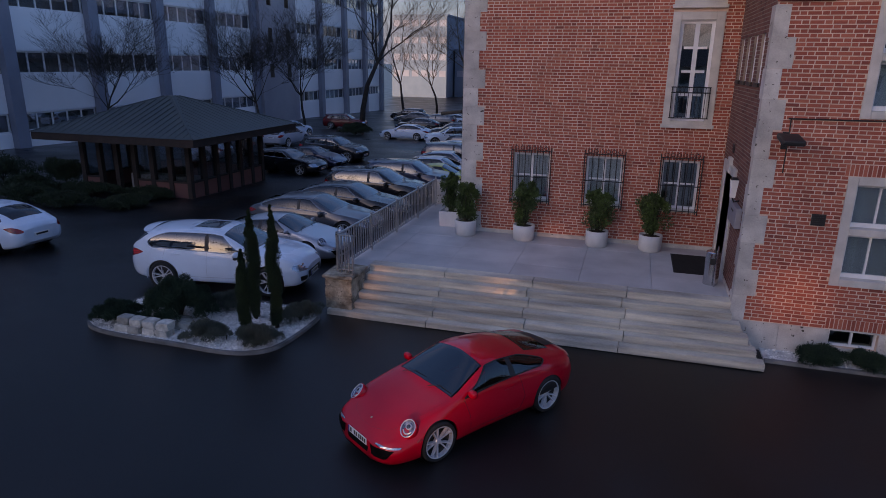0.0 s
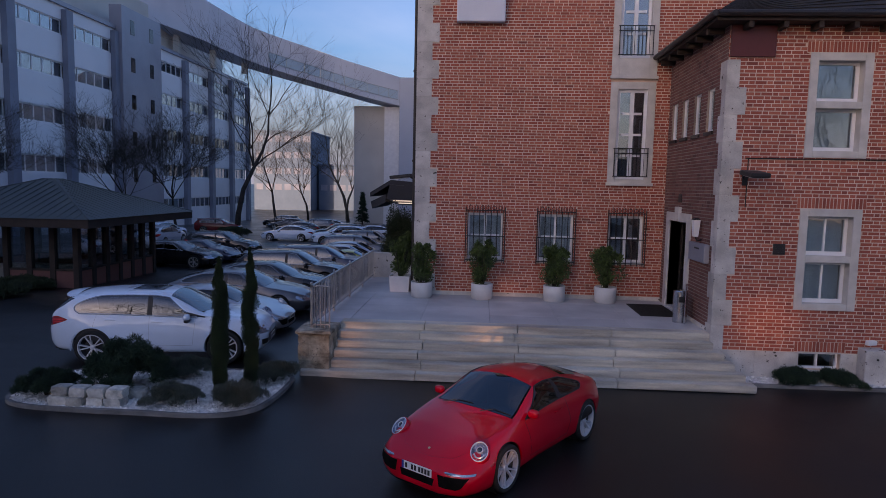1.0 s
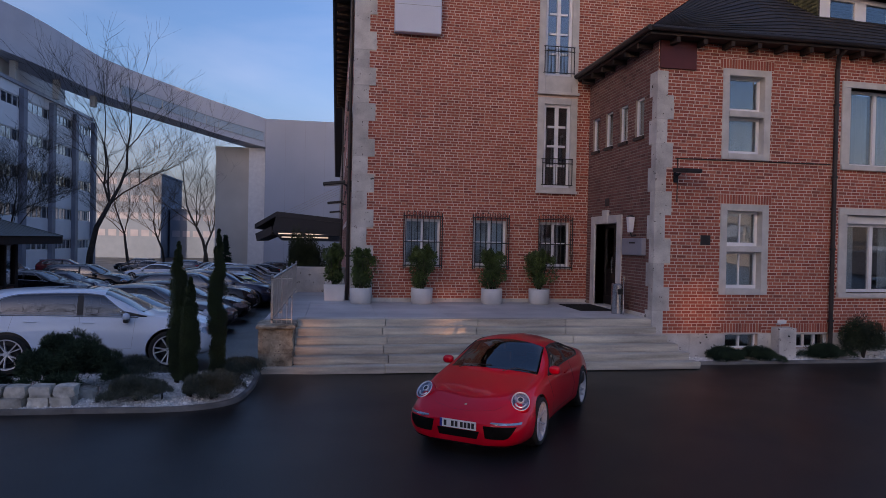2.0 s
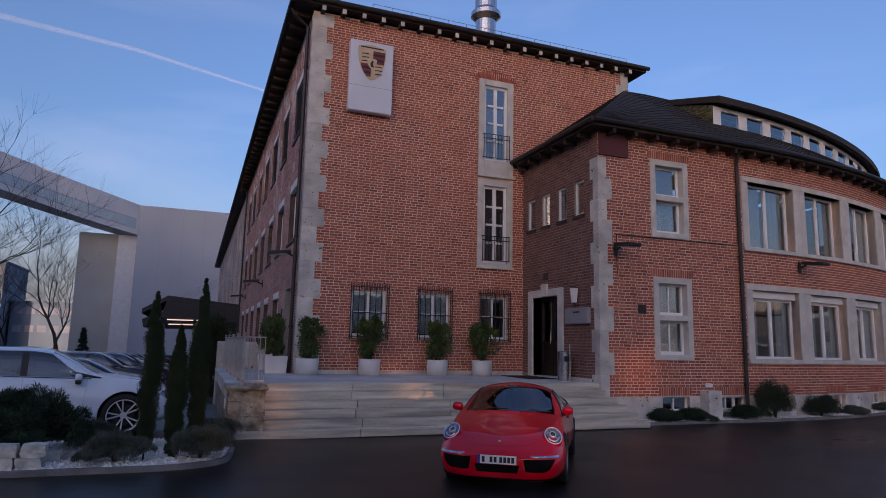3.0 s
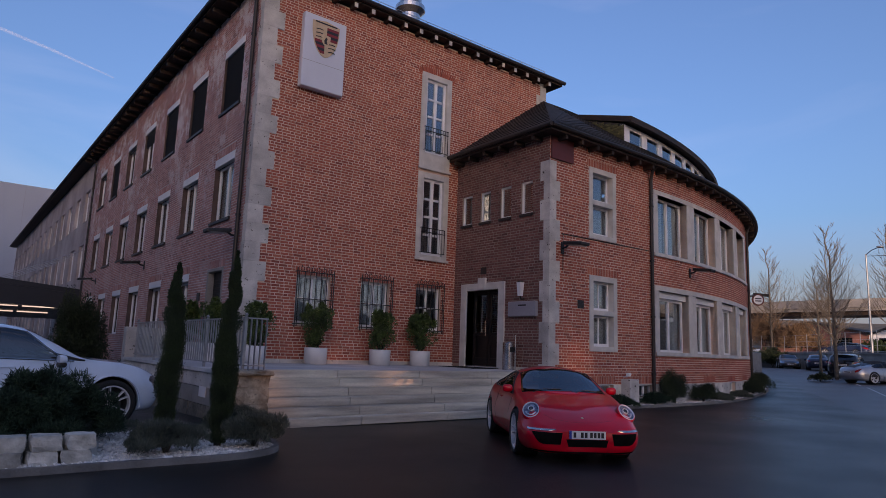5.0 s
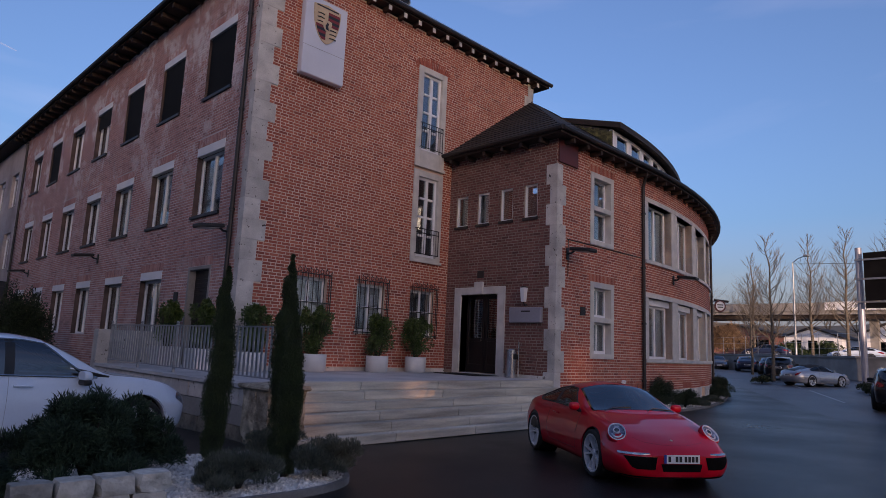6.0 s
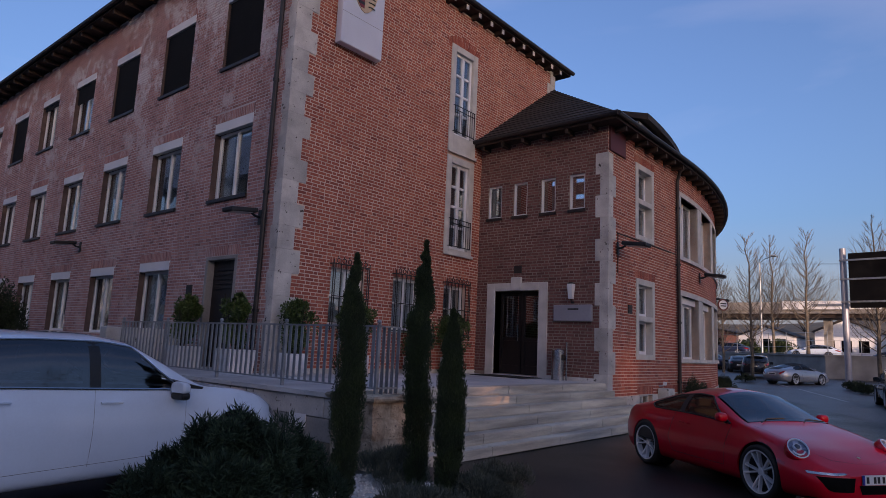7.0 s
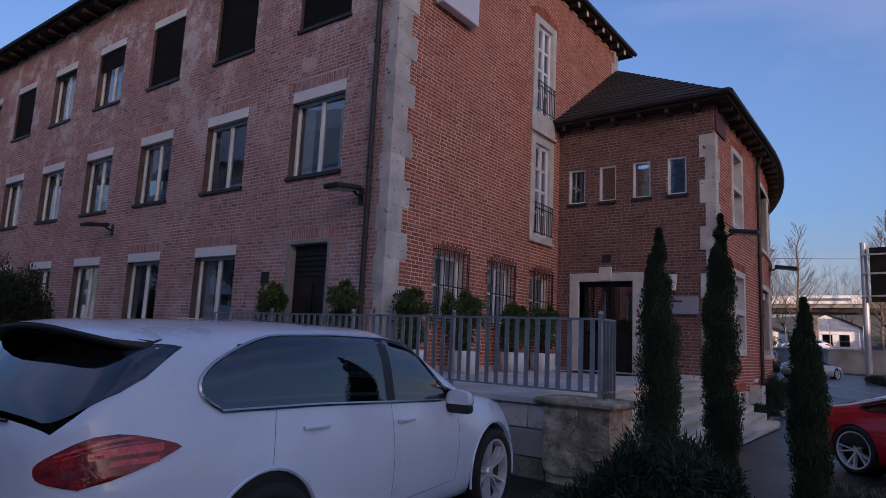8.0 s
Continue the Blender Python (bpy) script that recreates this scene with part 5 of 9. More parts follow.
# ---- terrace and steps ----
RISE = LAND / 6
TREAD = [14.10 - 0.248 * k for k in range(6)]
g = Geo()
g.box(-6.35, XS, 14.46, YG, 0.0, LAND - 0.07)
g.box(-6.35, XG, YG, 21.6, -0.4, LAND - 0.07)
terrace = structure("terrace", g, M_CONCRETE, "raised terrace of pale stone slabs before the entrance", "terrace")
rng = random.Random(12)
part('slab', Geo().box(-6.47, -5.76, 13.80, 14.456, LAND - 0.07, LAND), M_PAVE, terrace)
xsl = [-6.47, -5.6] + [-5.6 + 1.68 * k for k in range(1, 5)] + [XS]
for a, b in zip(xsl, xsl[1:]):
    ysl = [14.46, 15.4, 16.4, 17.4, YG]
    for c, e in zip(ysl, ysl[1:]):
        part("slab", Geo().box(a + 0.004, b - 0.004, c + 0.004, e - 0.004, LAND - 0.07, LAND + rng.uniform(-0.002, 0.002)), M_PAVE, terrace)
for k in range(3):
    part("slab", Geo().box(-6.47, XG - 0.002, YG + 0.004 + 1.09 * k, YG - 0.004 + 1.09 * (k + 1), LAND - 0.07, LAND), M_PAVE, terrace)
rng = random.Random(31)
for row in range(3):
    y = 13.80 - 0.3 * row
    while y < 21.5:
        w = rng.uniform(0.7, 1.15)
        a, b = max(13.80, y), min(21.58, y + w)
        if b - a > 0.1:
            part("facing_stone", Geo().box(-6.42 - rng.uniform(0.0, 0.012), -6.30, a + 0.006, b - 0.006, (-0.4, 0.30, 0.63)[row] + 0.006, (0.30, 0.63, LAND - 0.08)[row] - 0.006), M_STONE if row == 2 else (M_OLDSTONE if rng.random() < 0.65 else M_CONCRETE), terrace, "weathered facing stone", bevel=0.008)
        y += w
g = Geo()
g.box(-6.30, -5.76, 13.78, 14.46, -0.2, LAND - 0.07)
part("side_facing", g, M_CONCRETE, terrace, "weathered concrete side of the terrace")
steps = thing("stairs", "six broad pale stone steps up to the terrace", "stairs", kind="structure")
for k in range(6):
    y = TREAD[k]
    z1 = LAND - RISE * k
    left, right = -5.77 - (0.62 if k == 5 else 0.0), XS + (0.02 if k < 2 else 0.14 * (k - 1) + 0.02)
    if k < 2:
        right = XS - 0.005
    off = 0.09 * (k % 2)
    edges = [left, -3.77 - off, -1.60 - off, 0.57 - off, right]
    for a, b in zip(edges, edges[1:]):
        dz = rng.uniform(-0.004, 0.004)
        bm = bmesh.new()
        bmesh.ops.create_cube(bm, size=1.0)
        back = TREAD[k - 1] + 0.03 if k else 14.452
        for v in bm.verts:
            v.co = Vector((a + 0.009 if v.co.x < 0 else b - 0.009, y + (-0.012 if v.co.z > 0 else 0.0) if v.co.y < 0 else back, (z1 if v.co.z > 0 else z1 - RISE + 0.016) + dz))
        bmesh.ops.bevel(bm, geom=[e for e in bm.edges if all(v.co.y < y + 0.01 for v in e.verts) and all(v.co.z > z1 - 0.05 for v in e.verts)], offset=0.014, segments=2, affect="EDGES")
        part("step", bm, M_STEP, steps)
g = Geo()
for k in range(6):
    g.box(-5.75 - (0.60 if k == 5 else 0), XS + 0.12 * k - 0.02 if k > 1 else XS - 0.02, TREAD[k] + 0.02, 14.46, -0.1, LAND - RISE * (k + 1) + 0.012 if k < 5 else 0.0)
part("core", g, M_STEP, steps)
pier = thing("stair_pier", "stair cheek of rough yellow-brown limestone blocks", "pier", kind="structure")
rng = random.Random(5)
for row in range(3):
    z0, z1 = 0.165 + 0.285 * row, 0.165 + 0.285 * (row + 1)
    for col, (a, b) in enumerate(((-6.46, -6.12 - 0.1 * (row % 2)), (-6.12 - 0.1 * (row % 2), -5.78))):
        for c, e in ((12.98, 13.38), (13.38, 13.80)):
            bm = stone(rng, (b - a) * 1.1, (e - c) * 1.1, (z1 - z0) * 1.1, 0.12)
            bmesh.ops.translate(bm, verts=bm.verts, vec=((a + b) / 2, (c + e) / 2, (z0 + z1) / 2))
            part("block", bm, M_PIER, pier)
bm = stone(rng, 0.84, 1.06, 0.09, 0.06)
bmesh.ops.translate(bm, verts=bm.verts, vec=(-6.12, 13.41, LAND - 0.02))
part("coping", bm, M_PIER, pier, "worn coping slab")
part("footing", Geo().box(-6.42, -5.80, 13.02, 13.78, -0.1, 1.0), M_PIER, pier)

# railing of flat galvanised bars
rail = thing("railing", "galvanised flat-bar railing along the terrace edge", "railing", kind="structure")
xr = -6.22
for z, h in ((LAND + 0.11, 0.02), (LAND + 0.97, 0.025)):
    part("rail", Geo().box(xr - 0.03, xr + 0.03, 13.18, 21.35, z - h / 2, z + h / 2), M_STEEL, rail)
n = 55
barm = mesh_of("baluster", Geo().box(-0.006, 0.006, -0.03, 0.03, LAND + 0.12, LAND + 0.96), M_STEEL)
for k in range(n):
    ob = new("baluster", barm)
    ob.parent = rail
    ob.matrix_basis = Matrix.Translation((xr, 13.30 + 8.0 * k / (n - 1), 0)) @ Matrix.Rotation(radians(90 if False else 0), 4, "Z")
for y in (13.2, 15.35, 17.3, 19.3, 21.3):
    p_ = part("post", Geo().box(xr - 0.025, xr + 0.025, y - 0.02, y + 0.02, LAND - 0.02, LAND + 1.0), M_STEEL, rail)
    part("knob", Geo().lathe([(0.0, 1.0 + LAND), (0.028, LAND + 1.01), (0.034, LAND + 1.035), (0.02, LAND + 1.06), (0.0, LAND + 1.065)], 10, Matrix.Translation((xr, y, 0))), M_STEEL, p_)
for z in (LAND + 0.11, LAND + 0.97):
    part("rail", Geo().box(xr, xr + 0.42, 13.18, 13.22, z - 0.012, z + 0.012), M_STEEL, rail)
for k in range(4):
    part("post", Geo().box(xr + 0.10 + 0.1 * k, xr + 0.11 + 0.1 * k, 13.17, 13.23, LAND + 0.0, LAND + 0.97), M_STEEL, rail)
endw = structure("wall_terrace_end", Geo().box(-6.45, XG - 0.12, 21.6, 21.95, -0.4, 1.85), M_STONE, "low rough stone wall closing the terrace", "wall", bevel=0.03)


# ---- pots ----
def potted_shrub(m, seed, h=1.15, r=0.31, square=False):
    rng = random.Random(seed)
    t = thing("potted_shrub", "bushy green laurel in a white planter on the terrace", "plant", "potted shrubs on the terrace", at=m)
    if square:
        g = Geo().lathe([(0.0, 0.0), (0.40, 0.0), (0.44, 0.48), (0.40, 0.48), (0.38, 0.38), (0.0, 0.38)], 4, pose(0, 0, 0, 0, 0, 45))
    else:
        g = Geo().lathe([(0.0, 0.0), (0.285, 0.0), (0.285, 0.025), (0.305, 0.03), (0.315, 0.43), (0.31, 0.45), (0.285, 0.45), (0.28, 0.38), (0.0, 0.38)], 32)
    part("planter", g, M_POT, t, "white planter", smooth=not square)
    part("soil", Geo().lathe([(0.0, 0.39), (0.265, 0.39)], 16), M_SOIL, t)
    g = Geo()
    for k in range(7):
        a = rng.uniform(0, 6.3)
        g.tube([(0.05 * math.cos(a), 0.05 * math.sin(a), 0.42), (0.12 * math.cos(a), 0.12 * math.sin(a), 0.8), (0.24 * math.cos(a), 0.24 * math.sin(a), 0.5 + h * 0.8)], [0.018, 0.013, 0.006], 5)
    part("stem", g, M_BARK, t)
    lob = [(rng.gauss(0, 0.12), rng.gauss(0, 0.12), 0.50 + h * rng.uniform(0.08, 0.92), rng.uniform(0.13, 0.22)) for _ in range(20)]
    lob += [(rng.gauss(0, 0.17), rng.gauss(0, 0.17), 0.50 + h * rng.uniform(0.72, 1.08), rng.uniform(0.06, 0.10)) for _ in range(12)]

    def place(r_, n):
        i = r_.integers(0, len(lob), n)
        L = np.array(lob)[i]
        d = r_.normal(size=(n, 3))
        d /= np.linalg.norm(d, axis=1)[:, None]
        u = np.clip((L[:, 2] - 0.5) / h, 0, 1.2)
        taper = np.clip(0.6 + 1.5 * u * (1 - 0.8 * u), 0.3, 1.1)
        p = L[:, :3] * np.stack([taper * r / 0.3, taper * r / 0.3, np.ones(n)], 1) + d * (L[:, 3] * np.clip(taper, 0.45, 1.0) * r_.uniform(0.5, 1.05, n))[:, None] * np.array([0.8 * r / 0.31, 0.8 * r / 0.31, 1.25])
        return p, d + np.array([0, 0, 0.5])
    part("foliage", leaves(5200, place, 0.072, seed), M_LAUREL, t, "dense small green leaves")
    return t


for k, (x, y, h) in enumerate(((-4.20, 17.80, 0.92), (-2.44, 17.80, 1.02), (-0.35, 17.82, 0.95), (1.11, 17.82, 0.98))):
    potted_shrub(pose(x, y, LAND, 0, 0, 40 * k), 20 + k, h, 0.35)
for k, (x, y, h) in enumerate(((-4.95, 18.80, 1.02), (-4.95, 20.98, 1.0))):
    potted_shrub(pose(x, y, LAND, 0, 0, 0), 40 + k, h, 0.22, True)

mat_ = thing("door_mat", "dark ribbed mat before the entrance", "mat", at=pose(2.16, 16.75, LAND + 0.004))
g = Geo().box(-0.5, 0.5, -0.85, 0.85, 0.0, 0.012)
for k in range(24):
    g.box(-0.47, 0.47, -0.82 + 0.07 * k, -0.79 + 0.07 * k, 0.012, 0.019)
part("ribs", g, M_RUBBER, mat_)
bn = thing("ash_bin", "slim stainless steel bin with an ashtray top by the door", "bin", at=pose(2.45, 15.3, LAND))
part("body", Geo().lathe([(0.0, 0.0), (0.17, 0.0), (0.17, 0.78), (0.155, 0.80), (0.0, 0.80)], 24), M_CHROME, bn, smooth=False)
part("opening", Geo().box(-0.08, 0.08, -0.175, -0.15, 0.52, 0.66), M_BLACK, bn)
part("post", Geo().tube([(0.06, -0.22, 0.0), (0.06, -0.22, 1.0)], 0.022, 10), M_CHROME, bn, "upright steel post")


# ---- planting ----
def mound(name, label, m, rx, ry, rz, n, size, mat, seed, twig=0, aspect=0.2, tilt=0.8, lobes=22, upw=0.6, low=0.05, lump=1.0):
    rng = random.Random(seed)
    t = thing(name, label, "shrub", at=m)
    lob = []
    for _ in range(lobes):
        p, q = max(-0.75, min(0.75, rng.gauss(0, 0.36))), max(-0.75, min(0.75, rng.gauss(0, 0.36)))
        lob.append((p * rx, q * ry, rz * (low + (0.68 * (1 - 0.75 * min(1.0, p * p + q * q)) - low) * rng.uniform(0.2, 1.0) * (1.12 if lump < 1 else 1)), lump * rng.uniform(0.22, 0.40)))

    def place(r_, k):
        i = r_.integers(0, len(lob), k)
        L = np.array(lob)[i]
        d = r_.normal(size=(k, 3))
        d[:, 2] = np.abs(d[:, 2]) * 0.9 - 0.2
        d /= np.linalg.norm(d, axis=1)[:, None]
        p = L[:, :3] + d * (L[:, 3] * r_.uniform(0.35, 1.0, k) ** 0.6)[:, None] * np.array([rx, ry, rz]) * 0.85
        p[:, 2] = np.maximum(p[:, 2], 0.02)
        return p, d + np.array([0, 0, upw])
    part("foliage", leaves(n, place, size, seed, tilt, aspect), mat, t)
    g = Geo()
    for k in range(max(5, twig)):
        a, l = rng.uniform(0, 6.3), rng.uniform(0.25, 0.52)
        g.tube([(0, 0, 0.0), (0.35 * l * rx * math.cos(a), 0.35 * l * ry * math.sin(a), rz * 0.35), (l * rx * math.cos(a), l * ry * math.sin(a), rz * rng.uniform(0.4, 0.62))], [0.03, 0.018, 0.006], 5)
    part("branch", g, M_BARK, t, "bare branches")
    return t


def cypress(m, h, r, seed):
    t = thing("cypress", "slender dark green columnar cypress", "tree", "cypresses on the planted island", at=m)
    rng = random.Random(seed)
    part("trunk", Geo().tube([(0, 0, -0.05), (0.01, 0, h * 0.5), (0.0, 0.01, h * 0.93)], [0.05, 0.03, 0.006], 7), M_BARK, t)
    lob = []
    for k in range(70):
        z = h * (0.03 + 0.95 * (k + rng.random()) / 70)
        f = 1.0 if z < h * 0.55 else max(0.12, 1 - ((z / h - 0.55) / 0.45) ** 1.6)
        f *= min(1.0, 0.65 + z / h)
        a = rng.uniform(0, 6.3)
        lob.append((0.36 * r * f * math.cos(a), 0.36 * r * f * math.sin(a), z, r * f * rng.uniform(0.60, 0.70)))

    def place(r_, n):
        L = np.array(lob)[r_.integers(0, len(lob), n)]
        d = r_.normal(size=(n, 3))
        d /= np.linalg.norm(d, axis=1)[:, None]
        p = L[:, :3] + d * (L[:, 3] * r_.uniform(0.5, 1.0, n))[:, None] * np.array([1, 1, 1.5])
        p[:, 2] = np.maximum(p[:, 2], 0.03)
        return p, d * 0.5 + np.array([0, 0, 1.6])
    part("foliage", leaves(60000, place, 0.030, seed, 0.55, 0.30), M_CYPRESS, t, "dense scale-leaf sprays")
    return t


# the planted island
outline = [(-6.42, 12.9), (-6.36, 11.9), (-6.44, 10.95), (-6.60, 10.55), (-7.0, 10.28), (-7.6, 10.18), (-8.5, 10.22), (-9.7, 10.22), (-10.7, 10.28), (-11.25, 10.45), (-11.5, 10.75),
           (-11.55, 11.4), (-11.4, 12.3), (-11.0, 12.85), (-9.5, 13.05), (-8.0, 13.05)]


def inset(o, d):
    c = Vector((sum(p[0] for p in o) / len(o), sum(p[1] for p in o) / len(o)))
    return [tuple(Vector(p) + (c - Vector(p)).normalized() * d) for p in o]


for _ in range(2):
    outline = [p for a, b in zip(outline, outline[1:] + outline[:1]) for p in ((a[0] * 0.75 + b[0] * 0.25, a[1] * 0.75 + b[1] * 0.25), (a[0] * 0.25 + b[0] * 0.75, a[1] * 0.25 + b[1] * 0.75))]
isl = thing("planted_island", "kerbed island of pale gravel with shrubs and rocks", "flower bed", kind="structure")
inner = inset(outline, 0.085)
n = len(outline)
part("bed", Geo().prism(inset(outline, 0.1), -0.1, 0.07), M_GRAVEL, isl, "bed of fine white gravel")
for i in range(n):
    a, b, c, e = outline[i], outline[(i + 1) % n], inner[(i + 1) % n], inner[i]
    seg = 1 if (Vector(a) - Vector(b)).length < 1.1 else 2
    for s in range(seg if (Vector(a) - Vector(b)).length > 0.02 else 0):
        L = lambda p, q, t: (p[0] + (q[0] - p[0]) * t, p[1] + (q[1] - p[1]) * t)
        q = [L(a, b, s / seg + 0.004), L(a, b, (s + 1) / seg - 0.004), L(e, c, (s + 1) / seg - 0.004), L(e, c, s / seg + 0.004)]
        part("kerb_stone", Geo().prism(q, -0.1, 0.085), M_KERB, isl)


def poly_in(x, y, o):
    s = False
    for (x0, y0), (x1, y1) in zip(o, o[1:] + o[:1]):
        if (y0 > y) != (y1 > y) and x < (x1 - x0) * (y - y0) / (y1 - y0) + x0:
            s = not s
    return s


def pebbles(n, area, z, size, seed, box_):
    rng = random.Random(seed)
    g = Geo()
    base = [(1, 0, 0), (-1, 0, 0), (0, 1, 0), (0, -1, 0), (0, 0, 0.7), (0, 0, -0.6)]
    fs = [(0, 2, 4), (2, 1, 4), (1, 3, 4), (3, 0, 4), (2, 0, 5), (1, 2, 5), (3, 1, 5), (0, 3, 5)]
    k = 0
    while k < n:
        x, y = rng.uniform(box_[0], box_[1]), rng.uniform(box_[2], box_[3])
        if not area(x, y):
            continue
        k += 1
        s = size * rng.uniform(0.5, 1.5)
        r = Matrix.Rotation(rng.uniform(0, 6.3), 3, "Z") @ Matrix.Rotation(rng.uniform(-0.5, 0.5), 3, "X")
        zz = z(x, y) if callable(z) else z
        g.add([r @ Vector((p[0] * s, p[1] * s * rng.uniform(0.6, 1.0), p[2] * s)) + Vector((x, y, zz + s * 0.3)) for p in base], fs)
    return g


tagged(part("gravel", pebbles(5200, lambda x, y: poly_in(x, y, inner), 0.07, 0.026, 3, (-11.6, -6.3, 10.1, 13.1)), M_GRAVEL, isl), "loose white gravel stones", kind="stuff")
rng = random.Random(8)
for k in range(19):
    if k < 8:
        row, c = divmod(k, 4)
        x, y, z = -10.22 + 0.35 * c + 0.03 * row, 10.50 + 0.04 * row + rng.uniform(-0.02, 0.02), 0.14 + 0.172 * row
    else:
        x, y, z = rng.uniform(-10.8, -9.0), rng.uniform(10.95, 11.2), 0.15
    bm = stone(rng, rng.uniform(0.31, 0.36), rng.uniform(0.25, 0.30), rng.uniform(0.172, 0.19), 0.17)
    bmesh.ops.rotate(bm, verts=bm.verts, cent=(0, 0, 0), matrix=Matrix.Rotation(rng.uniform(-0.12, 0.12) * (1 if k < 8 else 4), 3, "Z"))
    bmesh.ops.translate(bm, verts=bm.verts, vec=(x, y, z))
    rk = part("rock", bm, M_ROCK, None)
    tagged(rk, "pale rough limestone rock in the gravel bed", "rock", "rocks of the planted island")

cypress(pose(-7.36, 10.93, 0.10), 2.03, 0.17, 1)
cypress(pose(-7.81, 12.00, 0.10), 2.65, 0.205, 2)
cypress(pose(-7.04, 11.66, 0.10), 2.88, 0.19, 3)
mound("dwarf_pine", "low spreading dark green dwarf pine with bare twigs", pose(-9.45, 11.40, 0.1), 1.02, 0.78, 1.18, 62000, 0.075, M_PINE, 5, 26, 0.12, 1.0, 85, 0.7, 0.10, 0.52)
mound("dwarf_pine", "low dark green dwarf pine at the kerb", pose(-10.75, 10.85, 0.1), 0.72, 0.55, 0.58, 24000, 0.07, M_PINE, 6, 12, 0.14, 0.9, 44, 0.7, 0.08, 0.6)
mound("lavender", "grey-green lavender cushion at the kerb", pose(-8.12, 10.64, 0.1), 0.58, 0.42, 0.44, 30000, 0.05, M_LAVENDER, 7, 0, 0.14, 0.5, 40, 1.3)
mound("lavender", "grey-green lavender cushion at the kerb", pose(-6.95, 10.66, 0.1), 0.54, 0.45, 0.54, 30000, 0.05, M_LAVENDER, 8, 0, 0.14, 0.5, 40, 1.3)
mound("lavender", "grey-green lavender cushion behind the cypresses", pose(-6.75, 12.2, 0.1), 0.6, 0.6, 0.5, 30000, 0.05, M_LAVENDER, 9, 0, 0.14, 0.5, 40, 1.3)
mound("lavender", "grey-green lavender cushion among gravel", pose(-8.7, 12.4, 0.1), 0.7, 0.45, 0.42, 30000, 0.05, M_LAVENDER, 10, 0, 0.14, 0.5, 40, 1.3)
label_ = thing("plant_label", "small white label leaning on the terrace side", "label", at=pose(-6.44, 14.6, 0.55))
part("card", Geo().box(-0.01, 0.0, -0.2, 0.2, -0.1, 0.1), M_WHITE, label_)
sp = thing("ground_spot", "small dark garden spotlight in the gravel", "lamp", at=pose(-7.75, 10.75, 0.11))
part("spike", Geo().tube([(0, 0, -0.05), (0, 0, 0.08)], 0.015, 8), M_BLACK, sp)
part("head", Geo().tube([(-0.04, 0, 0.09), (0.06, 0.0, 0.14)], 0.04, 12), M_STEEL, sp)

# the bed before the bow
bed = thing("front_bed", "narrow gravel bed with a kerb along the brick front", "flower bed", kind="structure")


def on_bed(u, d, z=0.0):
    p = on_front(u, 0.0, d)
    return (p[0], p[1], ground_z(p[0], p[1]) + z)


ub = [-3.85 + (17.5 + 3.85) * i / 22 for i in range(23)]
g = Geo()
for a, b in zip(ub, ub[1:]):
    q = [on_bed(a, 0.0), on_bed(b, 0.0), on_bed(b, 0.62), on_bed(a, 0.62)]
    g.add([(x, y, z - 0.08) for x, y, z in q] + [(x, y, z + 0.05) for x, y, z in q], [(3, 2, 1, 0), (4, 5, 6, 7), (0, 1, 5, 4), (1, 2, 6, 5), (2, 3, 7, 6), (3, 0, 4, 7)])
    q = [on_bed(a, 0.62), on_bed(b, 0.62), on_bed(b, 0.70), on_bed(a, 0.70)]
    part("kerb_stone", Geo().add([(x, y, z - 0.08) for x, y, z in q] + [(x, y, z + 0.075) for x, y, z in q], [(3, 2, 1, 0), (4, 5, 6, 7), (0, 1, 5, 4), (1, 2, 6, 5), (2, 3, 7, 6), (3, 0, 4, 7)]), M_KERB, bed)
part("bed", g, M_GRAVEL, bed, "white gravel strip")
gb_ = Geo()
rng = random.Random(4)
tmp = pebbles(2600, lambda u, d: True, 0.0, 0.026, 6, (-3.8, 17.3, 0.03, 0.60))
pts = [on_bed(u, d, z + 0.05) for u, d, z in tmp.v]
tagged(part("gravel", (pts, tmp.f), M_GRAVEL, bed), "loose white gravel stones", kind="stuff")
for k, (u, w, h, mt) in enumerate(((-2.75, 0.55, 0.38, M_PINE), (-1.85, 0.5, 0.4, M_PINE), (0.0, 0.7, 0.42, M_PINE), (1.12, 0.85, 1.25, M_HEDGE), (3.1, 0.65, 0.75, M_HEDGE), (4.8, 0.4, 0.3, M_LAVENDER), (6.8, 0.4, 0.3, M_LAVENDER),
                                   (9.2, 0.6, 0.6, M_HEDGE), (11.2, 0.9, 0.95, M_HEDGE), (14.0, 0.8, 0.8, M_HEDGE))):
    x, y, z = on_bed(u, 0.36, 0.04)
    mound("shrub", "low evergreen shrub against the stone plinth" if h < 0.6 else "rounded dark evergreen shrub against the plinth", pose(x, y, z), w, min(0.5, w), h, 22000, 0.05, mt, 60 + k, 0, 0.2, 0.8, 44)


# ---- vehicles ----
def smooth_table(xs_, table, k=2):
    """Values along the car from a few (x, value) pairs, smoothed."""
    t = sorted(table)
    y = np.interp(xs_, [a for a, _ in t], [b for _, b in t])
    for _ in range(k):
        p = np.concatenate([[2 * y[0] - y[1]], y, [2 * y[-1] - y[-2]]])
        y = 0.25 * p[:-2] + 0.5 * p[1:-1] + 0.25 * p[2:]
    return y


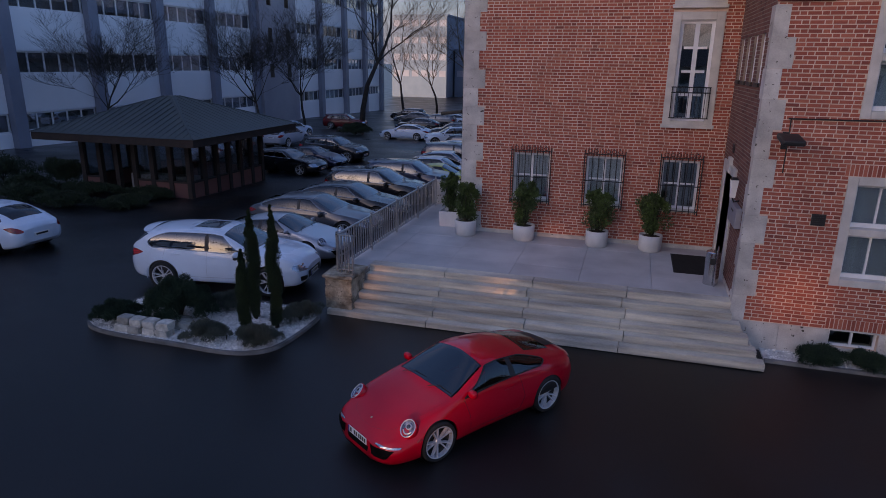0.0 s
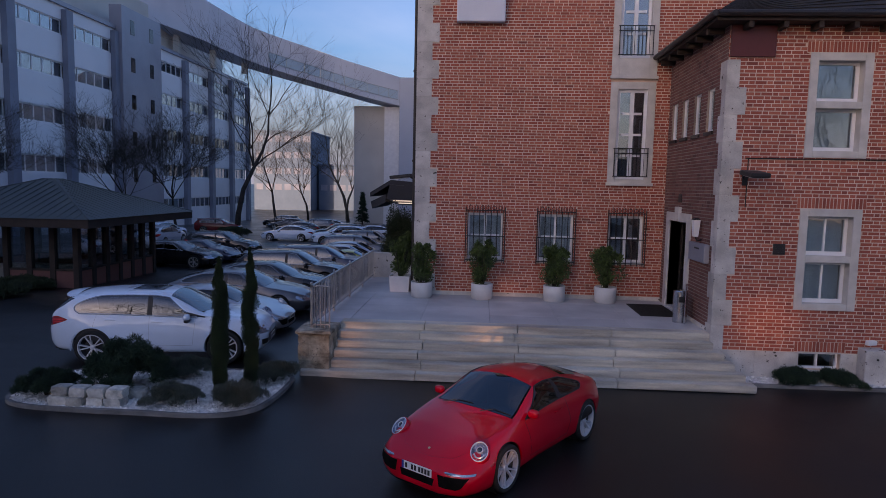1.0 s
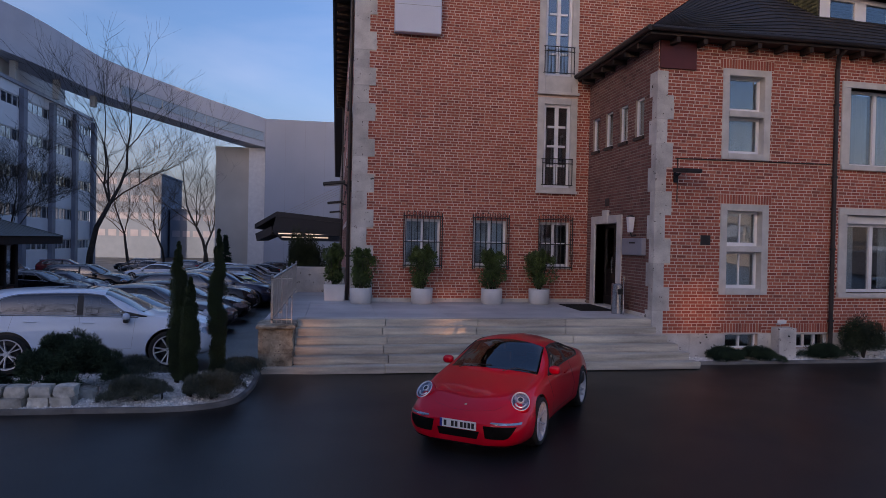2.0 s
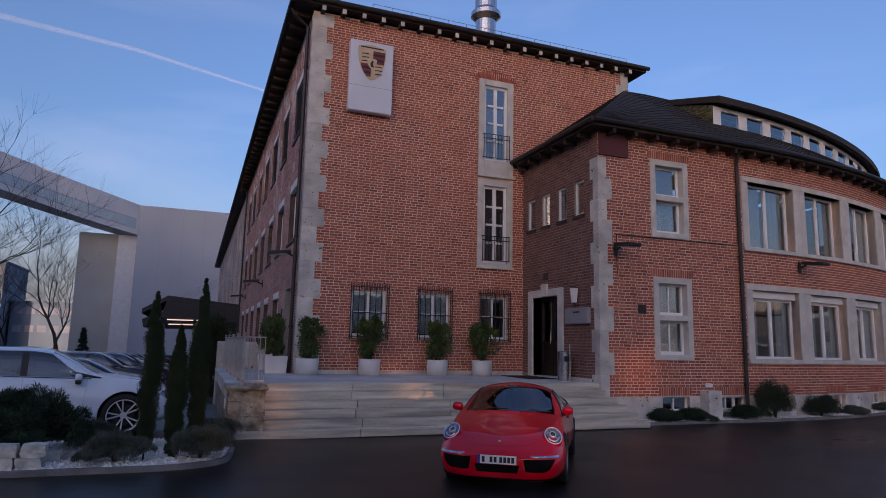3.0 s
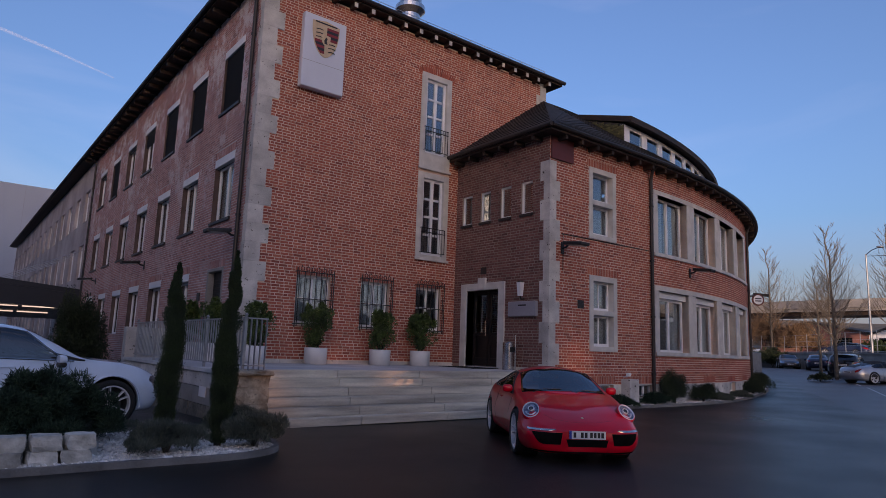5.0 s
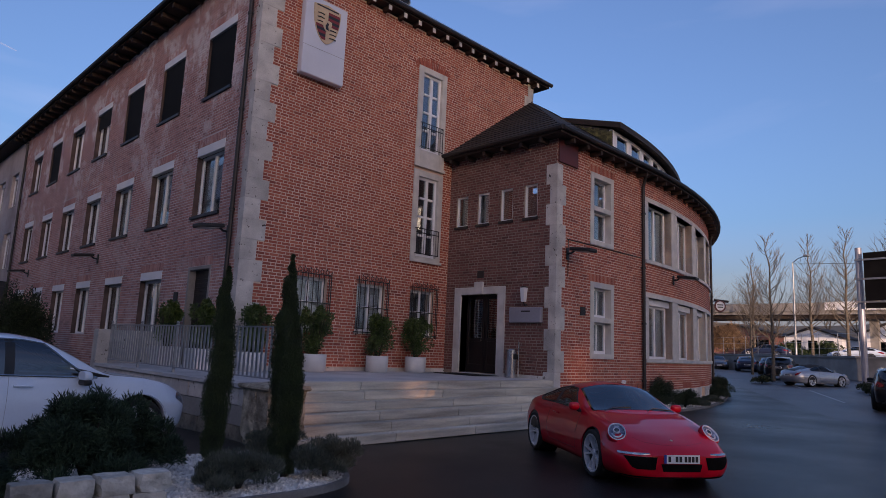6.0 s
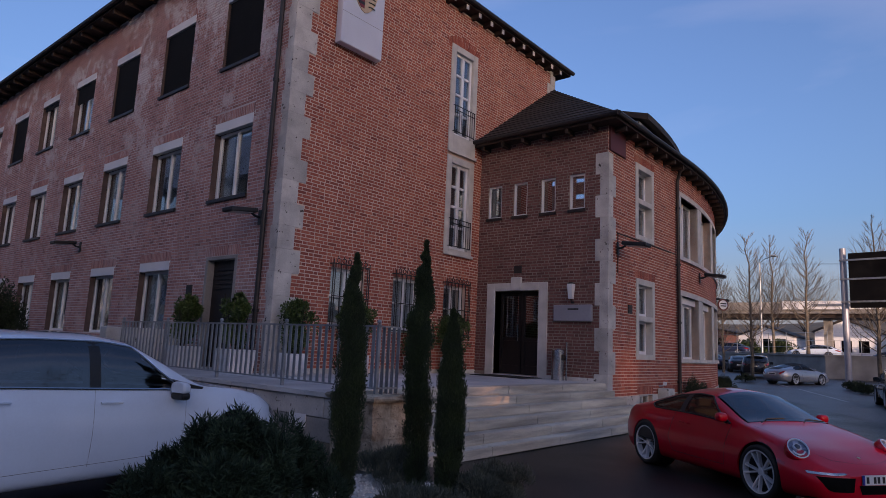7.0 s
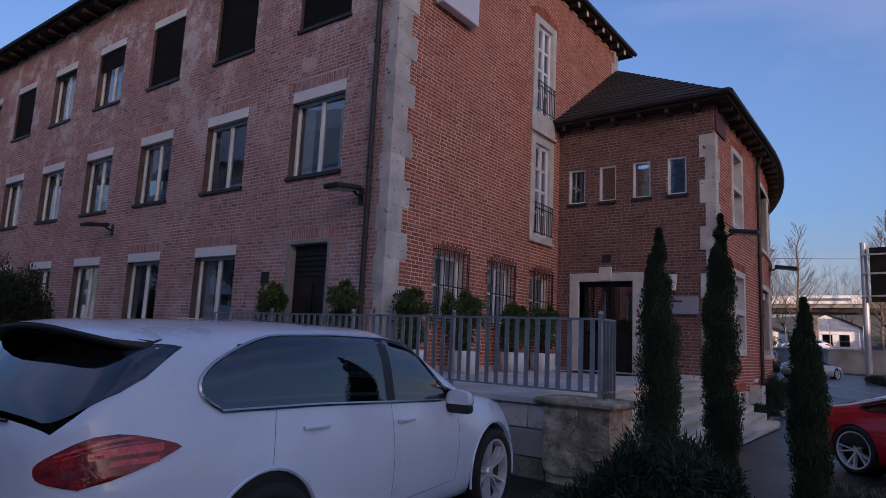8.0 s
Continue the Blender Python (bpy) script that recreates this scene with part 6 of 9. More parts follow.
class Shell:
    """A car's skin: seven guiding lines along it, joined by smooth ribs."""
    SUB = 6

    def __init__(self, spec):
        self.x = np.linspace(spec["tail"], spec["nose"], 90)
        x = self.x
        zb = smooth_table(x, spec["under"])
        w = smooth_table(x, spec["width"])
        zm = smooth_table(x, spec["mid"])
        zl, wl = smooth_table(x, spec["belt"]), smooth_table(x, spec["belt_w"])
        zr, wr = smooth_table(x, spec["rail"], 1), smooth_table(x, spec["rail_w"], 1)
        zc = smooth_table(x, spec["top"], 1)
        lines = [(np.zeros_like(x), zb), (w - 0.16, zb), (w - 0.03, zb + 0.10), (w, zm), (wl, zl), (wr, zr), (np.zeros_like(x), zc)]
        P = np.array([[c[0], c[1]] for c in lines]).transpose(2, 0, 1)      # station, line, (y, z)
        ext = np.concatenate([P[:, 1:2] * [-1, 1], P, P[:, 5:6] * [-1, 1]], 1)
        rib = []
        n = P.shape[1]
        for j in range(n - 1):
            a, b, c, d = ext[:, j], ext[:, j + 1], ext[:, j + 2], ext[:, j + 3]
            ten = 0.30 if j in (0, 1) else 0.42
            for s in range(self.SUB):
                t = s / self.SUB
                m1, m2 = ten * (c - a), ten * (d - b)
                rib.append((2 * t ** 3 - 3 * t ** 2 + 1) * b + (t ** 3 - 2 * t ** 2 + t) * m1 + (-2 * t ** 3 + 3 * t ** 2) * c + (t ** 3 - t ** 2) * m2)
        rib.append(P[:, -1])
        self.rib = np.array(rib).transpose(1, 0, 2)      # station, s, (y, z)
        self.rib[:, :, 0] = np.maximum(self.rib[:, :, 0], 0)

    def at(self, x, s, side=1, out=0.0):
        """The skin at x and line s (0 to 6), lifted by out."""
        def raw(xx, ss):
            fi = np.clip((xx - self.x[0]) / (self.x[-1] - self.x[0]) * (len(self.x) - 1), 0, len(self.x) - 1.001)
            fj = np.clip(ss * self.SUB, 0, self.rib.shape[1] - 1.001)
            i, j = int(fi), int(fj)
            a, b = fi - i, fj - j
            q = self.rib[i, j] * (1 - a) * (1 - b) + self.rib[i + 1, j] * a * (1 - b) + self.rib[i, j + 1] * (1 - a) * b + self.rib[i + 1, j + 1] * a * b
            return Vector((xx, q[0], q[1]))
        p = raw(x, s)
        if out:
            e = 0.02
            tx = raw(x + e, s) - raw(x - e, s)
            ts = raw(x, min(6, s + 0.05)) - raw(x, max(0, s - 0.05))
            n = tx.cross(ts)
            n = n.normalized() if n.length > 1e-9 else Vector((0, 0, 1))
            if n.z < -0.2 and s > 4 or (n.y < 0 and s <= 4):
                n = -n
            p = p + n * out
        return Vector((p.x, p.y * side, p.z))

    def body(self, wheels, glazed_at, name="body"):
        g = Geo()
        n = self.rib.shape[1]
        rows = []
        for i in range(len(self.x)):
            half = [(self.x[i], q[0], q[1]) for q in self.rib[i]]
            rows.append(half[:-1] + [(self.x[i], 0.0, self.rib[i][-1][1])] + [(a, -b, c) for a, b, c in reversed(half[1:-1])])
        m = len(rows[0])
        g.add([p for r in rows for p in r], [(i * m + j, (i + 1) * m + j, (i + 1) * m + (j + 1) % m, i * m + (j + 1) % m) for i in range(len(rows) - 1) for j in range(m)]
              + [tuple(range(m)), tuple(range((len(rows) - 1) * m + m - 1, (len(rows) - 1) * m - 1, -1))])
        ob = new("shell", mesh_of("shell", g, M_BLACK))
        ob.data.materials.append(M_GLASS)
        k = 0
        for i in range(len(rows) - 1):
            for j in range(m):
                jj = j if j < n - 1 else m - 1 - j
                xa, sa = (self.x[i] + self.x[i + 1]) / 2, (jj + 0.5) / self.SUB
                if glazed_at(xa, sa):
                    ob.data.polygons[k].material_index = 1
                k += 1
        tidy(ob)
        cut = Geo()
        for wx, wz, wr in wheels:
            for sd in (1, -1):
                cut.lathe([(0.0, 0.0), (wr, 0.0), (wr, 0.62), (0.0, 0.62)], 40, Matrix.Translation((wx, sd * 0.52, wz)) @ Matrix.Rotation(radians(-90 * sd), 4, "X"))
        co = new("cutter", mesh_of("cutter", cut))
        bm = bmesh.new()
        bm.from_mesh(co.data)
        bmesh.ops.remove_doubles(bm, verts=bm.verts, dist=1e-5)
        bmesh.ops.recalc_face_normals(bm, faces=bm.faces)
        bm.to_mesh(co.data)
        bm.free()
        md = ob.modifiers.new("cut", "BOOLEAN")
        md.operation, md.object, md.solver = "DIFFERENCE", co, "EXACT"
        bpy.context.view_layer.update()
        dg = bpy.context.evaluated_depsgraph_get()
        me = bpy.data.meshes.new_from_object(ob.evaluated_get(dg))
        bpy.data.objects.remove(ob)
        bpy.data.objects.remove(co)
        me.name = name
        bm = bmesh.new()
        bm.from_mesh(me)
        bmesh.ops.delete(bm, geom=[f for f in bm.faces if f.material_index == 1], context="FACES")
        for f in bm.faces:
            f.material_index = 0
        bm.to_mesh(me)
        bm.free()
        me.materials.clear()
        me.shade_smooth()
        me.set_sharp_from_angle(angle=radians(38))
        return me

    def front(self, y, z, out=0.006, rear=False):
        """The skin seen from the front or the rear, at a distance y from the middle and a height z."""
        order = range(len(self.x) - 1, -1, -1) if not rear else range(len(self.x))
        last = None
        for i in order:
            r = self.rib[i]
            w = 0.0
            for (ya, za), (yb, zb_) in zip(r, r[1:]):
                if min(za, zb_) <= z <= max(za, zb_) and abs(zb_ - za) > 1e-6:
                    w = max(w, ya + (yb - ya) * (z - za) / (zb_ - za))
            if w >= abs(y):
                x = self.x[i]
                if last is not None and w > last[1]:
                    x = self.x[i] + (last[0] - self.x[i]) * (w - abs(y)) / (w - last[1])
                break
            last = (self.x[i], w)
        else:
            x = self.x[i]
        sg = -1 if rear else 1
        return Vector((x + sg * out, y * (1 + out * 0.3), z))

    def face(self, y0, y1, z0, z1, out=0.006, ny=10, nz=5, rear=False):
        """A piece of skin laid out on the car's face; y0, y1 by height (0 to 1)."""
        rows = [[self.front(y0(j / nz) + (y1(j / nz) - y0(j / nz)) * i / ny, z0 + (z1 - z0) * j / nz, out, rear) for j in range(nz + 1)] for i in range(ny + 1)]
        return Geo().grid(rows)

    def patch(self, xa, xb, s0, s1, out, nx=14, ns=8, side=1, both=False, ring=False):
        """A piece of skin between two lines; xa and xb give its ends by how far up it is (0 to 1). both: right across the car."""
        rows = []
        for i in range(nx + 1):
            r = []
            for j in range(ns + 1):
                f = j / ns
                s = s0 + (s1 - s0) * f
                x = xa(f) + (xb(f) - xa(f)) * i / nx
                r.append(self.at(x, s, side, out))
            if both:
                r = r[:-1] + [Vector((r[-1].x, 0, r[-1].z))] + [Vector((p.x, -p.y, p.z)) for p in reversed(r[:-1])]
            rows.append(r)
        a, b, c = rows[0][0], rows[1][0], rows[0][1]
        mid = rows[nx // 2][len(rows[0]) // 2]
        k, j = nx // 2, max(1, len(rows[0]) // 4)
        n = (rows[k][j + 1] - rows[k][j]).cross(rows[k + 1][j] - rows[k][j])
        if n.dot(rows[k][j] - Vector((rows[k][j].x * 0.8, 0, 0.45))) < 0:
            rows.reverse()
        if ring:
            g = Geo()
            last = len(rows[0]) - 2
            for i in range(nx):
                for j in range(last + 1):
                    if i in (0, nx - 1) or j == 0 or j == last:
                        g.add([rows[i][j], rows[i][j + 1], rows[i + 1][j + 1], rows[i + 1][j]], [(0, 1, 2, 3)])
            return g
        return Geo().grid(rows)


def const(v):
    return lambda f: v


def lin(a, b):
    return lambda f: a + (b - a) * f


def wheel(parent, m, r, width, rim_r, spokes=5, twin=True, rim_mat=None):
    """Tyre and rim, the outer face towards +y of its own frame."""
    w = part("wheel", Geo().lathe([(0.0, -width * 0.2), (rim_r * 0.95, -width * 0.2), (rim_r * 0.98, width * 0.25), (rim_r * 0.7, -width * 0.18)], 32, Matrix.Rotation(radians(-90), 4, "X")), M_BLACK, parent)
    w.matrix_basis = m
    h = width / 2
    part("tyre", Geo().lathe([(rim_r * 0.97, -h * 0.8), (rim_r + 0.02, -h * 0.95), (r - 0.03, -h), (r - 0.006, -h * 0.8), (r, -h * 0.3), (r, h * 0.3), (r - 0.006, h * 0.8), (r - 0.03, h), (rim_r + 0.02, h * 0.97), (rim_r * 0.97, h * 0.82)], 40, Matrix.Rotation(radians(-90), 4, "X")), M_RUBBER, w, "black rubber tyre", smooth=True)
    g = Geo().lathe([(rim_r * 0.99, h * 0.4), (rim_r * 1.0, h * 0.9), (rim_r * 0.93, h * 0.88), (rim_r * 0.91, h * 0.3)], 40, Matrix.Rotation(radians(-90), 4, "X"))
    g.lathe([(0.0, h * 0.62), (rim_r * 0.16, h * 0.62), (rim_r * 0.2, h * 0.5), (rim_r * 0.2, h * 0.1)], 20, Matrix.Rotation(radians(-90), 4, "X"))
    for k in range(spokes):
        for off in ((-0.13, 0.13) if twin else (0.0,)):
            a = 2 * math.pi * k / spokes + off * 0.55
            b = 2 * math.pi * k / spokes + off * 1.6
            p0, p1 = Vector((rim_r * 0.15 * math.cos(a), 0, rim_r * 0.15 * math.sin(a))), Vector((rim_r * 0.96 * math.cos(b), 0, rim_r * 0.96 * math.sin(b)))
            d = (p1 - p0).normalized()
            s = Vector((-d.z, 0, d.x)) * (0.013 if twin else 0.03)
            y0, y1, y2 = h * 0.25, h * 0.58, h * 0.80
            g.add([p0 - s + Vector((0, y0, 0)), p0 + s + Vector((0, y0, 0)), p1 + s * 1.2 + Vector((0, y0 + 0.02, 0)), p1 - s * 1.2 + Vector((0, y0 + 0.02, 0)),
                   p0 - s * 0.7 + Vector((0, y1, 0)), p0 + s * 0.7 + Vector((0, y1, 0)), p1 + s * 0.8 + Vector((0, y2, 0)), p1 - s * 0.8 + Vector((0, y2, 0))],
                  [(4, 5, 6, 7), (0, 1, 5, 4), (1, 2, 6, 5), (2, 3, 7, 6), (3, 0, 4, 7)])
    part("rim", g, rim_mat or M_RIM, w, "silver spoked alloy rim")
    part("brake_disc", Geo().lathe([(0.0, -0.01), (rim_r * 0.66, -0.01), (rim_r * 0.66, 0.01), (0.0, 0.01)], 28, Matrix.Translation((0, -0.02, 0)) @ Matrix.Rotation(radians(-90), 4, "X")), M_IRON, w)
    return w


COUPE = dict(nose=2.16, tail=-2.16, wheels=((1.225, 0.335, 0.335, 0.255), (-1.225, 0.335, 0.335, 0.30)), arch=0.37, track=(0.715, 0.715),
    under=[(-2.16, 0.38), (-2.10, 0.26), (-1.8, 0.17), (0, 0.15), (1.8, 0.14), (2.05, 0.145), (2.16, 0.165)],
    width=[(-2.16, 0.52), (-2.11, 0.64), (-2.02, 0.74), (-1.85, 0.83), (-1.6, 0.895), (-1.2, 0.925), (-0.6, 0.895), (0.2, 0.865), (0.9, 0.875), (1.3, 0.895), (1.65, 0.88), (1.9, 0.83), (2.05, 0.76), (2.12, 0.67), (2.16, 0.50)],
    mid=[(-2.16, 0.54), (-1.9, 0.58), (-1.2, 0.56), (0, 0.50), (1.2, 0.52), (1.8, 0.44), (2.16, 0.36)],
    belt=[(-2.16, 0.64), (-2.11, 0.77), (-1.9, 0.85), (-1.4, 0.895), (-1.0, 0.89), (-0.3, 0.88), (0.5, 0.855), (0.9, 0.82), (1.2, 0.765), (1.5, 0.695), (1.75, 0.61), (1.95, 0.54), (2.08, 0.49), (2.16, 0.44)],
    belt_w=[(-2.16, 0.44), (-2.09, 0.57), (-1.9, 0.70), (-1.6, 0.775), (-1.3, 0.815), (-1.0, 0.81), (-0.3, 0.79), (0.5, 0.79), (0.9, 0.80), (1.2, 0.81), (1.5, 0.80), (1.75, 0.77), (1.95, 0.71), (2.08, 0.62), (2.16, 0.44)],
    rail=[(-2.16, 0.66), (-2.11, 0.81), (-1.9, 0.905), (-1.5, 0.985), (-1.1, 1.07), (-0.7, 1.15), (-0.2, 1.205), (0.1, 1.19), (0.4, 1.07), (0.7, 0.94), (0.88, 0.885), (1.2, 0.83), (1.5, 0.765), (1.72, 0.685), (1.9, 0.59), (2.05, 0.52), (2.16, 0.455)],
    rail_w=[(-2.16, 0.30), (-2.09, 0.41), (-1.9, 0.48), (-1.5, 0.53), (-1.1, 0.545), (-0.7, 0.555), (-0.2, 0.565), (0.1, 0.575), (0.4, 0.62), (0.7, 0.67), (0.88, 0.69), (1.2, 0.665), (1.5, 0.645), (1.72, 0.63), (1.9, 0.58), (2.05, 0.48), (2.16, 0.28)],
    top=[(-2.16, 0.67), (-2.11, 0.83), (-1.9, 0.935), (-1.5, 1.06), (-1.1, 1.18), (-0.7, 1.26), (-0.25, 1.30), (0.0, 1.285), (0.15, 1.255), (0.5, 1.09), (0.8, 0.95), (0.95, 0.885), (1.2, 0.83), (1.5, 0.752), (1.75, 0.675), (1.95, 0.595), (2.08, 0.525), (2.16, 0.455)],
    screen=(0.86, 0.14), back=(-0.95, -1.62), glass=(0.66, 0.08, -1.20, -0.90), glass_split=-0.42, rim=0.268)

SUV = dict(nose=2.36, tail=-2.48, wheels=((1.45, 0.39, 0.39, 0.275), (-1.445, 0.39, 0.39, 0.275)), arch=0.44, track=(0.80, 0.81),
    under=[(-2.48, 0.48), (-2.3, 0.33), (-1.8, 0.26), (0, 0.25), (1.8, 0.24), (2.2, 0.27), (2.36, 0.40)],
    width=[(-2.48, 0.62), (-2.42, 0.78), (-2.2, 0.90), (-1.5, 0.965), (-0.6, 0.95), (0.6, 0.94), (1.4, 0.965), (1.8, 0.94), (2.1, 0.86), (2.28, 0.74), (2.36, 0.56)],
    mid=[(-2.48, 0.78), (-1.5, 0.78), (0, 0.72), (1.4, 0.74), (2.0, 0.68), (2.36, 0.62)],
    belt=[(-2.48, 0.98), (-2.3, 1.10), (-1.8, 1.15), (-1.0, 1.14), (0, 1.10), (0.7, 1.075), (1.1, 1.055), (1.6, 1.02), (1.95, 0.94), (2.2, 0.82), (2.36, 0.70)],
    belt_w=[(-2.48, 0.56), (-2.35, 0.76), (-2.0, 0.86), (-1.0, 0.885), (0, 0.88), (1.0, 0.87), (1.5, 0.85), (1.95, 0.80), (2.2, 0.70), (2.36, 0.48)],
    rail=[(-2.48, 0.99), (-2.44, 1.08), (-2.3, 1.22), (-2.15, 1.355), (-2.0, 1.455), (-1.85, 1.495), (-1.4, 1.54), (-0.7, 1.565), (-0.1, 1.56), (0.25, 1.505), (0.6, 1.33), (0.95, 1.135), (1.1, 1.095), (1.5, 1.06), (1.9, 0.99), (2.2, 0.87), (2.36, 0.72)],
    rail_w=[(-2.48, 0.50), (-2.40, 0.63), (-2.2, 0.66), (-1.9, 0.68), (-1.4, 0.70), (-0.7, 0.71), (0, 0.70), (0.3, 0.71), (0.6, 0.745), (0.95, 0.79), (1.1, 0.78), (1.5, 0.66), (1.9, 0.58), (2.2, 0.50), (2.36, 0.30)],
    top=[(-2.48, 1.01), (-2.44, 1.12), (-2.3, 1.27), (-2.15, 1.42), (-2.0, 1.53), (-1.85, 1.575), (-1.6, 1.60), (-0.8, 1.63), (-0.1, 1.625), (0.2, 1.585), (0.6, 1.39), (0.95, 1.17), (1.15, 1.115), (1.5, 1.09), (1.9, 1.03), (2.15, 0.95), (2.28, 0.84), (2.36, 0.74)],
    screen=(1.02, 0.22), back=(-2.18, -2.43), glass=(0.86, 0.20, -1.85, -1.47), glass_split=-0.20, rim=0.30)

SEDAN = dict(nose=2.45, tail=-2.50, wheels=((1.46, 0.35, 0.35, 0.26), (-1.46, 0.35, 0.35, 0.29)), arch=0.39, track=(0.78, 0.77),
    under=[(-2.50, 0.42), (-2.35, 0.28), (-1.9, 0.19), (0, 0.17), (1.9, 0.17), (2.3, 0.19), (2.45, 0.30)],
    width=[(-2.50, 0.60), (-2.44, 0.74), (-2.2, 0.86), (-1.5, 0.955), (-0.6, 0.94), (0.6, 0.925), (1.4, 0.945), (1.9, 0.90), (2.2, 0.82), (2.38, 0.68), (2.45, 0.50)],
    mid=[(-2.50, 0.66), (-1.5, 0.64), (0, 0.58), (1.4, 0.60), (2.1, 0.54), (2.45, 0.48)],
    belt=[(-2.50, 0.80), (-2.3, 0.92), (-1.8, 0.99), (-1.0, 0.985), (0, 0.95), (0.8, 0.915), (1.4, 0.87), (1.9, 0.78), (2.2, 0.67), (2.45, 0.56)],
    belt_w=[(-2.50, 0.52), (-2.35, 0.70), (-1.9, 0.82), (-1.0, 0.86), (0, 0.855), (0.9, 0.85), (1.4, 0.83), (1.9, 0.77), (2.2, 0.68), (2.45, 0.44)],
    rail=[(-2.50, 0.82), (-2.4, 0.93), (-2.1, 1.04), (-1.7, 1.19), (-1.2, 1.30), (-0.6, 1.355), (-0.1, 1.355), (0.2, 1.31), (0.6, 1.14), (0.95, 0.97), (1.15, 0.93), (1.5, 0.88), (1.9, 0.81), (2.2, 0.71), (2.45, 0.57)],
    rail_w=[(-2.50, 0.40), (-2.4, 0.50), (-2.1, 0.55), (-1.7, 0.585), (-1.2, 0.62), (-0.6, 0.64), (0, 0.64), (0.3, 0.66), (0.6, 0.70), (0.95, 0.75), (1.15, 0.72), (1.5, 0.62), (1.9, 0.55), (2.2, 0.48), (2.45, 0.28)],
    top=[(-2.50, 0.83), (-2.42, 0.96), (-2.1, 1.07), (-1.7, 1.25), (-1.2, 1.37), (-0.6, 1.42), (-0.1, 1.415), (0.15, 1.38), (0.6, 1.19), (0.95, 1.01), (1.15, 0.96), (1.5, 0.915), (1.9, 0.85), (2.2, 0.76), (2.38, 0.66), (2.45, 0.58)],
    screen=(1.02, 0.16), back=(-1.20, -2.0), glass=(0.82, 0.12, -1.82, -1.40), glass_split=-0.30, rim=0.28)


def strip(g, shell, pts, side, wd=0.0035, out=0.0025):
    """A thin joint drawn along the skin through (x, s) points."""
    P = []
    for (x0, s0), (x1, s1) in zip(pts, pts[1:]):
        k = max(2, int(10 * (abs(x1 - x0) + 0.3 * abs(s1 - s0))))
        P += [(x0 + (x1 - x0) * i / k, s0 + (s1 - s0) * i / k) for i in range(k)]
    P.append(pts[-1])
    g.tube([shell.at(x, s, side, out * 0.2) for x, s in P], wd, 4, False)


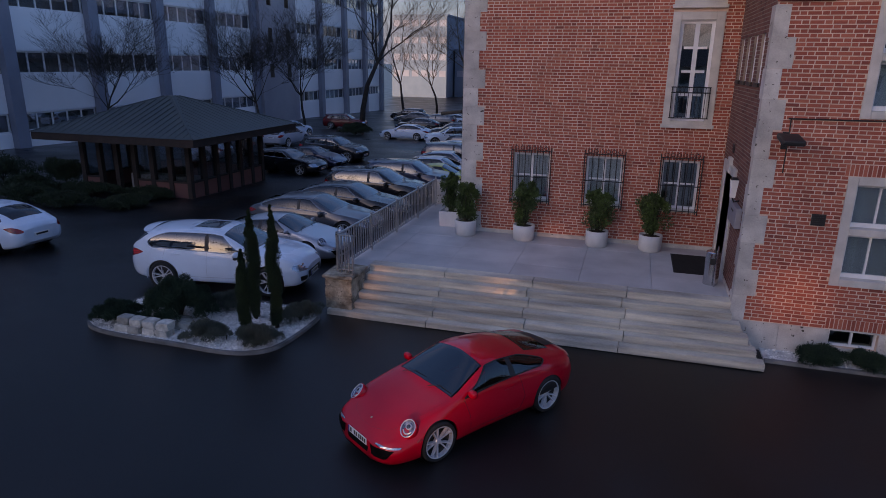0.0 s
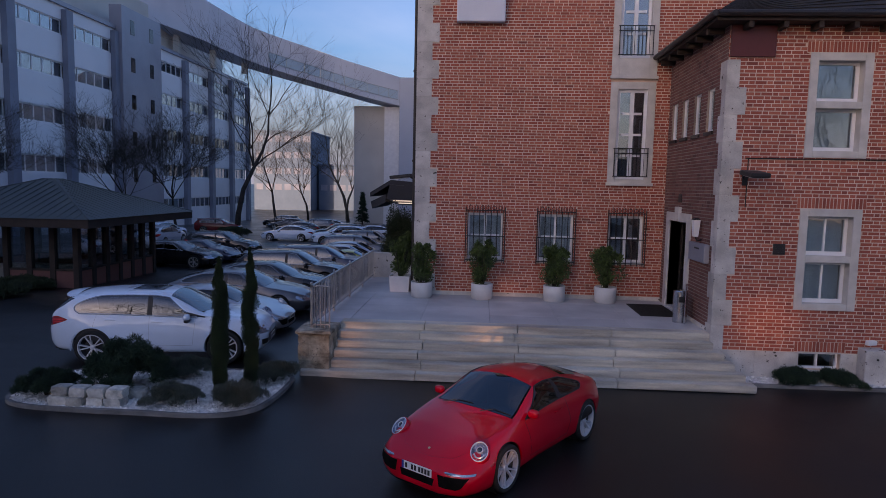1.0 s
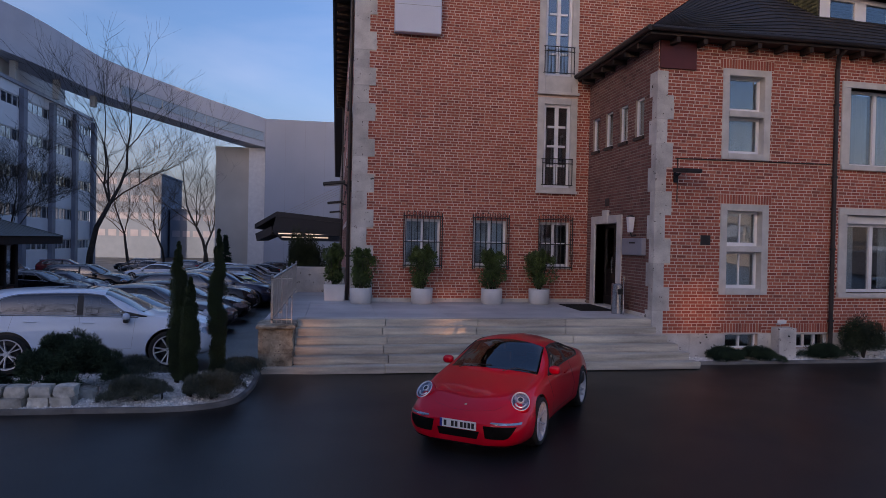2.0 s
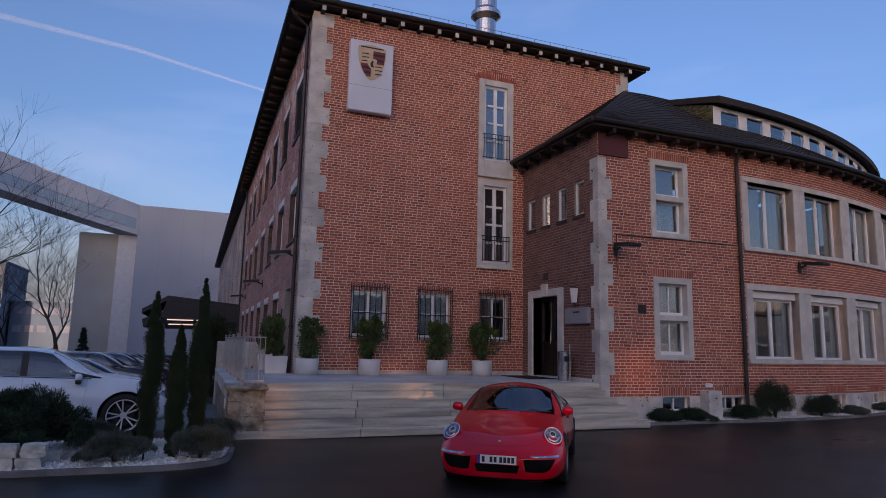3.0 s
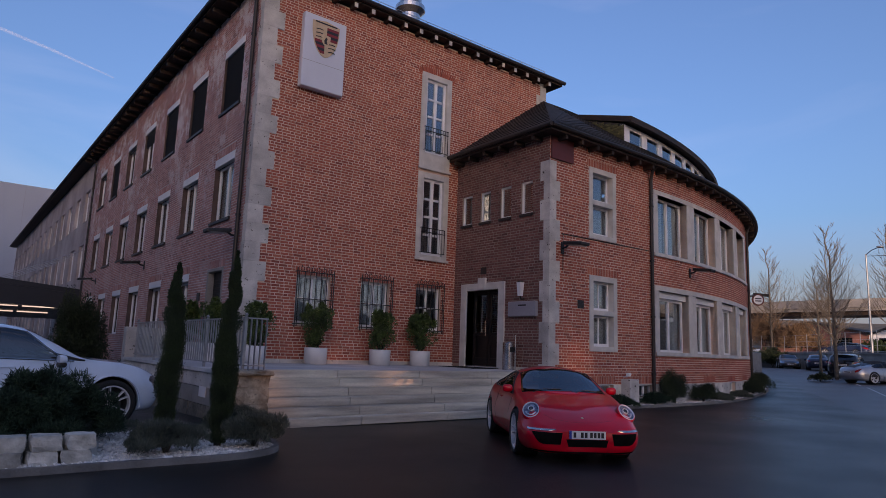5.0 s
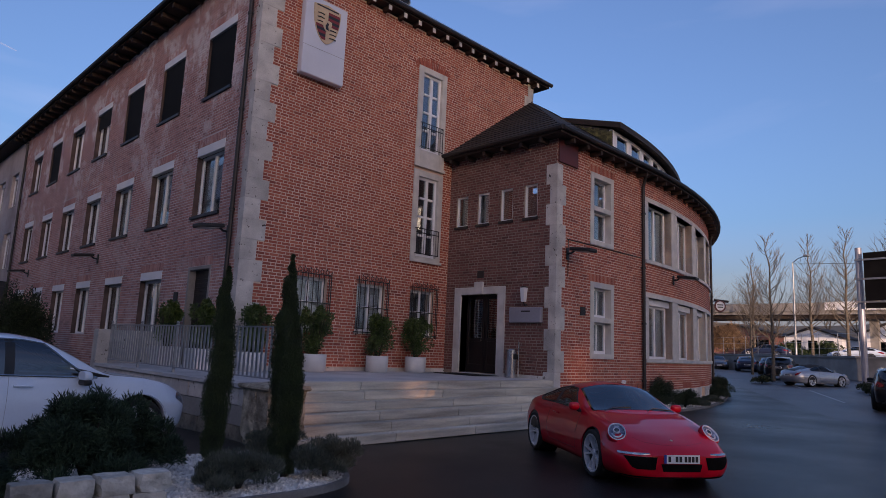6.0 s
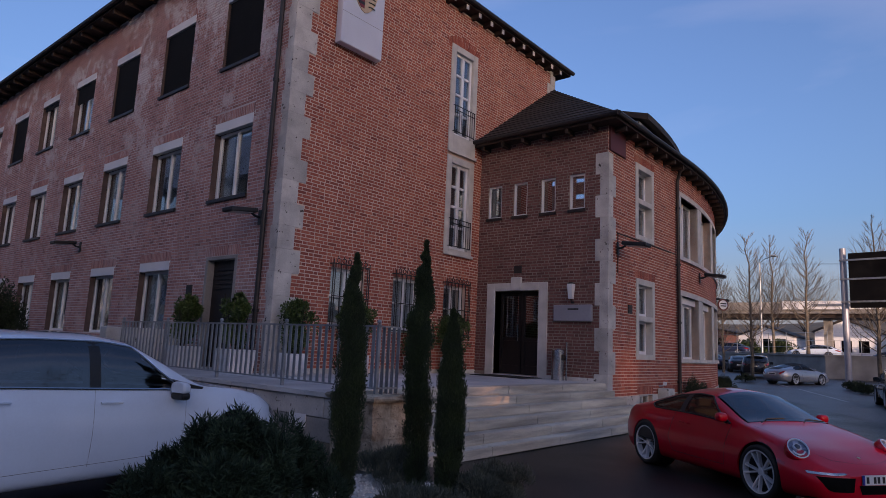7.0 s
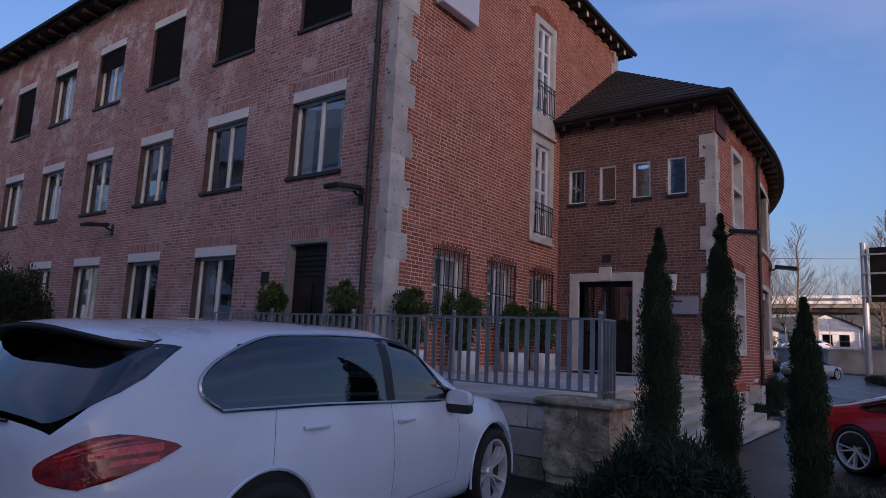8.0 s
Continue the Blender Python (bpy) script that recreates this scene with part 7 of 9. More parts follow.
def build_car(name, label, spec, mat, m, group="", sports=False, roof_mat=None, detail=True):
    sh = Shell(spec)
    car = thing(name, label, "car", group, at=m)
    xs_, xh = spec["screen"]
    fb, ft, rb, rt = spec["glass"]

    def glazed_at(x, s):
        if s > 5.05 and sports and xh < x < xs_ - 0.03:
            return True
        if s > 5.09 and (xh + 0.0 < x < xs_ - 0.05 or spec is not SUV and spec["back"][1] + 0.04 < x < spec["back"][0] - 0.04):
            return True
        if spec is SUV and s > 4.9 and -2.40 < x < -2.12:
            return True
        f = (s - 4.1) / 0.83
        return 0.09 < f < 0.91 and rb + 0.06 + (rt - rb + 0.16) * max(0, (f - 0.35) / 0.65) ** 2 < x < fb + (ft - fb) * f - 0.07 and abs(x - spec["glass_split"]) > 0.05
    me = sh.body([(wx, wz, spec["arch"]) for wx, wz, wr, ww in spec["wheels"]], glazed_at)
    body = new("body", me)
    me.materials.append(mat)
    body.parent = car
    tagged(body, "painted body shell")
    for (wx, wz, wr, ww), tr in zip(spec["wheels"], spec["track"]):
        for sd in (1, -1):
            wheel(car, Matrix.Translation((wx, sd * (tr + ww * 0.18), wz)) @ (Matrix.Rotation(math.pi, 4, "Z") if sd < 0 else Matrix.Identity(4)), wr, ww, spec["rim"])
        for sd in (1, -1):
            part("wheel_arch", Geo().lathe([(spec["arch"] - 0.005, 0.0), (spec["arch"] - 0.005, 0.30), (0.0, 0.30)], 24, Matrix.Translation((wx, sd * 0.85, wz)) @ Matrix.Rotation(radians(90 * sd), 4, "X")), M_BLACK, car)
    O = 0.004

    def pane(name_, *a, **kw):
        p = part(name_, sh.patch(*a, **kw), M_SCREEN if name_ == "windscreen" or spec is SUV else M_CARGLASS, car, smooth=True)
        p.visible_shadow = False
        b = list(a)
        b[4] = 0.002
        part("window_border", sh.patch(*b, ring=True, **kw), M_BLACK, p)

    pane("windscreen", (lambda f: xs_ - 0.16 * (1 - f) ** 2) if spec is SUV else lin(xs_ - 0.02, xs_), lin(xh, xh - 0.04), 5.06 if sports else 5.08, 6, 0.005 if sports else O, 14, 8, 1, both=True)
    if spec is SUV:
        pane("rear_window", lambda f: -2.408 + 0.20 * max(0.0, 1 - f / 0.40) ** 2, lambda f: float(np.interp(4.66 + 1.34 * f, [4.66, 4.88, 5.15, 6.0], [-2.10, -1.88, -2.02, -2.06])), 4.66, 6, O, 12, 18, 1, both=True)
    else:
        pane("rear_window", const(spec["back"][1]), const(spec["back"][0]), 5.12, 6, O, 10, 8, 1, both=True)
    sp_ = spec["glass_split"]

    def rear_end(f):
        return rb + (0.12 * (1 - f / 0.35) ** 2 if f < 0.35 else (rt - rb + 0.16) * ((f - 0.35) / 0.65) ** 2)

    def front_end(f):
        return fb + (ft - fb) * f
    s0_ = 4.01 if spec is SUV else 4.10
    for sd in (1, -1):
        pane("side_window", const(sp_ + 0.02), front_end, s0_, 4.93, O, 12, 9, sd)
        pane("side_window", rear_end, const(sp_ - 0.02), s0_, 4.93, O, 16, 9, sd)
        part("pillar_trim", sh.patch(const(sp_ - 0.055), const(sp_ + 0.055), s0_, 4.93, 0.005, 3, 8, sd), M_BLACK, car, "black door pillar")
        g = Geo()
        loop = [(fb + (rb + 0.12 - fb) * k / 20, s0_ - 0.015) for k in range(21)] + [(rear_end(f), s0_ + (4.93 - s0_) * f) for f in (0.03, 0.07, 0.12, 0.18, 0.24, 0.3, 0.38, 0.46, 0.54, 0.62, 0.7, 0.78, 0.86, 0.93, 1.0)]
        loop += [(rear_end(1.0) + (front_end(1.0) - rear_end(1.0)) * k / 14, 4.95) for k in range(1, 15)] + [(front_end(f), s0_ + (4.93 - s0_) * f) for f in (0.8, 0.6, 0.4, 0.2, 0.0)]
        g.tube([sh.at(x, s_, sd, 0.005) for x, s_ in loop], 0.012, 6, False)
        part("window_trim", g, M_BLACK if sports else M_CHROME, car)
        # mirror
        p = sh.at(fb - (0.10 if sports else 0.22), 4.08, sd, 0.0) - Vector((0, 0, 0.0 if sports else 0.085))
        bm = bmesh.new()
        bmesh.ops.create_uvsphere(bm, u_segments=14, v_segments=10, radius=1.0)
        bmesh.ops.scale(bm, verts=bm.verts, vec=(0.062 if sports else 0.085, 0.085 if sports else 0.115, 0.062 if sports else 0.085))
        for v in bm.verts:
            v.co = Vector([math.copysign(abs(q / e) ** 0.7 * e, q) for q, e in zip(v.co, (0.062 if sports else 0.085, 0.085 if sports else 0.115, 0.062 if sports else 0.085))])
            v.co.x = max(v.co.x, -0.035)
            if not sports:
                v.co.z = max(v.co.z, -0.03)
        bmesh.ops.translate(bm, verts=bm.verts, vec=(p.x, p.y + sd * (0.085 if sports else 0.13), p.z + 0.07))
        mr = part("mirror", bm, mat, car, "door mirror in body colour", smooth=True)
        if not sports:
            part("mirror_base", Geo().box(p.x - 0.034, p.x + 0.07, min(p.y + sd * 0.02, p.y + sd * 0.235), max(p.y + sd * 0.02, p.y + sd * 0.235), p.z - 0.035, p.z + 0.045), M_BLACK, mr, "black lower mirror shell", bevel=0.03)
        part("mirror_foot", Geo().tube([p, (p.x, p.y + sd * 0.10, p.z + 0.05)], 0.022, 6), M_BLACK, mr)
        if detail:
            g = Geo()
            if sports:
                strip(g, sh, [(fb + 0.02, 4.0), (0.60, 3.2), (0.58, 2.3), (-0.52, 2.3), (-0.62, 3.0), (-0.55, 4.0)], sd)
            else:
                strip(g, sh, [(fb - 0.05, 4.0), (fb - 0.08, 3.0), (fb - 0.12, 2.3), (-1.0, 2.2)], sd, 0.0018)
                strip(g, sh, [(sp_, 4.0), (sp_ - 0.02, 2.2)], sd, 0.0018)
                strip(g, sh, [(rb + 0.5, 4.0), (rb + 0.42, 3.1), (-0.98, 2.4)], sd, 0.0018)
            part("door_seam", g, M_BLACK, car)
            for hx in ((-0.28,) if sports else (sp_ + 0.16, sp_ - 0.85)):
                part("door_handle", Geo().tube([sh.at(hx - 0.11 + 0.22 * i / 4, 3.66, sd, 0.012 + (0.012 if 0 < i < 4 else 0)) for i in range(5)], 0.013, 6), mat, car)
        # lamps
        if sports:
            c = sh.at(1.70, 4.67, sd, 0.0)
            n = (sh.at(1.70, 4.67, sd, 0.1) - c).normalized()
            n = (n + Vector((0.45, 0.04 * sd, 0.0))).normalized()
            c = c + n * 0.026
            tilt = Matrix.Translation(c) @ n.to_track_quat("Z", "Y").to_matrix().to_4x4()
            oval = tilt @ Matrix.Diagonal((1.04, 1.20, 1, 1))
            h = part("headlight", Geo().lathe([(0.10, -0.24), (0.128, -0.10), (0.131, -0.01), (0.126, 0.006), (0.117, 0.008)], 36, oval), mat, car, "oval headlight housing in body colour", smooth=True)
            part("ring", Geo().lathe([(0.119, 0.004), (0.117, 0.016), (0.108, 0.016), (0.104, 0.0)], 36, oval), M_RIM, h, "bright lamp ring", smooth=True)
            part("reflector", Geo().lathe([(0.106, 0.004), (0.094, -0.014), (0.06, -0.024), (0.0, -0.024)], 28, oval), M_LAMPBOWL, h, "silvery blue reflector")
            part("projector", Geo().lathe([(0.050, -0.022), (0.049, 0.004), (0.042, 0.010), (0.036, 0.004), (0.0, 0.012)], 24, tilt @ Matrix.Translation((0.0, 0.028, 0.0))), M_RIM, h, "round projector lamp")
            part("projector_glass", Geo().lathe([(0.034, 0.006), (0.022, 0.016), (0.0, 0.020)], 20, tilt @ Matrix.Translation((0.0, 0.028, 0.0))), M_CARGLASS, h, smooth=True)
            part("lamp_bar", Geo().tube([tilt @ Vector((0.078 * math.cos(t), 0.01 + 0.094 * math.sin(t), -0.004)) for t in np.linspace(math.pi * 1.15, math.pi * 1.85, 11)], 0.011, 6), M_RIM, h, "curved lamp bar")
            part("lens", Geo().lathe([(0.118, 0.014), (0.095, 0.027), (0.05, 0.036), (0.0, 0.039)], 28, oval), M_LENS, h, smooth=True).visible_shadow = False
        else:
            hz = 0.74 if spec is SUV else 0.60
            h = part("headlight", sh.face(lambda f: sd * (0.46 + 0.04 * math.sin(math.pi * f)), lambda f: sd * (0.78 + 0.06 * math.sin(math.pi * f)), hz - 0.07, hz + 0.09, 0.006, 12, 8), M_CHROME, car, "clear headlight", smooth=True)
            part("lens", sh.face(lambda f: sd * (0.46 + 0.04 * math.sin(math.pi * f)), lambda f: sd * (0.78 + 0.06 * math.sin(math.pi * f)), hz - 0.07, hz + 0.09, 0.02, 12, 8), M_LENS, h, smooth=True).visible_shadow = False
        tl = spec["tail"]
        part("tail_light", sh.patch((lambda f: tl + 0.012 + 0.10 * abs(2 * f - 1) ** 3) if not sports else const(tl + 0.015), (lambda f: tl + 0.10 + 0.42 * max(0.0, 1 - abs(f - 0.52) / 0.52) ** 0.75) if not sports else lin(tl + 0.12, tl + 0.3), 3.30 if not sports else 3.45, 3.96 if not sports else 3.9, 0.008, 14, 12, sd), M_TAIL, car, "dark red tail lamp", smooth=True)
        if spec is SUV:
            part("reversing_lens", sh.patch(const(tl + 0.05), const(tl + 0.17), 3.46, 3.56, 0.011, 6, 2, sd), M_LENS, car, "clear reversing lens")
            for a_, b_, s_a, s_b in ((0.06, 0.30, 3.80, 3.84), (0.14, 0.42, 3.62, 3.72), (0.20, 0.40, 3.50, 3.57), (0.06, 0.34, 3.74, 3.76)):
                part("lamp_bar", sh.patch(const(tl + a_), const(tl + b_), s_a, s_b, 0.011, 6, 2, sd), M_TAIL_BRIGHT, car, "bright red lamp bar")
    # front apron
    nz = spec["nose"]
    if sports:
        g = Geo()
        for sd in (1, -1):
            part("air_intake", sh.face(lambda f: sd * (0.38 - 0.03 * f), lambda f: sd * (0.62 + 0.14 * f ** 0.5), 0.275, 0.435, 0.005, 10, 8), M_VOID, car, "black air intake")
            part("running_light", sh.face(lambda f: sd * (0.42 + 0.03 * f), lambda f: sd * 0.80, 0.456, 0.482, 0.014, 14, 2), M_CHROME, car, "silver lamp strip")
            part("indicator", sh.patch(const(nz - 0.62), const(nz - 0.50), 3.18, 3.36, 0.006, 4, 2, sd), M_LENS, car)
        part("lip", sh.face(lambda f: -0.76, lambda f: 0.76, 0.165, 0.186, 0.014, 24, 2), M_VOID, car, "black chin spoiler")
        part("centre_intake", sh.face(lambda f: -0.27 - 0.03 * f, lambda f: 0.27 + 0.03 * f, 0.250, 0.350, 0.005, 10, 6), M_VOID, car, "black air intake")
        g = Geo()
        strip(g, sh, [(0.97, 5.0), (1.3, 4.95), (1.7, 5.05), (1.92, 5.3), (2.0, 5.7), (2.01, 6.0)], 1, 0.0007)
        strip(g, sh, [(0.97, 5.0), (1.3, 4.95), (1.7, 5.05), (1.92, 5.3), (2.0, 5.7), (2.01, 6.0)], -1, 0.0007)
        part("bonnet_seam", g, M_BLACK, car)
        part("badge", Geo().lathe([(0.020, 0.0), (0.018, 0.004), (0.0, 0.005)], 12, Matrix.Translation(sh.at(1.90, 6, 1, 0.0022)) @ Matrix.Rotation(radians(28), 4, "Y")), M_GOLD, car, "small gold badge")
        for sd in (1, -1):
            part("wiper", Geo().tube([sh.at(0.92, 5.75 if sd > 0 else 5.3, sd, 0.02), sh.at(0.80, 5.55, sd, 0.016), sh.at(0.80, 5.1 if sd > 0 else 5.95, sd, 0.010)], 0.006, 5), M_BLACK, car)
        part("roof_panel", sh.patch(const(-0.62), const(-0.12), 5.45, 6, 0.003, 8, 5, 1, True), mat, car, smooth=True)
        part("engine_grille", sh.patch(const(-1.98), const(-1.62), 5.3, 6, 0.006, 8, 5, 1, True), M_BLACK, car, "black engine grille")
        pz, px = 0.412, nz + 0.012
    else:
        part("grille", sh.face(lambda f: -0.44, lambda f: 0.44, 0.42 if spec is SUV else 0.28, 0.60 if spec is SUV else 0.42, 0.006, 12, 4), M_BLACK, car, "black grille")
        for sd in (1, -1):
            iz = 0.46 if spec is SUV else 0.30
            part("air_intake", sh.face(lambda f: sd * 0.50, lambda f: sd * (0.70 + 0.04 * f), iz - 0.06, iz + 0.07, 0.006), M_BLACK, car, "black air intake")
        if spec is SUV:
            def fin(dz):
                return Geo().grid([[Vector((-1.90 - (0.34 - 0.22 * (y / 0.62) ** 4) * j / 4, y, 1.583 - 0.085 * (y / 0.62) ** 2 - 0.035 * (j / 4) ** 2 + dz)) for j in range(5)] for y in np.linspace(-0.62, 0.62, 13)])
            spl = part("spoiler", fin(0.0), mat, car, "roof spoiler", smooth=True)
            for sd in (1, -1):
                side = Geo()
                q = [(-1.86, 0.60, 1.49), (-2.03, 0.60, 1.46), (-2.16, 0.63, 1.25), (-1.88, 0.63, 1.40)]
                side.add([(a, sd * b, c) for a, b, c in q] + [(a, sd * (b - 0.05), c - 0.01) for a, b, c in q], [(0, 1, 2, 3), (7, 6, 5, 4), (0, 4, 5, 1), (1, 5, 6, 2), (2, 6, 7, 3), (3, 7, 4, 0)])
                part("cheek", side, M_BLACK, spl, "black spoiler cheek")
            part("underside", fin(-0.035), M_BLACK, spl, "black spoiler underside", smooth=True).modifiers.new("thick", "SOLIDIFY").thickness = 0.03
            part("sunroof", sh.patch(const(-0.75), const(-0.05), 5.5, 6, 0.004, 8, 5, 1, True), M_CARGLASS, car, smooth=True)
            for wx, wz, wr, ww in spec["wheels"]:
                for sd in (1, -1):
                    g = Geo().tube([(wx + 0.455 * math.cos(t), sd * (0.955 if wx > 0 else 0.962), wz + 0.455 * math.sin(t)) for t in np.linspace(-0.15, math.pi + 0.15, 22)], 0.011, 6)
                    part("arch_trim", g, mat, car)
            part("rear_wiper", Geo().tube([sh.at(-2.44, 6, 1, 0.03), sh.at(-2.435, 5.75, -1, 0.03), sh.at(-2.43, 5.5, -1, 0.02)], 0.009, 5), M_BLACK, car)
        pz, px = (0.50 if spec is SUV else 0.42), nz + 0.014
    pl_ = part("number_plate", Geo().box(px - 0.008, px, -0.26, 0.26, pz - 0.055, pz + 0.055), M_PLATE, car, "white number plate")
    part("blue_band", Geo().box(px - 0.006, px + 0.0015, -0.26, -0.225, pz - 0.055, pz + 0.055), M_BLUEBAR, pl_)
    bars = Geo()
    for y in (-0.200, -0.095, -0.040, 0.035, 0.088, 0.141, 0.194):
        bars.box(px - 0.006, px + 0.0015, y, y + 0.038, pz - 0.036, pz + 0.036)
    part("writing", bars, M_BLACK, pl_, "plain dark bars")
    tx = spec["tail"] - 0.012
    tz = 0.86 if spec is SUV else 0.62
    pl_ = part("number_plate", Geo().box(tx, tx + 0.02, -0.26, 0.26, tz - 0.055, tz + 0.055), M_PLATE, car, "white number plate")
    part("writing", Geo().box(tx - 0.0015, tx + 0.01, -0.20, 0.20, tz - 0.028, tz + 0.028), M_BLACK, pl_, "plain dark bar")
    # cabin
    g = Geo()
    xl = spec["tail"] + 0.40 if sports else max(spec["back"][1], spec["tail"] + 0.40)
    for i in range(60):
        xa, xb = xl + (xs_ - xl) * i / 60, xl + (xs_ - xl) * (i + 1) / 60
        for j in range(21):
            sa, sb = 2.5 + 3.5 * j / 21, 2.5 + 3.5 * (j + 1) / 21
            if glazed_at((xa + xb) / 2, (sa + sb) / 2):
                continue
            for sd in (1, -1):
                g.add([sh.at(xa, sa, sd, -0.018), sh.at(xb, sa, sd, -0.018), sh.at(xb, sb, sd, -0.018), sh.at(xa, sb, sd, -0.018)], [(0, 1, 2, 3)])
    zd = spec["belt"][len(spec["belt"]) // 2][1]
    g.box(xs_ - 0.62, xs_ - 0.02, -0.66, 0.66, 0.35, zd - 0.05)
    g.box(spec["back"][1] + 0.15, xs_ - 0.3, -0.70, 0.70, 0.28, 0.36)
    g.box(spec["back"][1] + 0.05, -1.15, -0.62, 0.62, 0.3, zd - 0.12)
    part("lining", g, M_BLACK, car, "dark cabin lining")
    wl_ = Geo().tube([(xs_ - 0.72 - 0.06 * math.sin(t), 0.37 + 0.18 * math.cos(t), zd - 0.02 + 0.17 * math.sin(t)) for t in np.linspace(0, 2 * math.pi, 20)], 0.016, 6, False)
    part("steering_wheel", wl_, M_BLACK, car)
    g = Geo()
    zf = 0.42 if spec is not SUV else 0.62
    for sx in ((0.05,) if sports else (0.15, -0.75)):
        for sd in (0.36, -0.36):
            g.box(sx - 0.50, sx - 0.10, sd - 0.24, sd + 0.24, zf - 0.1, zf + 0.10)
            g.box(sx - 0.58, sx - 0.44, sd - 0.23, sd + 0.23, zf, zf + 0.56)
            g.box(sx - 0.57, sx - 0.47, sd - 0.12, sd + 0.12, zf + 0.56, zf + 0.72)
    part("seats", g, M_BLACK, car, "dark seats", bevel=0.03)
    return car


def repaint(car, old, new_mat):
    """Give a copied car another paint."""
    for o in (car, *car.children_recursive):
        if o.type == "MESH":
            for s in o.material_slots:
                if s.material == old:
                    s.link = "OBJECT"
                    s.material = new_mat


head = math.degrees(math.atan2(-1.96, -1.34))
red_car = build_car("sports_car", "glossy red coupe with silver twin-spoke wheels parked before the steps", COUPE, P_RED, pose(-2.08, 9.51, 0.0, 0, 0, head), "", True)
gz = ground_z(-9.9, 14.2)
white_suv = build_car("suv", "white off-road estate with tinted windows beside the planted island", SUV, P_WHITE, pose(-9.857, 14.092, gz, 0, 0, 8))


def park(src, old, new_mat, label, x, y, heading, name=None):
    c = copy_thing(src, pose(x, y, ground_z(x, y), 0, 0, heading))
    repaint(c, old, new_mat)
    tagged(c, label, group="cars parked in the yard")
    return c


sedan = build_car("sedan", "dark grey low saloon parked nose to the house", SEDAN, P_GREY, pose(-10.45, 20.3, ground_z(-10.4, 20.3)), "cars parked in the yard")
park(red_car, P_RED, P_SILVER, "silver coupe parked nose to the house", -10.1, 17.35, 0)
park(sedan, P_GREY, P_BLACK, "black low saloon parked nose to the house", -10.4, 23.2, 0)
park(white_suv, P_WHITE, P_BLACK, "black off-road estate with bright window trim", -10.4, 26.3, 0)
park(white_suv, P_WHITE, P_BLUE, "dark blue off-road estate parked in the row", -10.0, 29.6, 0)
park(sedan, P_GREY, P_CREAM, "pale blue saloon parked in the row", -9.6, 33.4, 0)
park(red_car, P_RED, P_LIME, "lime yellow coupe parked in the row", -9.0, 31.6, 0)
park(sedan, P_GREY, P_SILVER, "silver saloon parked in the row", -9.8, 36.3, 0)
park(white_suv, P_WHITE, P_GREY, "grey off-road estate parked in the row", -10.2, 39.6, 0)
park(sedan, P_GREY, P_WHITE, "white saloon parked in the row", -11.0, 43.0, 0)
park(white_suv, P_WHITE, P_BLACK, "black off-road estate far down the row", -10.6, 46.4, 0)
park(sedan, P_GREY, P_BLACK, "black saloon by the guard house", -19.2, 33.4, -4)
park(red_car, P_RED, P_BLUE, "dark blue coupe by the guard house", -19.0, 36.4, -4)
park(white_suv, P_WHITE, P_BLACK, "black off-road estate by the guard house", -19.2, 39.9, -4)
park(sedan, P_GREY, P_WHITE, "white saloon standing across the lane", -20.2, 57.0, 180)
park(white_suv, P_WHITE, P_WHITE, "white off-road estate in the far row", -14.6, 53.2, 200)
park(white_suv, P_WHITE, P_BLACK, "black off-road estate in the far row", -16.0, 58.6, 195)
park(sedan, P_GREY, P_WHITE, "white saloon in the far row", -13.6, 61.6, 195)
park(sedan, P_GREY, P_BLACK, "black saloon in the far row", -12.8, 65.2, 195)
park(white_suv, P_WHITE, P_GREY, "grey off-road estate in the far row", -12.0, 69.0, 195)
park(sedan, P_GREY, P_BLACK, "black saloon in the far row", -11.2, 73.0, 195)
park(white_suv, P_WHITE, P_BLACK, "dark off-road estate in the far row", -10.6, 77.5, 195)
park(sedan, P_GREY, P_GREY, "grey saloon at the far end of the yard", -27.0, 79.0, 185)
park(sedan, P_GREY, P_BLACK, "black saloon at the far end of the yard", -22.4, 67.2, 185)
park(white_suv, P_WHITE, P_GREY, "grey off-road estate at the far end of the yard", -22.0, 72.5, 185)
park(sedan, P_GREY, P_WHITE, "white saloon at the far end of the yard", -21.6, 77.5, 185)
park(white_suv, P_WHITE, P_BLACK, "black off-road estate at the far end of the yard", -29.5, 84.0, 185)
park(white_suv, P_WHITE, P_CREAM, "pale off-road estate behind the guard house", -27.0, 47.0, 90)
park(white_suv, P_WHITE, P_WHITE, "white estate behind the guard house", -30.0, 53.0, 80)
park(sedan, P_GREY, P_WHITE, "white saloon leaving past the guard house", -19.6, 14.9, 176)
roadster = park(red_car, P_RED, P_SILVER, "silver roadster with a black soft top parked along the lane", 32.6, 15.7, -25)
part("soft_top", Shell(COUPE).patch(const(-1.05), const(0.05), 4.95, 6, 0.012, 12, 8, 1, True), M_RUBBER, roadster, "black fabric soft top", smooth=True)
park(white_suv, P_WHITE, P_BLACK, "black off-road estate parked along the lane", 39.2, 19.6, 12)
park(sedan, P_GREY, P_BLACK, "black saloon parked along the lane", 48.2, 23.3, 18)
park(sedan, P_GREY, P_BLUE, "dark blue saloon parked along the lane", 52.4, 26.8, 22)
park(sedan, P_GREY, P_GREY, "dark grey saloon at the end of the lane", 57.4, 31.6, 208)
park(white_suv, P_WHITE, P_BLACK, "black off-road estate at the lane's edge", 18.9, 9.0, 12)


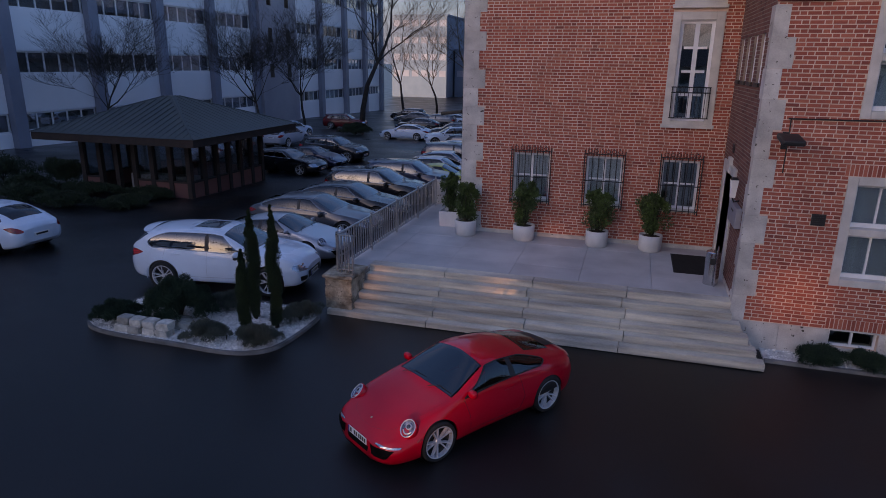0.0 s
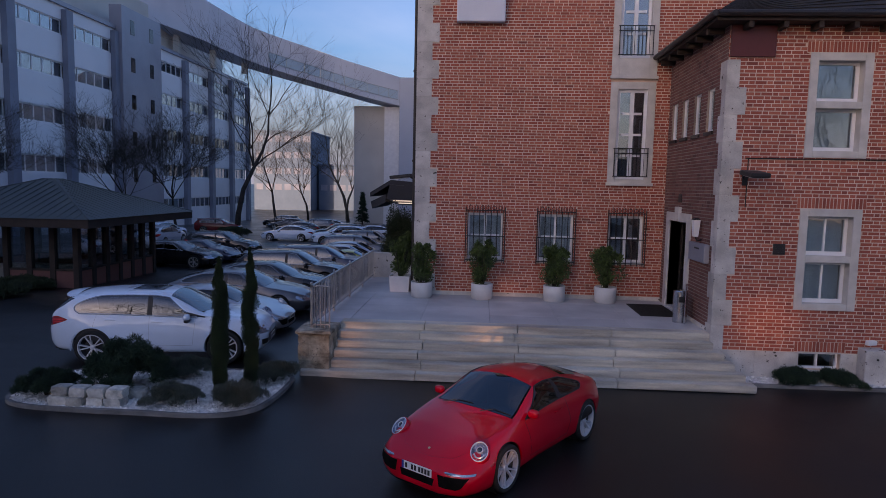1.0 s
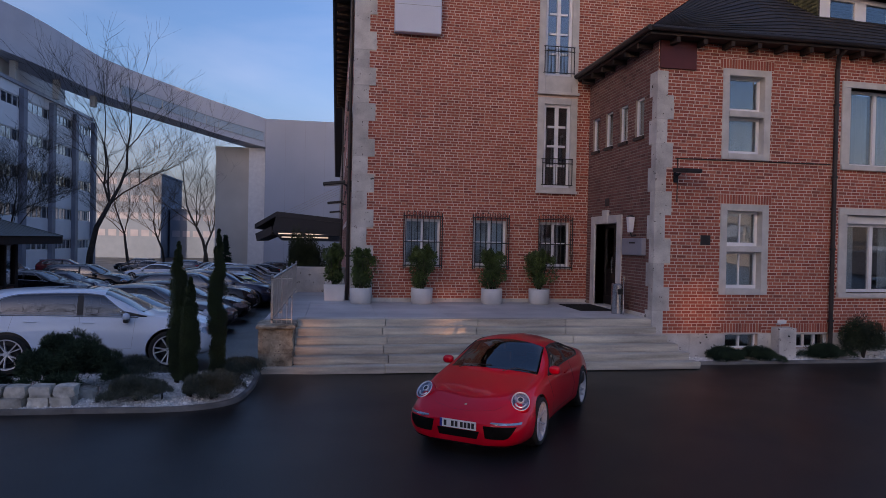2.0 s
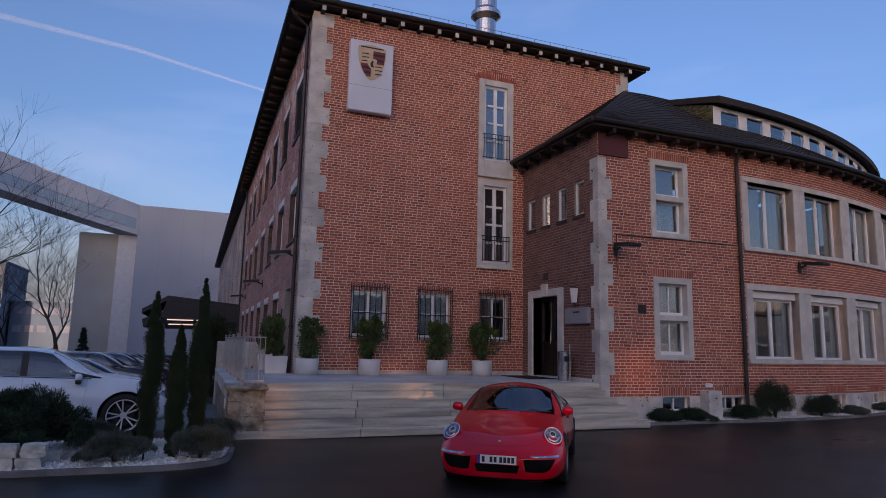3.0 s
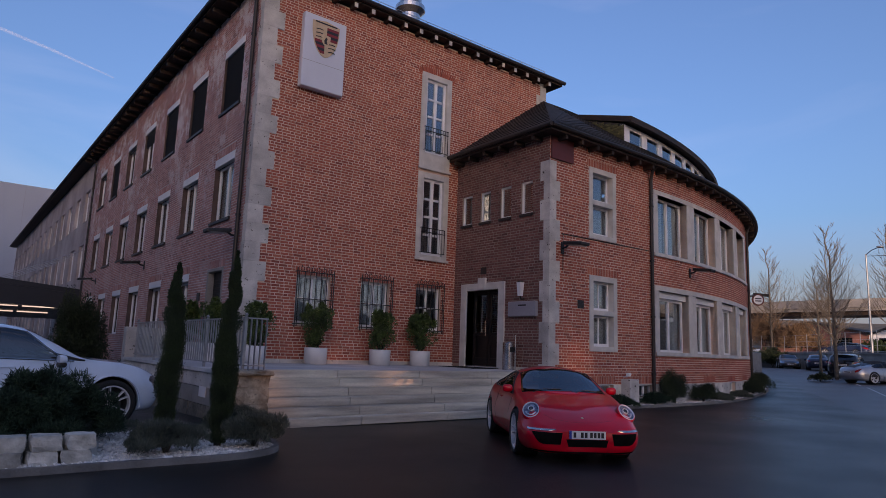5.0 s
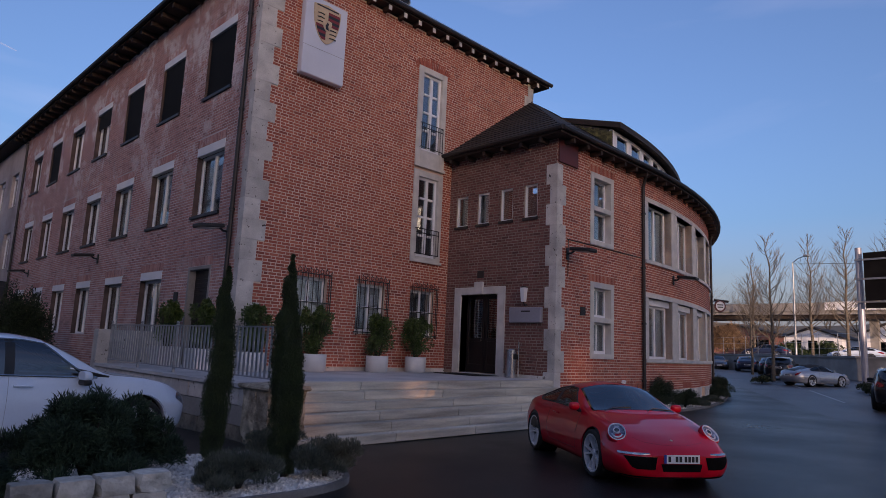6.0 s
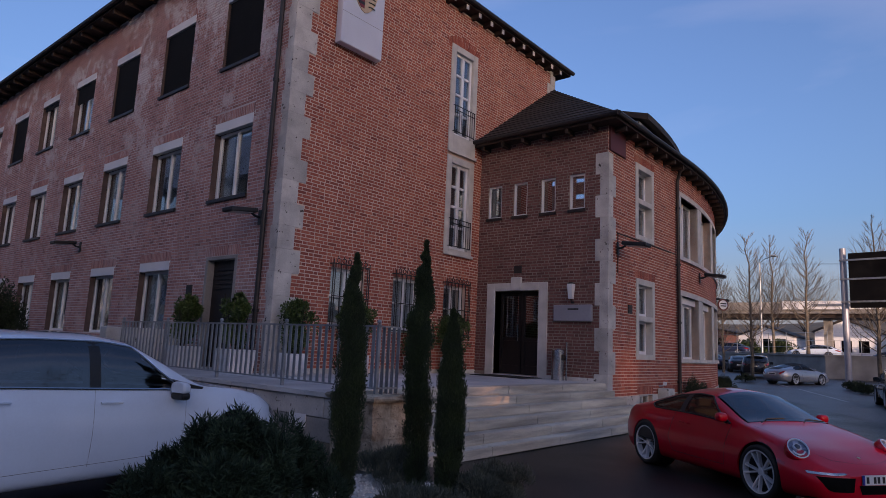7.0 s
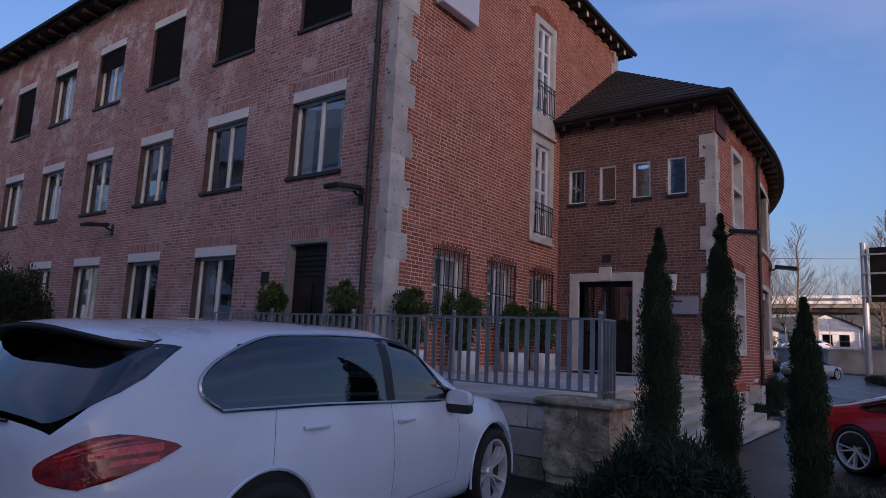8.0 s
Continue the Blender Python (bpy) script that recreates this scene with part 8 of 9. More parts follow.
# ---- guard house ----
kz = -0.35
kio = thing("guard_house", "low dark timber guard house with a grey-green metal hip roof", "building", at=pose(-21.7, 27.0, kz))
R, H0, H1 = 4.35, 2.72, 4.55
part("roof_fascia", Geo().box(-R, R, -R, R, H0 - 0.02, H0 + 0.32), M_EAVE, kio, "dark timber fascia")
g = Geo()
for a in range(4):
    rot = Matrix.Rotation(radians(90 * a), 4, "Z")
    g.add([rot @ Vector(p) for p in ((-R - 0.05, -R - 0.05, H0 + 0.32), (R + 0.05, -R - 0.05, H0 + 0.32), (0.25, -0.25, H1), (-0.25, -0.25, H1))], [(0, 1, 2, 3)])
g.box(-0.25, 0.25, -0.25, 0.25, H1 - 0.02, H1 + 0.02)
rf = part("roof", g, M_GREYROOF, kio, "standing-seam metal roof")
g = Geo()
for a in range(4):
    rot = Matrix.Rotation(radians(90 * a), 4, "Z")
    for k in range(-11, 12):
        x = k * R / 11.5
        t = max(0.0, 1 - abs(x) / R)
        p0, p1 = Vector((x, -R, H0 + 0.33)), Vector((x, -R + (R - 0.25) * min(1, t), H0 + 0.34 + (H1 - H0 - 0.32) * min(1, t)))
        if (p1 - p0).length > 0.2:
            g.tube([rot @ p0, rot @ p1], 0.022, 4)
    g.tube([rot @ Vector((-R, -R, H0 + 0.33)), rot @ Vector((-0.25, -0.25, H1))], 0.04, 5)
part("seam", g, M_GREYROOF, rf, "raised roof seams")
W = 2.95
for a in range(4):
    rot = Matrix.Rotation(radians(90 * a), 4, "Z")
    for k in range(6):
        x = -W + 2 * W * k / 6
        part("post", Geo().box(x - 0.11, x + 0.11, -W - 0.11, -W + 0.11, -0.4, H0, rot), M_EAVE, kio)
        if not (a == 0 and k in (1, 2)):
            part("parapet", Geo().box(x + 0.11, x + 2 * W / 6 - 0.11, -W - 0.05, -W + 0.05, -0.4, 0.85, rot), M_BRICK_DARK, kio, "red brick parapet")
            part("pane", Geo().box(x + 0.11, x + 2 * W / 6 - 0.11, -W - 0.01, -W + 0.01, 0.87, H0 - 0.1, rot), M_GLASS, kio).visible_shadow = False
            part("sill", Geo().box(x + 0.11, x + 2 * W / 6 - 0.11, -W - 0.09, -W + 0.09, 0.85, 0.92, rot), M_EAVE, kio)
part("ceiling", Geo().box(-W, W, -W, W, H0 - 0.12, H0 - 0.05), M_EAVE, kio)
part("counter", Geo().box(-1.2, 2.4, -2.0, -1.4, -0.4, 0.95), M_ROOM, kio)
for k, (x, y, w, h) in enumerate(((-23.5, 23.2, 2.2, 0.7), (-26.4, 22.6, 2.4, 1.0), (-20.6, 23.6, 1.3, 0.55), (-29.5, 21.8, 2.4, 1.3), (-33.0, 20.8, 2.4, 1.5), (-6.35, 30.2, 1.15, 4.3), (-6.2, 22.9, 0.9, 1.1))):
    mound("hedge", "dark evergreen hedge bush beside the lane", pose(x, y, ground_z(x, y)), w, 0.9, h, 9000 if h < 2 else 30000, 0.10, M_HEDGE, 90 + k, 4, 0.35, 0.8, 22 if h < 2 else 60)
for k, (x, y) in enumerate(((-26.2, 20.6), (-30.5, 19.9))):
    bl = thing("path_lamp", "short white path lamp in the hedge", "lamp", "path lamps", at=pose(x, y, ground_z(x, y)))
    part("post", Geo().tube([(0, 0, 0), (0, 0, 0.9)], 0.03, 8), M_STEEL, bl)
    part("head", Geo().lathe([(0.0, 0.9), (0.09, 0.9), (0.11, 1.12), (0.0, 1.15)], 14), M_WHITE, bl)

# ---- factory ----
# the plain southern stretch lies out of view, added to shade the yard
FX, FY0, FY1 = -43.0, -78.0, 108.0
fac = thing("factory_building", "long white four-storey works building with blue-grey pilasters and window bands", "building")
BANDS = [(0.6, 2.0), (4.75, 6.40), (9.35, 10.90), (13.80, 15.30), (17.90, 19.30)]
lev = [-3.0] + [z for b in BANDS for z in b] + [20.6]
for k in range(0, len(lev), 2):
    part("wall", Geo().box(FX - 18, FX, FY0 if k < 10 else 8.0, FY1, lev[k], lev[k + 1]), M_FACTORY, fac, "white wall panels")
posts = [44.3 - 8.0 * k for k in range(0, 13)] + [52.3, 60.1, 68.2, 77.0, 84.6, 92.8, 100.4, 107.5]
for y in posts:
    part("pilaster", Geo().box(FX, FX + 0.55, y - 0.5, y + 0.5, -3.0, 20.3 if y > 8 else 17.85), M_PILASTER, fac, "blue-grey pilaster")
py = sorted(posts)
back_ = Geo()
for b0, b1 in BANDS:
    back_.box(FX - 1.6, FX - 1.5, FY0 if b0 < 17 else 8.0, FY1, b0, b1)
    for a, b in zip(py, py[1:]):
        if b < 20:
            continue
        if abs(a - 68.2) < 0.2:
            continue
        a, b = a + 0.5, b - 0.5
        n = 5
        wn_ = part("window", Geo().box(FX - 0.25, FX - 0.12, a, b, b0, b0 + 0.12).box(FX - 0.25, FX - 0.12, a, b, b1 - 0.12, b1), M_WHITE, fac, "ribbon window")
        for k in range(n + 1):
            y = a + (b - a) * k / n
            part("mullion", Geo().box(FX - 0.24, FX - 0.13, y - 0.05, y + 0.05, b0 + 0.12, b1 - 0.12), M_WHITE, wn_)
        part("pane", Geo().box(FX - 0.19, FX - 0.18, a, b, b0 + 0.12, b1 - 0.12), M_GLASS, wn_).visible_shadow = False
        hh = random.Random(int(a * 7 + b0)).choice((0.15, 0.3, 0.3, 0.75, 0.9))
        part("blind", Geo().box(FX - 0.45, FX - 0.42, a, b, b1 - (b1 - b0) * hh, b1), M_CLADDING, wn_, "drawn grey blind")
part("backing", back_, M_ROOM, fac)
stw = part("stair_tower", Geo().box(FX - 0.5, FX + 0.9, 68.4, 76.9, -3.0, 23.2), M_CLADDING, fac, "grey clad stair tower")
g = Geo()
for k in range(5):
    for y in (70.1, 74.2):
        part("slit_window", Geo().box(FX + 0.9, FX + 0.93, y, y + 0.85, 4.0 + 4.1 * k, 5.6 + 4.1 * k), M_CARGLASS, stw, "narrow window")
# top floor heightened and an unseen storey added, both to shade the tower
part("top_floor", Geo().box(FX - 14, FX - 2.6, 44.0, FY1 - 4, 20.6, 26.5), M_BEIGE, fac, "set-back top floor")
part("plant_storey", Geo().box(FX - 14, FX - 2.6, 8.0, 43.9, 20.6, 27.0), M_CLADDING, fac, "unseen storey added to shade the tower")
part("parapet", Geo().box(FX - 18, FX + 0.25, 8.0, 68.4, 20.6, 21.0).box(FX - 18, FX + 0.25, 76.9, FY1, 20.6, 21.0), M_CLADDING, fac)

# ---- conveyor bridge and tower ----
brd = thing("sky_bridge", "curved grey clad conveyor bridge high above the lane", "bridge")
way = [(-64.0, 56.0, 28.0), (-53.0, 74.0, 26.0), (-44.5, 86.0, 24.0), (-38.5, 95.0, 22.0), (-29.2, 101.6, 19.9), (-22.0, 104.4, 18.2), (-16.4, 106.6, 17.1)]
hts = [6.0, 6.0, 5.7, 5.0, 4.9, 4.8, 4.5]
fine = []
for i in range(len(way) - 1):
    for k in range(4):
        t = k / 4
        p = [Vector(way[max(0, min(len(way) - 1, i + o))]) for o in (-1, 0, 1, 2)]
        q = 0.5 * ((2 * p[1]) + (p[2] - p[0]) * t + (2 * p[0] - 5 * p[1] + 4 * p[2] - p[3]) * t * t + (3 * p[1] - p[0] - 3 * p[2] + p[3]) * t ** 3)
        fine.append((q, hts[i] + (hts[i + 1] - hts[i]) * t))
fine.append((Vector(way[-1]), hts[-1]))
rows, band, frames_, under = [], [], Geo(), Geo()
for i, (q, h) in enumerate(fine):
    d = (fine[min(i + 1, len(fine) - 1)][0] - fine[max(i - 1, 0)][0]).normalized()
    s = Vector((d.y, -d.x, 0)).normalized()
    near, far = q + s * 2.2, q - s * 2.2
    up = Vector((0, 0, h))
    rows.append([near, near + up, far + up, far, near])
    band.append((near + s * 0.04 + Vector((0, 0, 0.9)), near + s * 0.04 + Vector((0, 0, 2.3))))
part("box", Geo().grid(rows), M_BRIDGE, brd, "grey metal cladding")
g = Geo()
for (a0, a1), (b0, b1) in list(zip(band, band[1:]))[13:23]:
    g.add([a0, b0, b1, a1], [(0, 1, 2, 3)])
    for p_, q_ in ((a0, b1), (a0, a1), (a0, b0), (a1, b1)):
        part("truss_bar", Geo().tube([p_, q_], 0.06, 4), M_STEEL, brd)
part("pane", g, M_GLASS, brd, "strip of bridge glazing")
for i in (5, 8, 10, 12):
    q, h = fine[i]
    part("column", Geo().box(q.x - 0.35, q.x + 0.35, q.y - 0.35, q.y + 0.35, 20.5, q.z), M_BEIGE, brd)
tow = thing("tower_block", "tall windowless white and beige works tower", "building")
part("white_return", Geo().box(-18.9, -16.2, 105.6, 118, -3.2, 17.2), M_WHITE, tow, "narrow white return wall")
part("beige_wing", Geo().box(-24.2, -18.9, 106.8, 118, -3.2, 17.4), M_BEIGE, tow, "beige concrete wing")
part("white_block", Geo().box(-16.2, 22.0, 104.0, 130.0, -3.2, 21.7), M_TOWER, tow, "white clad block with blue shade in its colour")
g = Geo()
for k in range(12):
    g.box(-16.2 + 3.1 * k - 0.015, -16.2 + 3.1 * k + 0.015, 103.985, 104.0, -3.0, 21.6)
part("panel_joint", g, M_CLADDING, tow)
# pale works buildings at the end of the yard, distance haze put into their blue-grey
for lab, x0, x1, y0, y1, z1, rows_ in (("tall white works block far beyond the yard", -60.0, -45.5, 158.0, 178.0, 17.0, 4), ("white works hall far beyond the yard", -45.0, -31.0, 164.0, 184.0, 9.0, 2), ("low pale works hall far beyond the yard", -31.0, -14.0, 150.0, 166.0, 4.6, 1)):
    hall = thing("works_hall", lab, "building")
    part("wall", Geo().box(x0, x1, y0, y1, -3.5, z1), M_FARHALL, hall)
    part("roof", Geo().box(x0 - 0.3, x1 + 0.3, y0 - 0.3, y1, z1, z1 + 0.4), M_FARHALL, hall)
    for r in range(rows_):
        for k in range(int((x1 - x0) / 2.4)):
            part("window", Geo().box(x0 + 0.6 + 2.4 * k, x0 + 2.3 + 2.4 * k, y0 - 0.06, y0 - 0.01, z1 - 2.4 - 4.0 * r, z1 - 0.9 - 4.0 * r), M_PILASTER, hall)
# the house's far wing along the yard
wing = thing("rear_wing", "long pale far wing of the brick house with regular windows", "building")
holes = []
for k in range(15):
    u = SIDE_END + 1.2 + 3.4 * k
    for z0, z1 in ((1.4, 3.4), (5.0, 7.0), (8.45, 10.4)):
        holes.append((u, u + 1.6, z0, z1))
wl_ = part("wall", wall_body(on_side, SIDE_END, SIDE_END + 51.5, -2.2, TOPW, holes, 0.4), M_LIMEWASH, wing, "pale limewashed brick wall")
for h in holes:
    g = Geo()
    for a, b, c, e in ((h[0], h[0] + 0.08, h[2], h[3]), (h[1] - 0.08, h[1], h[2], h[3]), (h[0] + 0.75, h[0] + 0.85, h[2], h[3]), (h[0], h[1], h[2], h[2] + 0.08), (h[0], h[1], h[3] - 0.25, h[3])):
        g.block(on_side, a, b, c, e, -0.2, -0.14)
    w_ = part("window", g, M_WHITE, wing, "white window frame")
    part("pane", Geo().block(on_side, h[0], h[1], h[2], h[3], -0.18, -0.17), M_GLASS, w_).visible_shadow = False
part("inner_wall", Geo().box(XG + 2.5, XG + 2.6, SIDE_END, SIDE_END + 51, -1, TOPW), M_ROOM, wing)

# canopy over the far side entrance
can = thing("entrance_canopy", "dark cantilevered canopy with a slatted ceiling at the side entrance", "canopy", at=pose(0, 44.0, 0.0))


def slab(pts, y0, y1):
    n = len(pts)
    return Geo().add([(x, y0, z) for x, z in pts] + [(x, y1, z) for x, z in pts], [tuple(range(n)), tuple(range(2 * n - 1, n - 1, -1))] + [(i, i + n, (i + 1) % n + n, (i + 1) % n) for i in range(n)])


part("roof", slab([(-10.35, 3.42), (-8.95, 4.30), (XG, 3.95), (XG, 4.22), (-8.9, 4.62), (-10.35, 3.72)], 0.0, 8.0), M_CANOPY, can, "dark roof plate")
part("visor", slab([(-10.3, 3.08), (-10.2, 2.58), (-9.25, 3.05), (-9.2, 3.62)], 0.0, 8.0), M_CANOPY, can, "dark lower visor plate")
part("fascia", slab([(-9.2, 3.30), (XG, 3.02), (XG, 3.94), (-8.95, 4.29)], 0.0, 0.2), M_CANOPY, can, "deep dark front fascia")
part("fascia", slab([(-9.2, 2.62), (XG, 2.62), (XG, 3.94), (-8.95, 4.29)], 7.8, 8.0), M_CANOPY, can, "deep dark back fascia")


def under(x0, x1, a, b, dz=0.0):
    """A strip of the ceiling, which falls from the front to the back."""
    z = lambda y: 3.28 - 0.085 * y + dz
    return Geo().add([(x0, a, z(a)), (x1, a, z(a)), (x1, b, z(b)), (x0, b, z(b)), (x0, a, z(a) + 0.05), (x1, a, z(a) + 0.05), (x1, b, z(b) + 0.05), (x0, b, z(b) + 0.05)],
                     [(3, 2, 1, 0), (4, 5, 6, 7), (0, 1, 5, 4), (1, 2, 6, 5), (2, 3, 7, 6), (3, 0, 4, 7)])


part("soffit", under(-9.2, XG - 0.02, 0.2, 7.8), M_CLADDING, can, "grey boarded ceiling")
M_LED = glow("lit_tube", (1.0, 0.95, 0.86), 0.20)
for y in (1.4, 4.2):
    for x in (-8.9, -7.1):
        part("light_tube", under(x, x + 1.6, y, y + 0.09, -0.055), M_LED, can, "lit fluorescent tube")
for y in (0.12, 2.6, 5.1, 7.6):
    part("stay_cable", Geo().tube([(-8.6, y, 4.5), (XG, y, 6.6)], 0.02, 5), M_STEEL, can, "thin steel stay")


# ---- bare trees ----
def bare_tree(name, label, m, h, seed, mat, spread=0.55, trunk=0.16, forks=4, levels=5, fine_n=1.0, lean=0.0):
    rng = random.Random(seed)
    wood, twig = Geo(), Geo()

    def grow(p, d, r, l, lev):
        pts, rs = [p], [r]
        n = 3
        for k in range(n):
            d = (d + Vector((rng.gauss(0, 0.15), rng.gauss(0, 0.15), rng.gauss(0.05, 0.09)))).normalized()
            p = p + d * l / n
            pts.append(p)
            rs.append(r * (1 - 0.42 * (k + 1) / n))
        (wood if lev <= 2 else twig).tube(pts, rs, 7 if lev == 0 else (5 if lev < 3 else 3), lev == 0)
        if lev >= levels:
            return
        kids = forks if lev == 0 else rng.choice((3, 3, 4) if lev < 3 else (2, 3, 3))
        for k in range(kids):
            i = rng.choice((1, 2, 3, 3)) if lev else rng.choice((2, 3, 3))
            a = rng.uniform(0, 6.3)
            side = Vector((math.cos(a), math.sin(a), 0.0))
            nd = (d * (1 - spread * 0.5) + (side - d * side.dot(d)) * spread * rng.uniform(0.6, 1.3) + Vector((0, 0, 0.10))).normalized()
            grow(pts[i], nd, max(0.014 if lev < 4 else 0.008, rs[i] * rng.uniform(0.42, 0.68)), l * rng.uniform(0.55, 0.85), lev + 1)
        grow(pts[-1], d, rs[-1] * 0.9, l * 0.8, lev + 1)
    grow(Vector((0, 0, -0.3)), Vector((lean, 0, 1)).normalized(), trunk, h * 0.34, 0)
    t = thing(name, label, "tree", "bare trees", at=m)
    part("trunk", wood, mat, t, "trunk and limbs", smooth=True)
    part("crown", twig, mat, t, "bare twigs")
    return t


def street_tree(label, m, h, seed, mat):
    """A planted tree: one straight leader with many fine rising branches."""
    rng = random.Random(seed)
    wood, twig = Geo(), Geo()
    pts = [Vector((rng.gauss(0, 0.05) * k / 4, rng.gauss(0, 0.05) * k / 4, -0.3 + h * k / 10)) for k in range(11)]
    wood.tube(pts, [0.13 * (1 - 0.092 * k) + 0.008 for k in range(11)], 8)
    for k in range(64):
        t = 0.22 + 0.76 * (k + rng.random()) / 64
        i = min(9, int(t * 10))
        p = pts[i].lerp(pts[i + 1], t * 10 - i)
        l = h * 0.30 * (1.12 - t) * rng.uniform(0.6, 1.15)
        az, up = rng.uniform(0, 6.3), rng.uniform(0.5, 1.1)
        d_ = Vector((math.cos(az), math.sin(az), up)).normalized()
        q = [p, p + d_ * l * 0.5, p + d_ * l * 0.85 + Vector((0, 0, l * 0.2)), p + d_ * l + Vector((0, 0, l * 0.4))]
        twig.tube(q, [0.035 * (1.1 - t) + 0.008, 0.02 * (1.1 - t) + 0.008, 0.010, 0.005], 4, False)
        for j in range(7):
            o = q[1].lerp(q[3], rng.random()) if j else q[1]
            e_ = (d_ + Vector((rng.gauss(0, 0.6), rng.gauss(0, 0.6), rng.uniform(0, 0.7)))).normalized() * l * rng.uniform(0.2, 0.5)
            twig.tube([o, o + e_ * 0.5, o + e_ + Vector((0, 0, 0.1 * l))], [0.011, 0.008, 0.004], 3, False)
    t = thing("bare_tree", label, "tree", "bare trees", at=m)
    part("trunk", wood, mat, t, "straight trunk", smooth=True)
    part("crown", twig, mat, t, "bare twigs")
    return t


def g_pose(x, y, rz=0, dz=0.0):
    return pose(x, y, ground_z(x, y) + dz, 0, 0, rz)


def spruce(m, h, seed):
    """A dark conifer: a straight trunk with tiers of drooping boughs."""
    rng = random.Random(seed)
    t = thing("spruce", "dark green spruce with drooping tiers at the lane", "tree", at=m)
    part("trunk", Geo().tube([(0, 0, -0.3), (0.03, 0, h * 0.5), (0, 0.02, h * 0.98)], [0.16, 0.09, 0.015], 8), M_BARK, t)
    g = Geo()
    tips = []
    for k in range(90):
        f = 0.12 + 0.86 * (k + rng.random()) / 90
        a, l = rng.uniform(0, 6.3), h * 0.24 * (1.06 - f) * rng.uniform(0.7, 1.15)
        q = [Vector((0, 0, h * f)), Vector((0.5 * l * math.cos(a), 0.5 * l * math.sin(a), h * f - 0.05 * l)), Vector((l * math.cos(a), l * math.sin(a), h * f - 0.28 * l))]
        g.tube(q, [0.03, 0.018, 0.006], 4, False)
        tips.append((*q[0], *q[2]))
    part("bough", g, M_BARK, t, "drooping boughs")

    def place(r_, n):
        L = np.array(tips)[r_.integers(0, len(tips), n)]
        w = r_.uniform(0.15, 1.0, n)[:, None]
        p = L[:, :3] * (1 - w) + L[:, 3:] * w + r_.normal(size=(n, 3)) * np.array([0.10, 0.10, 0.05])
        return p, r_.normal(size=(n, 3)) * 0.5 + np.array([0, 0, 0.4])
    part("foliage", leaves(16000, place, 0.16, seed, 0.6, 0.3), M_PINE, t, "dark needle sprays")
    return t


spruce(g_pose(-21.4, 100.0), 5.2, 9)
t1 = bare_tree("bare_tree", "broad leafless tree at the lane", g_pose(-28.6, 66.0) @ Matrix.Scale(1.28, 4), 18.0, 3, M_BARK, 0.62, 0.27, 3, 5)
t2 = bare_tree("bare_tree", "broad leafless tree with dense twigs before the works building", g_pose(-31.7, 50.0), 10.5, 14, M_BARK, 0.66, 0.15, 4, 6)
t3 = street_tree("tall slim leafless street tree", g_pose(35.2, 18.9, 0, -0.1), 10.5, 5, M_BARK_SUNLIT)
for (x, y, s, rz) in ((-32.4, 60.0, 1.12, 70), (-38.0, 40.0, 0.9, 200)):
    copy_thing(t2, g_pose(x, y, rz) @ Matrix.Scale(s, 4))
for (x, y, s, rz) in ((-31.3, 88.0, 0.66, 100), (-30.2, 100.0, 0.62, 200)):
    copy_thing(t1, g_pose(x, y, rz) @ Matrix.Scale(s, 4))
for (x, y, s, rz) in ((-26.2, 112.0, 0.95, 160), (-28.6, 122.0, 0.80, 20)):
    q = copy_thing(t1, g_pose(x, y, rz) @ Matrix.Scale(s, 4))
    repaint(q, M_BARK, M_BARK_SUNLIT)
    tagged(q, "broad leafless tree at the yard's end, low sun put into its bark colour")
van = build_car("van", "red van parked between the trees of the yard", SUV, paint("paint_van_red", (0.20, 0.012, 0.015)), g_pose(-30.5, 66.0, 10))
for k, (x, y, w, h) in enumerate(((-26.2, 59.0, 2.0, 1.3), (-28.0, 63.0, 1.6, 1.1), (-25.0, 20.9, 1.6, 0.8), (-22.2, 20.6, 1.5, 0.75), (-19.8, 21.3, 1.3, 0.7), (-30.5, 24.5, 2.6, 1.7), (-27.5, 25.5, 1.8, 1.5), (-35.0, 24.0, 2.8, 2.0))):
    mound("hedge", "dark evergreen hedge bush beside the lane", pose(x, y, ground_z(x, y)), w, 1.1, h, 9000, 0.10, M_HEDGE, 190 + k, 6, 0.35, 0.8, 26)


# ---- the lane and the street to the east ----
lane = thing("retaining_wall", "long grey concrete retaining wall along the street", "wall", kind="structure")
LINE = [Vector(p) for p in ((44.6, -43.0), (44.6, 16.0), (62.0, 34.0), (62.0, 64.0))]   # the wall's foot, which turns with the lane


def along_wall(step):
    """Points along the wall's foot with its direction."""
    for a, b in zip(LINE, LINE[1:]):
        n = round((b - a).length / step)
        for k in range(n):
            yield a.lerp(b, k / n), a.lerp(b, (k + 1) / n), (b - a).normalized()


def wall_piece(a, b, d, o0, o1, z0, z1, gap=0.0):
    side = Vector((d.y, -d.x))
    q = [a + d * gap + side * o0, b - d * gap + side * o0, b - d * gap + side * o1, a + d * gap + side * o1]
    return Geo().add([(p.x, p.y, z) for z in (z0, z1) for p in q], [(0, 1, 2, 3), (7, 6, 5, 4), (0, 4, 5, 1), (1, 5, 6, 2), (2, 6, 7, 3), (3, 7, 4, 0)])


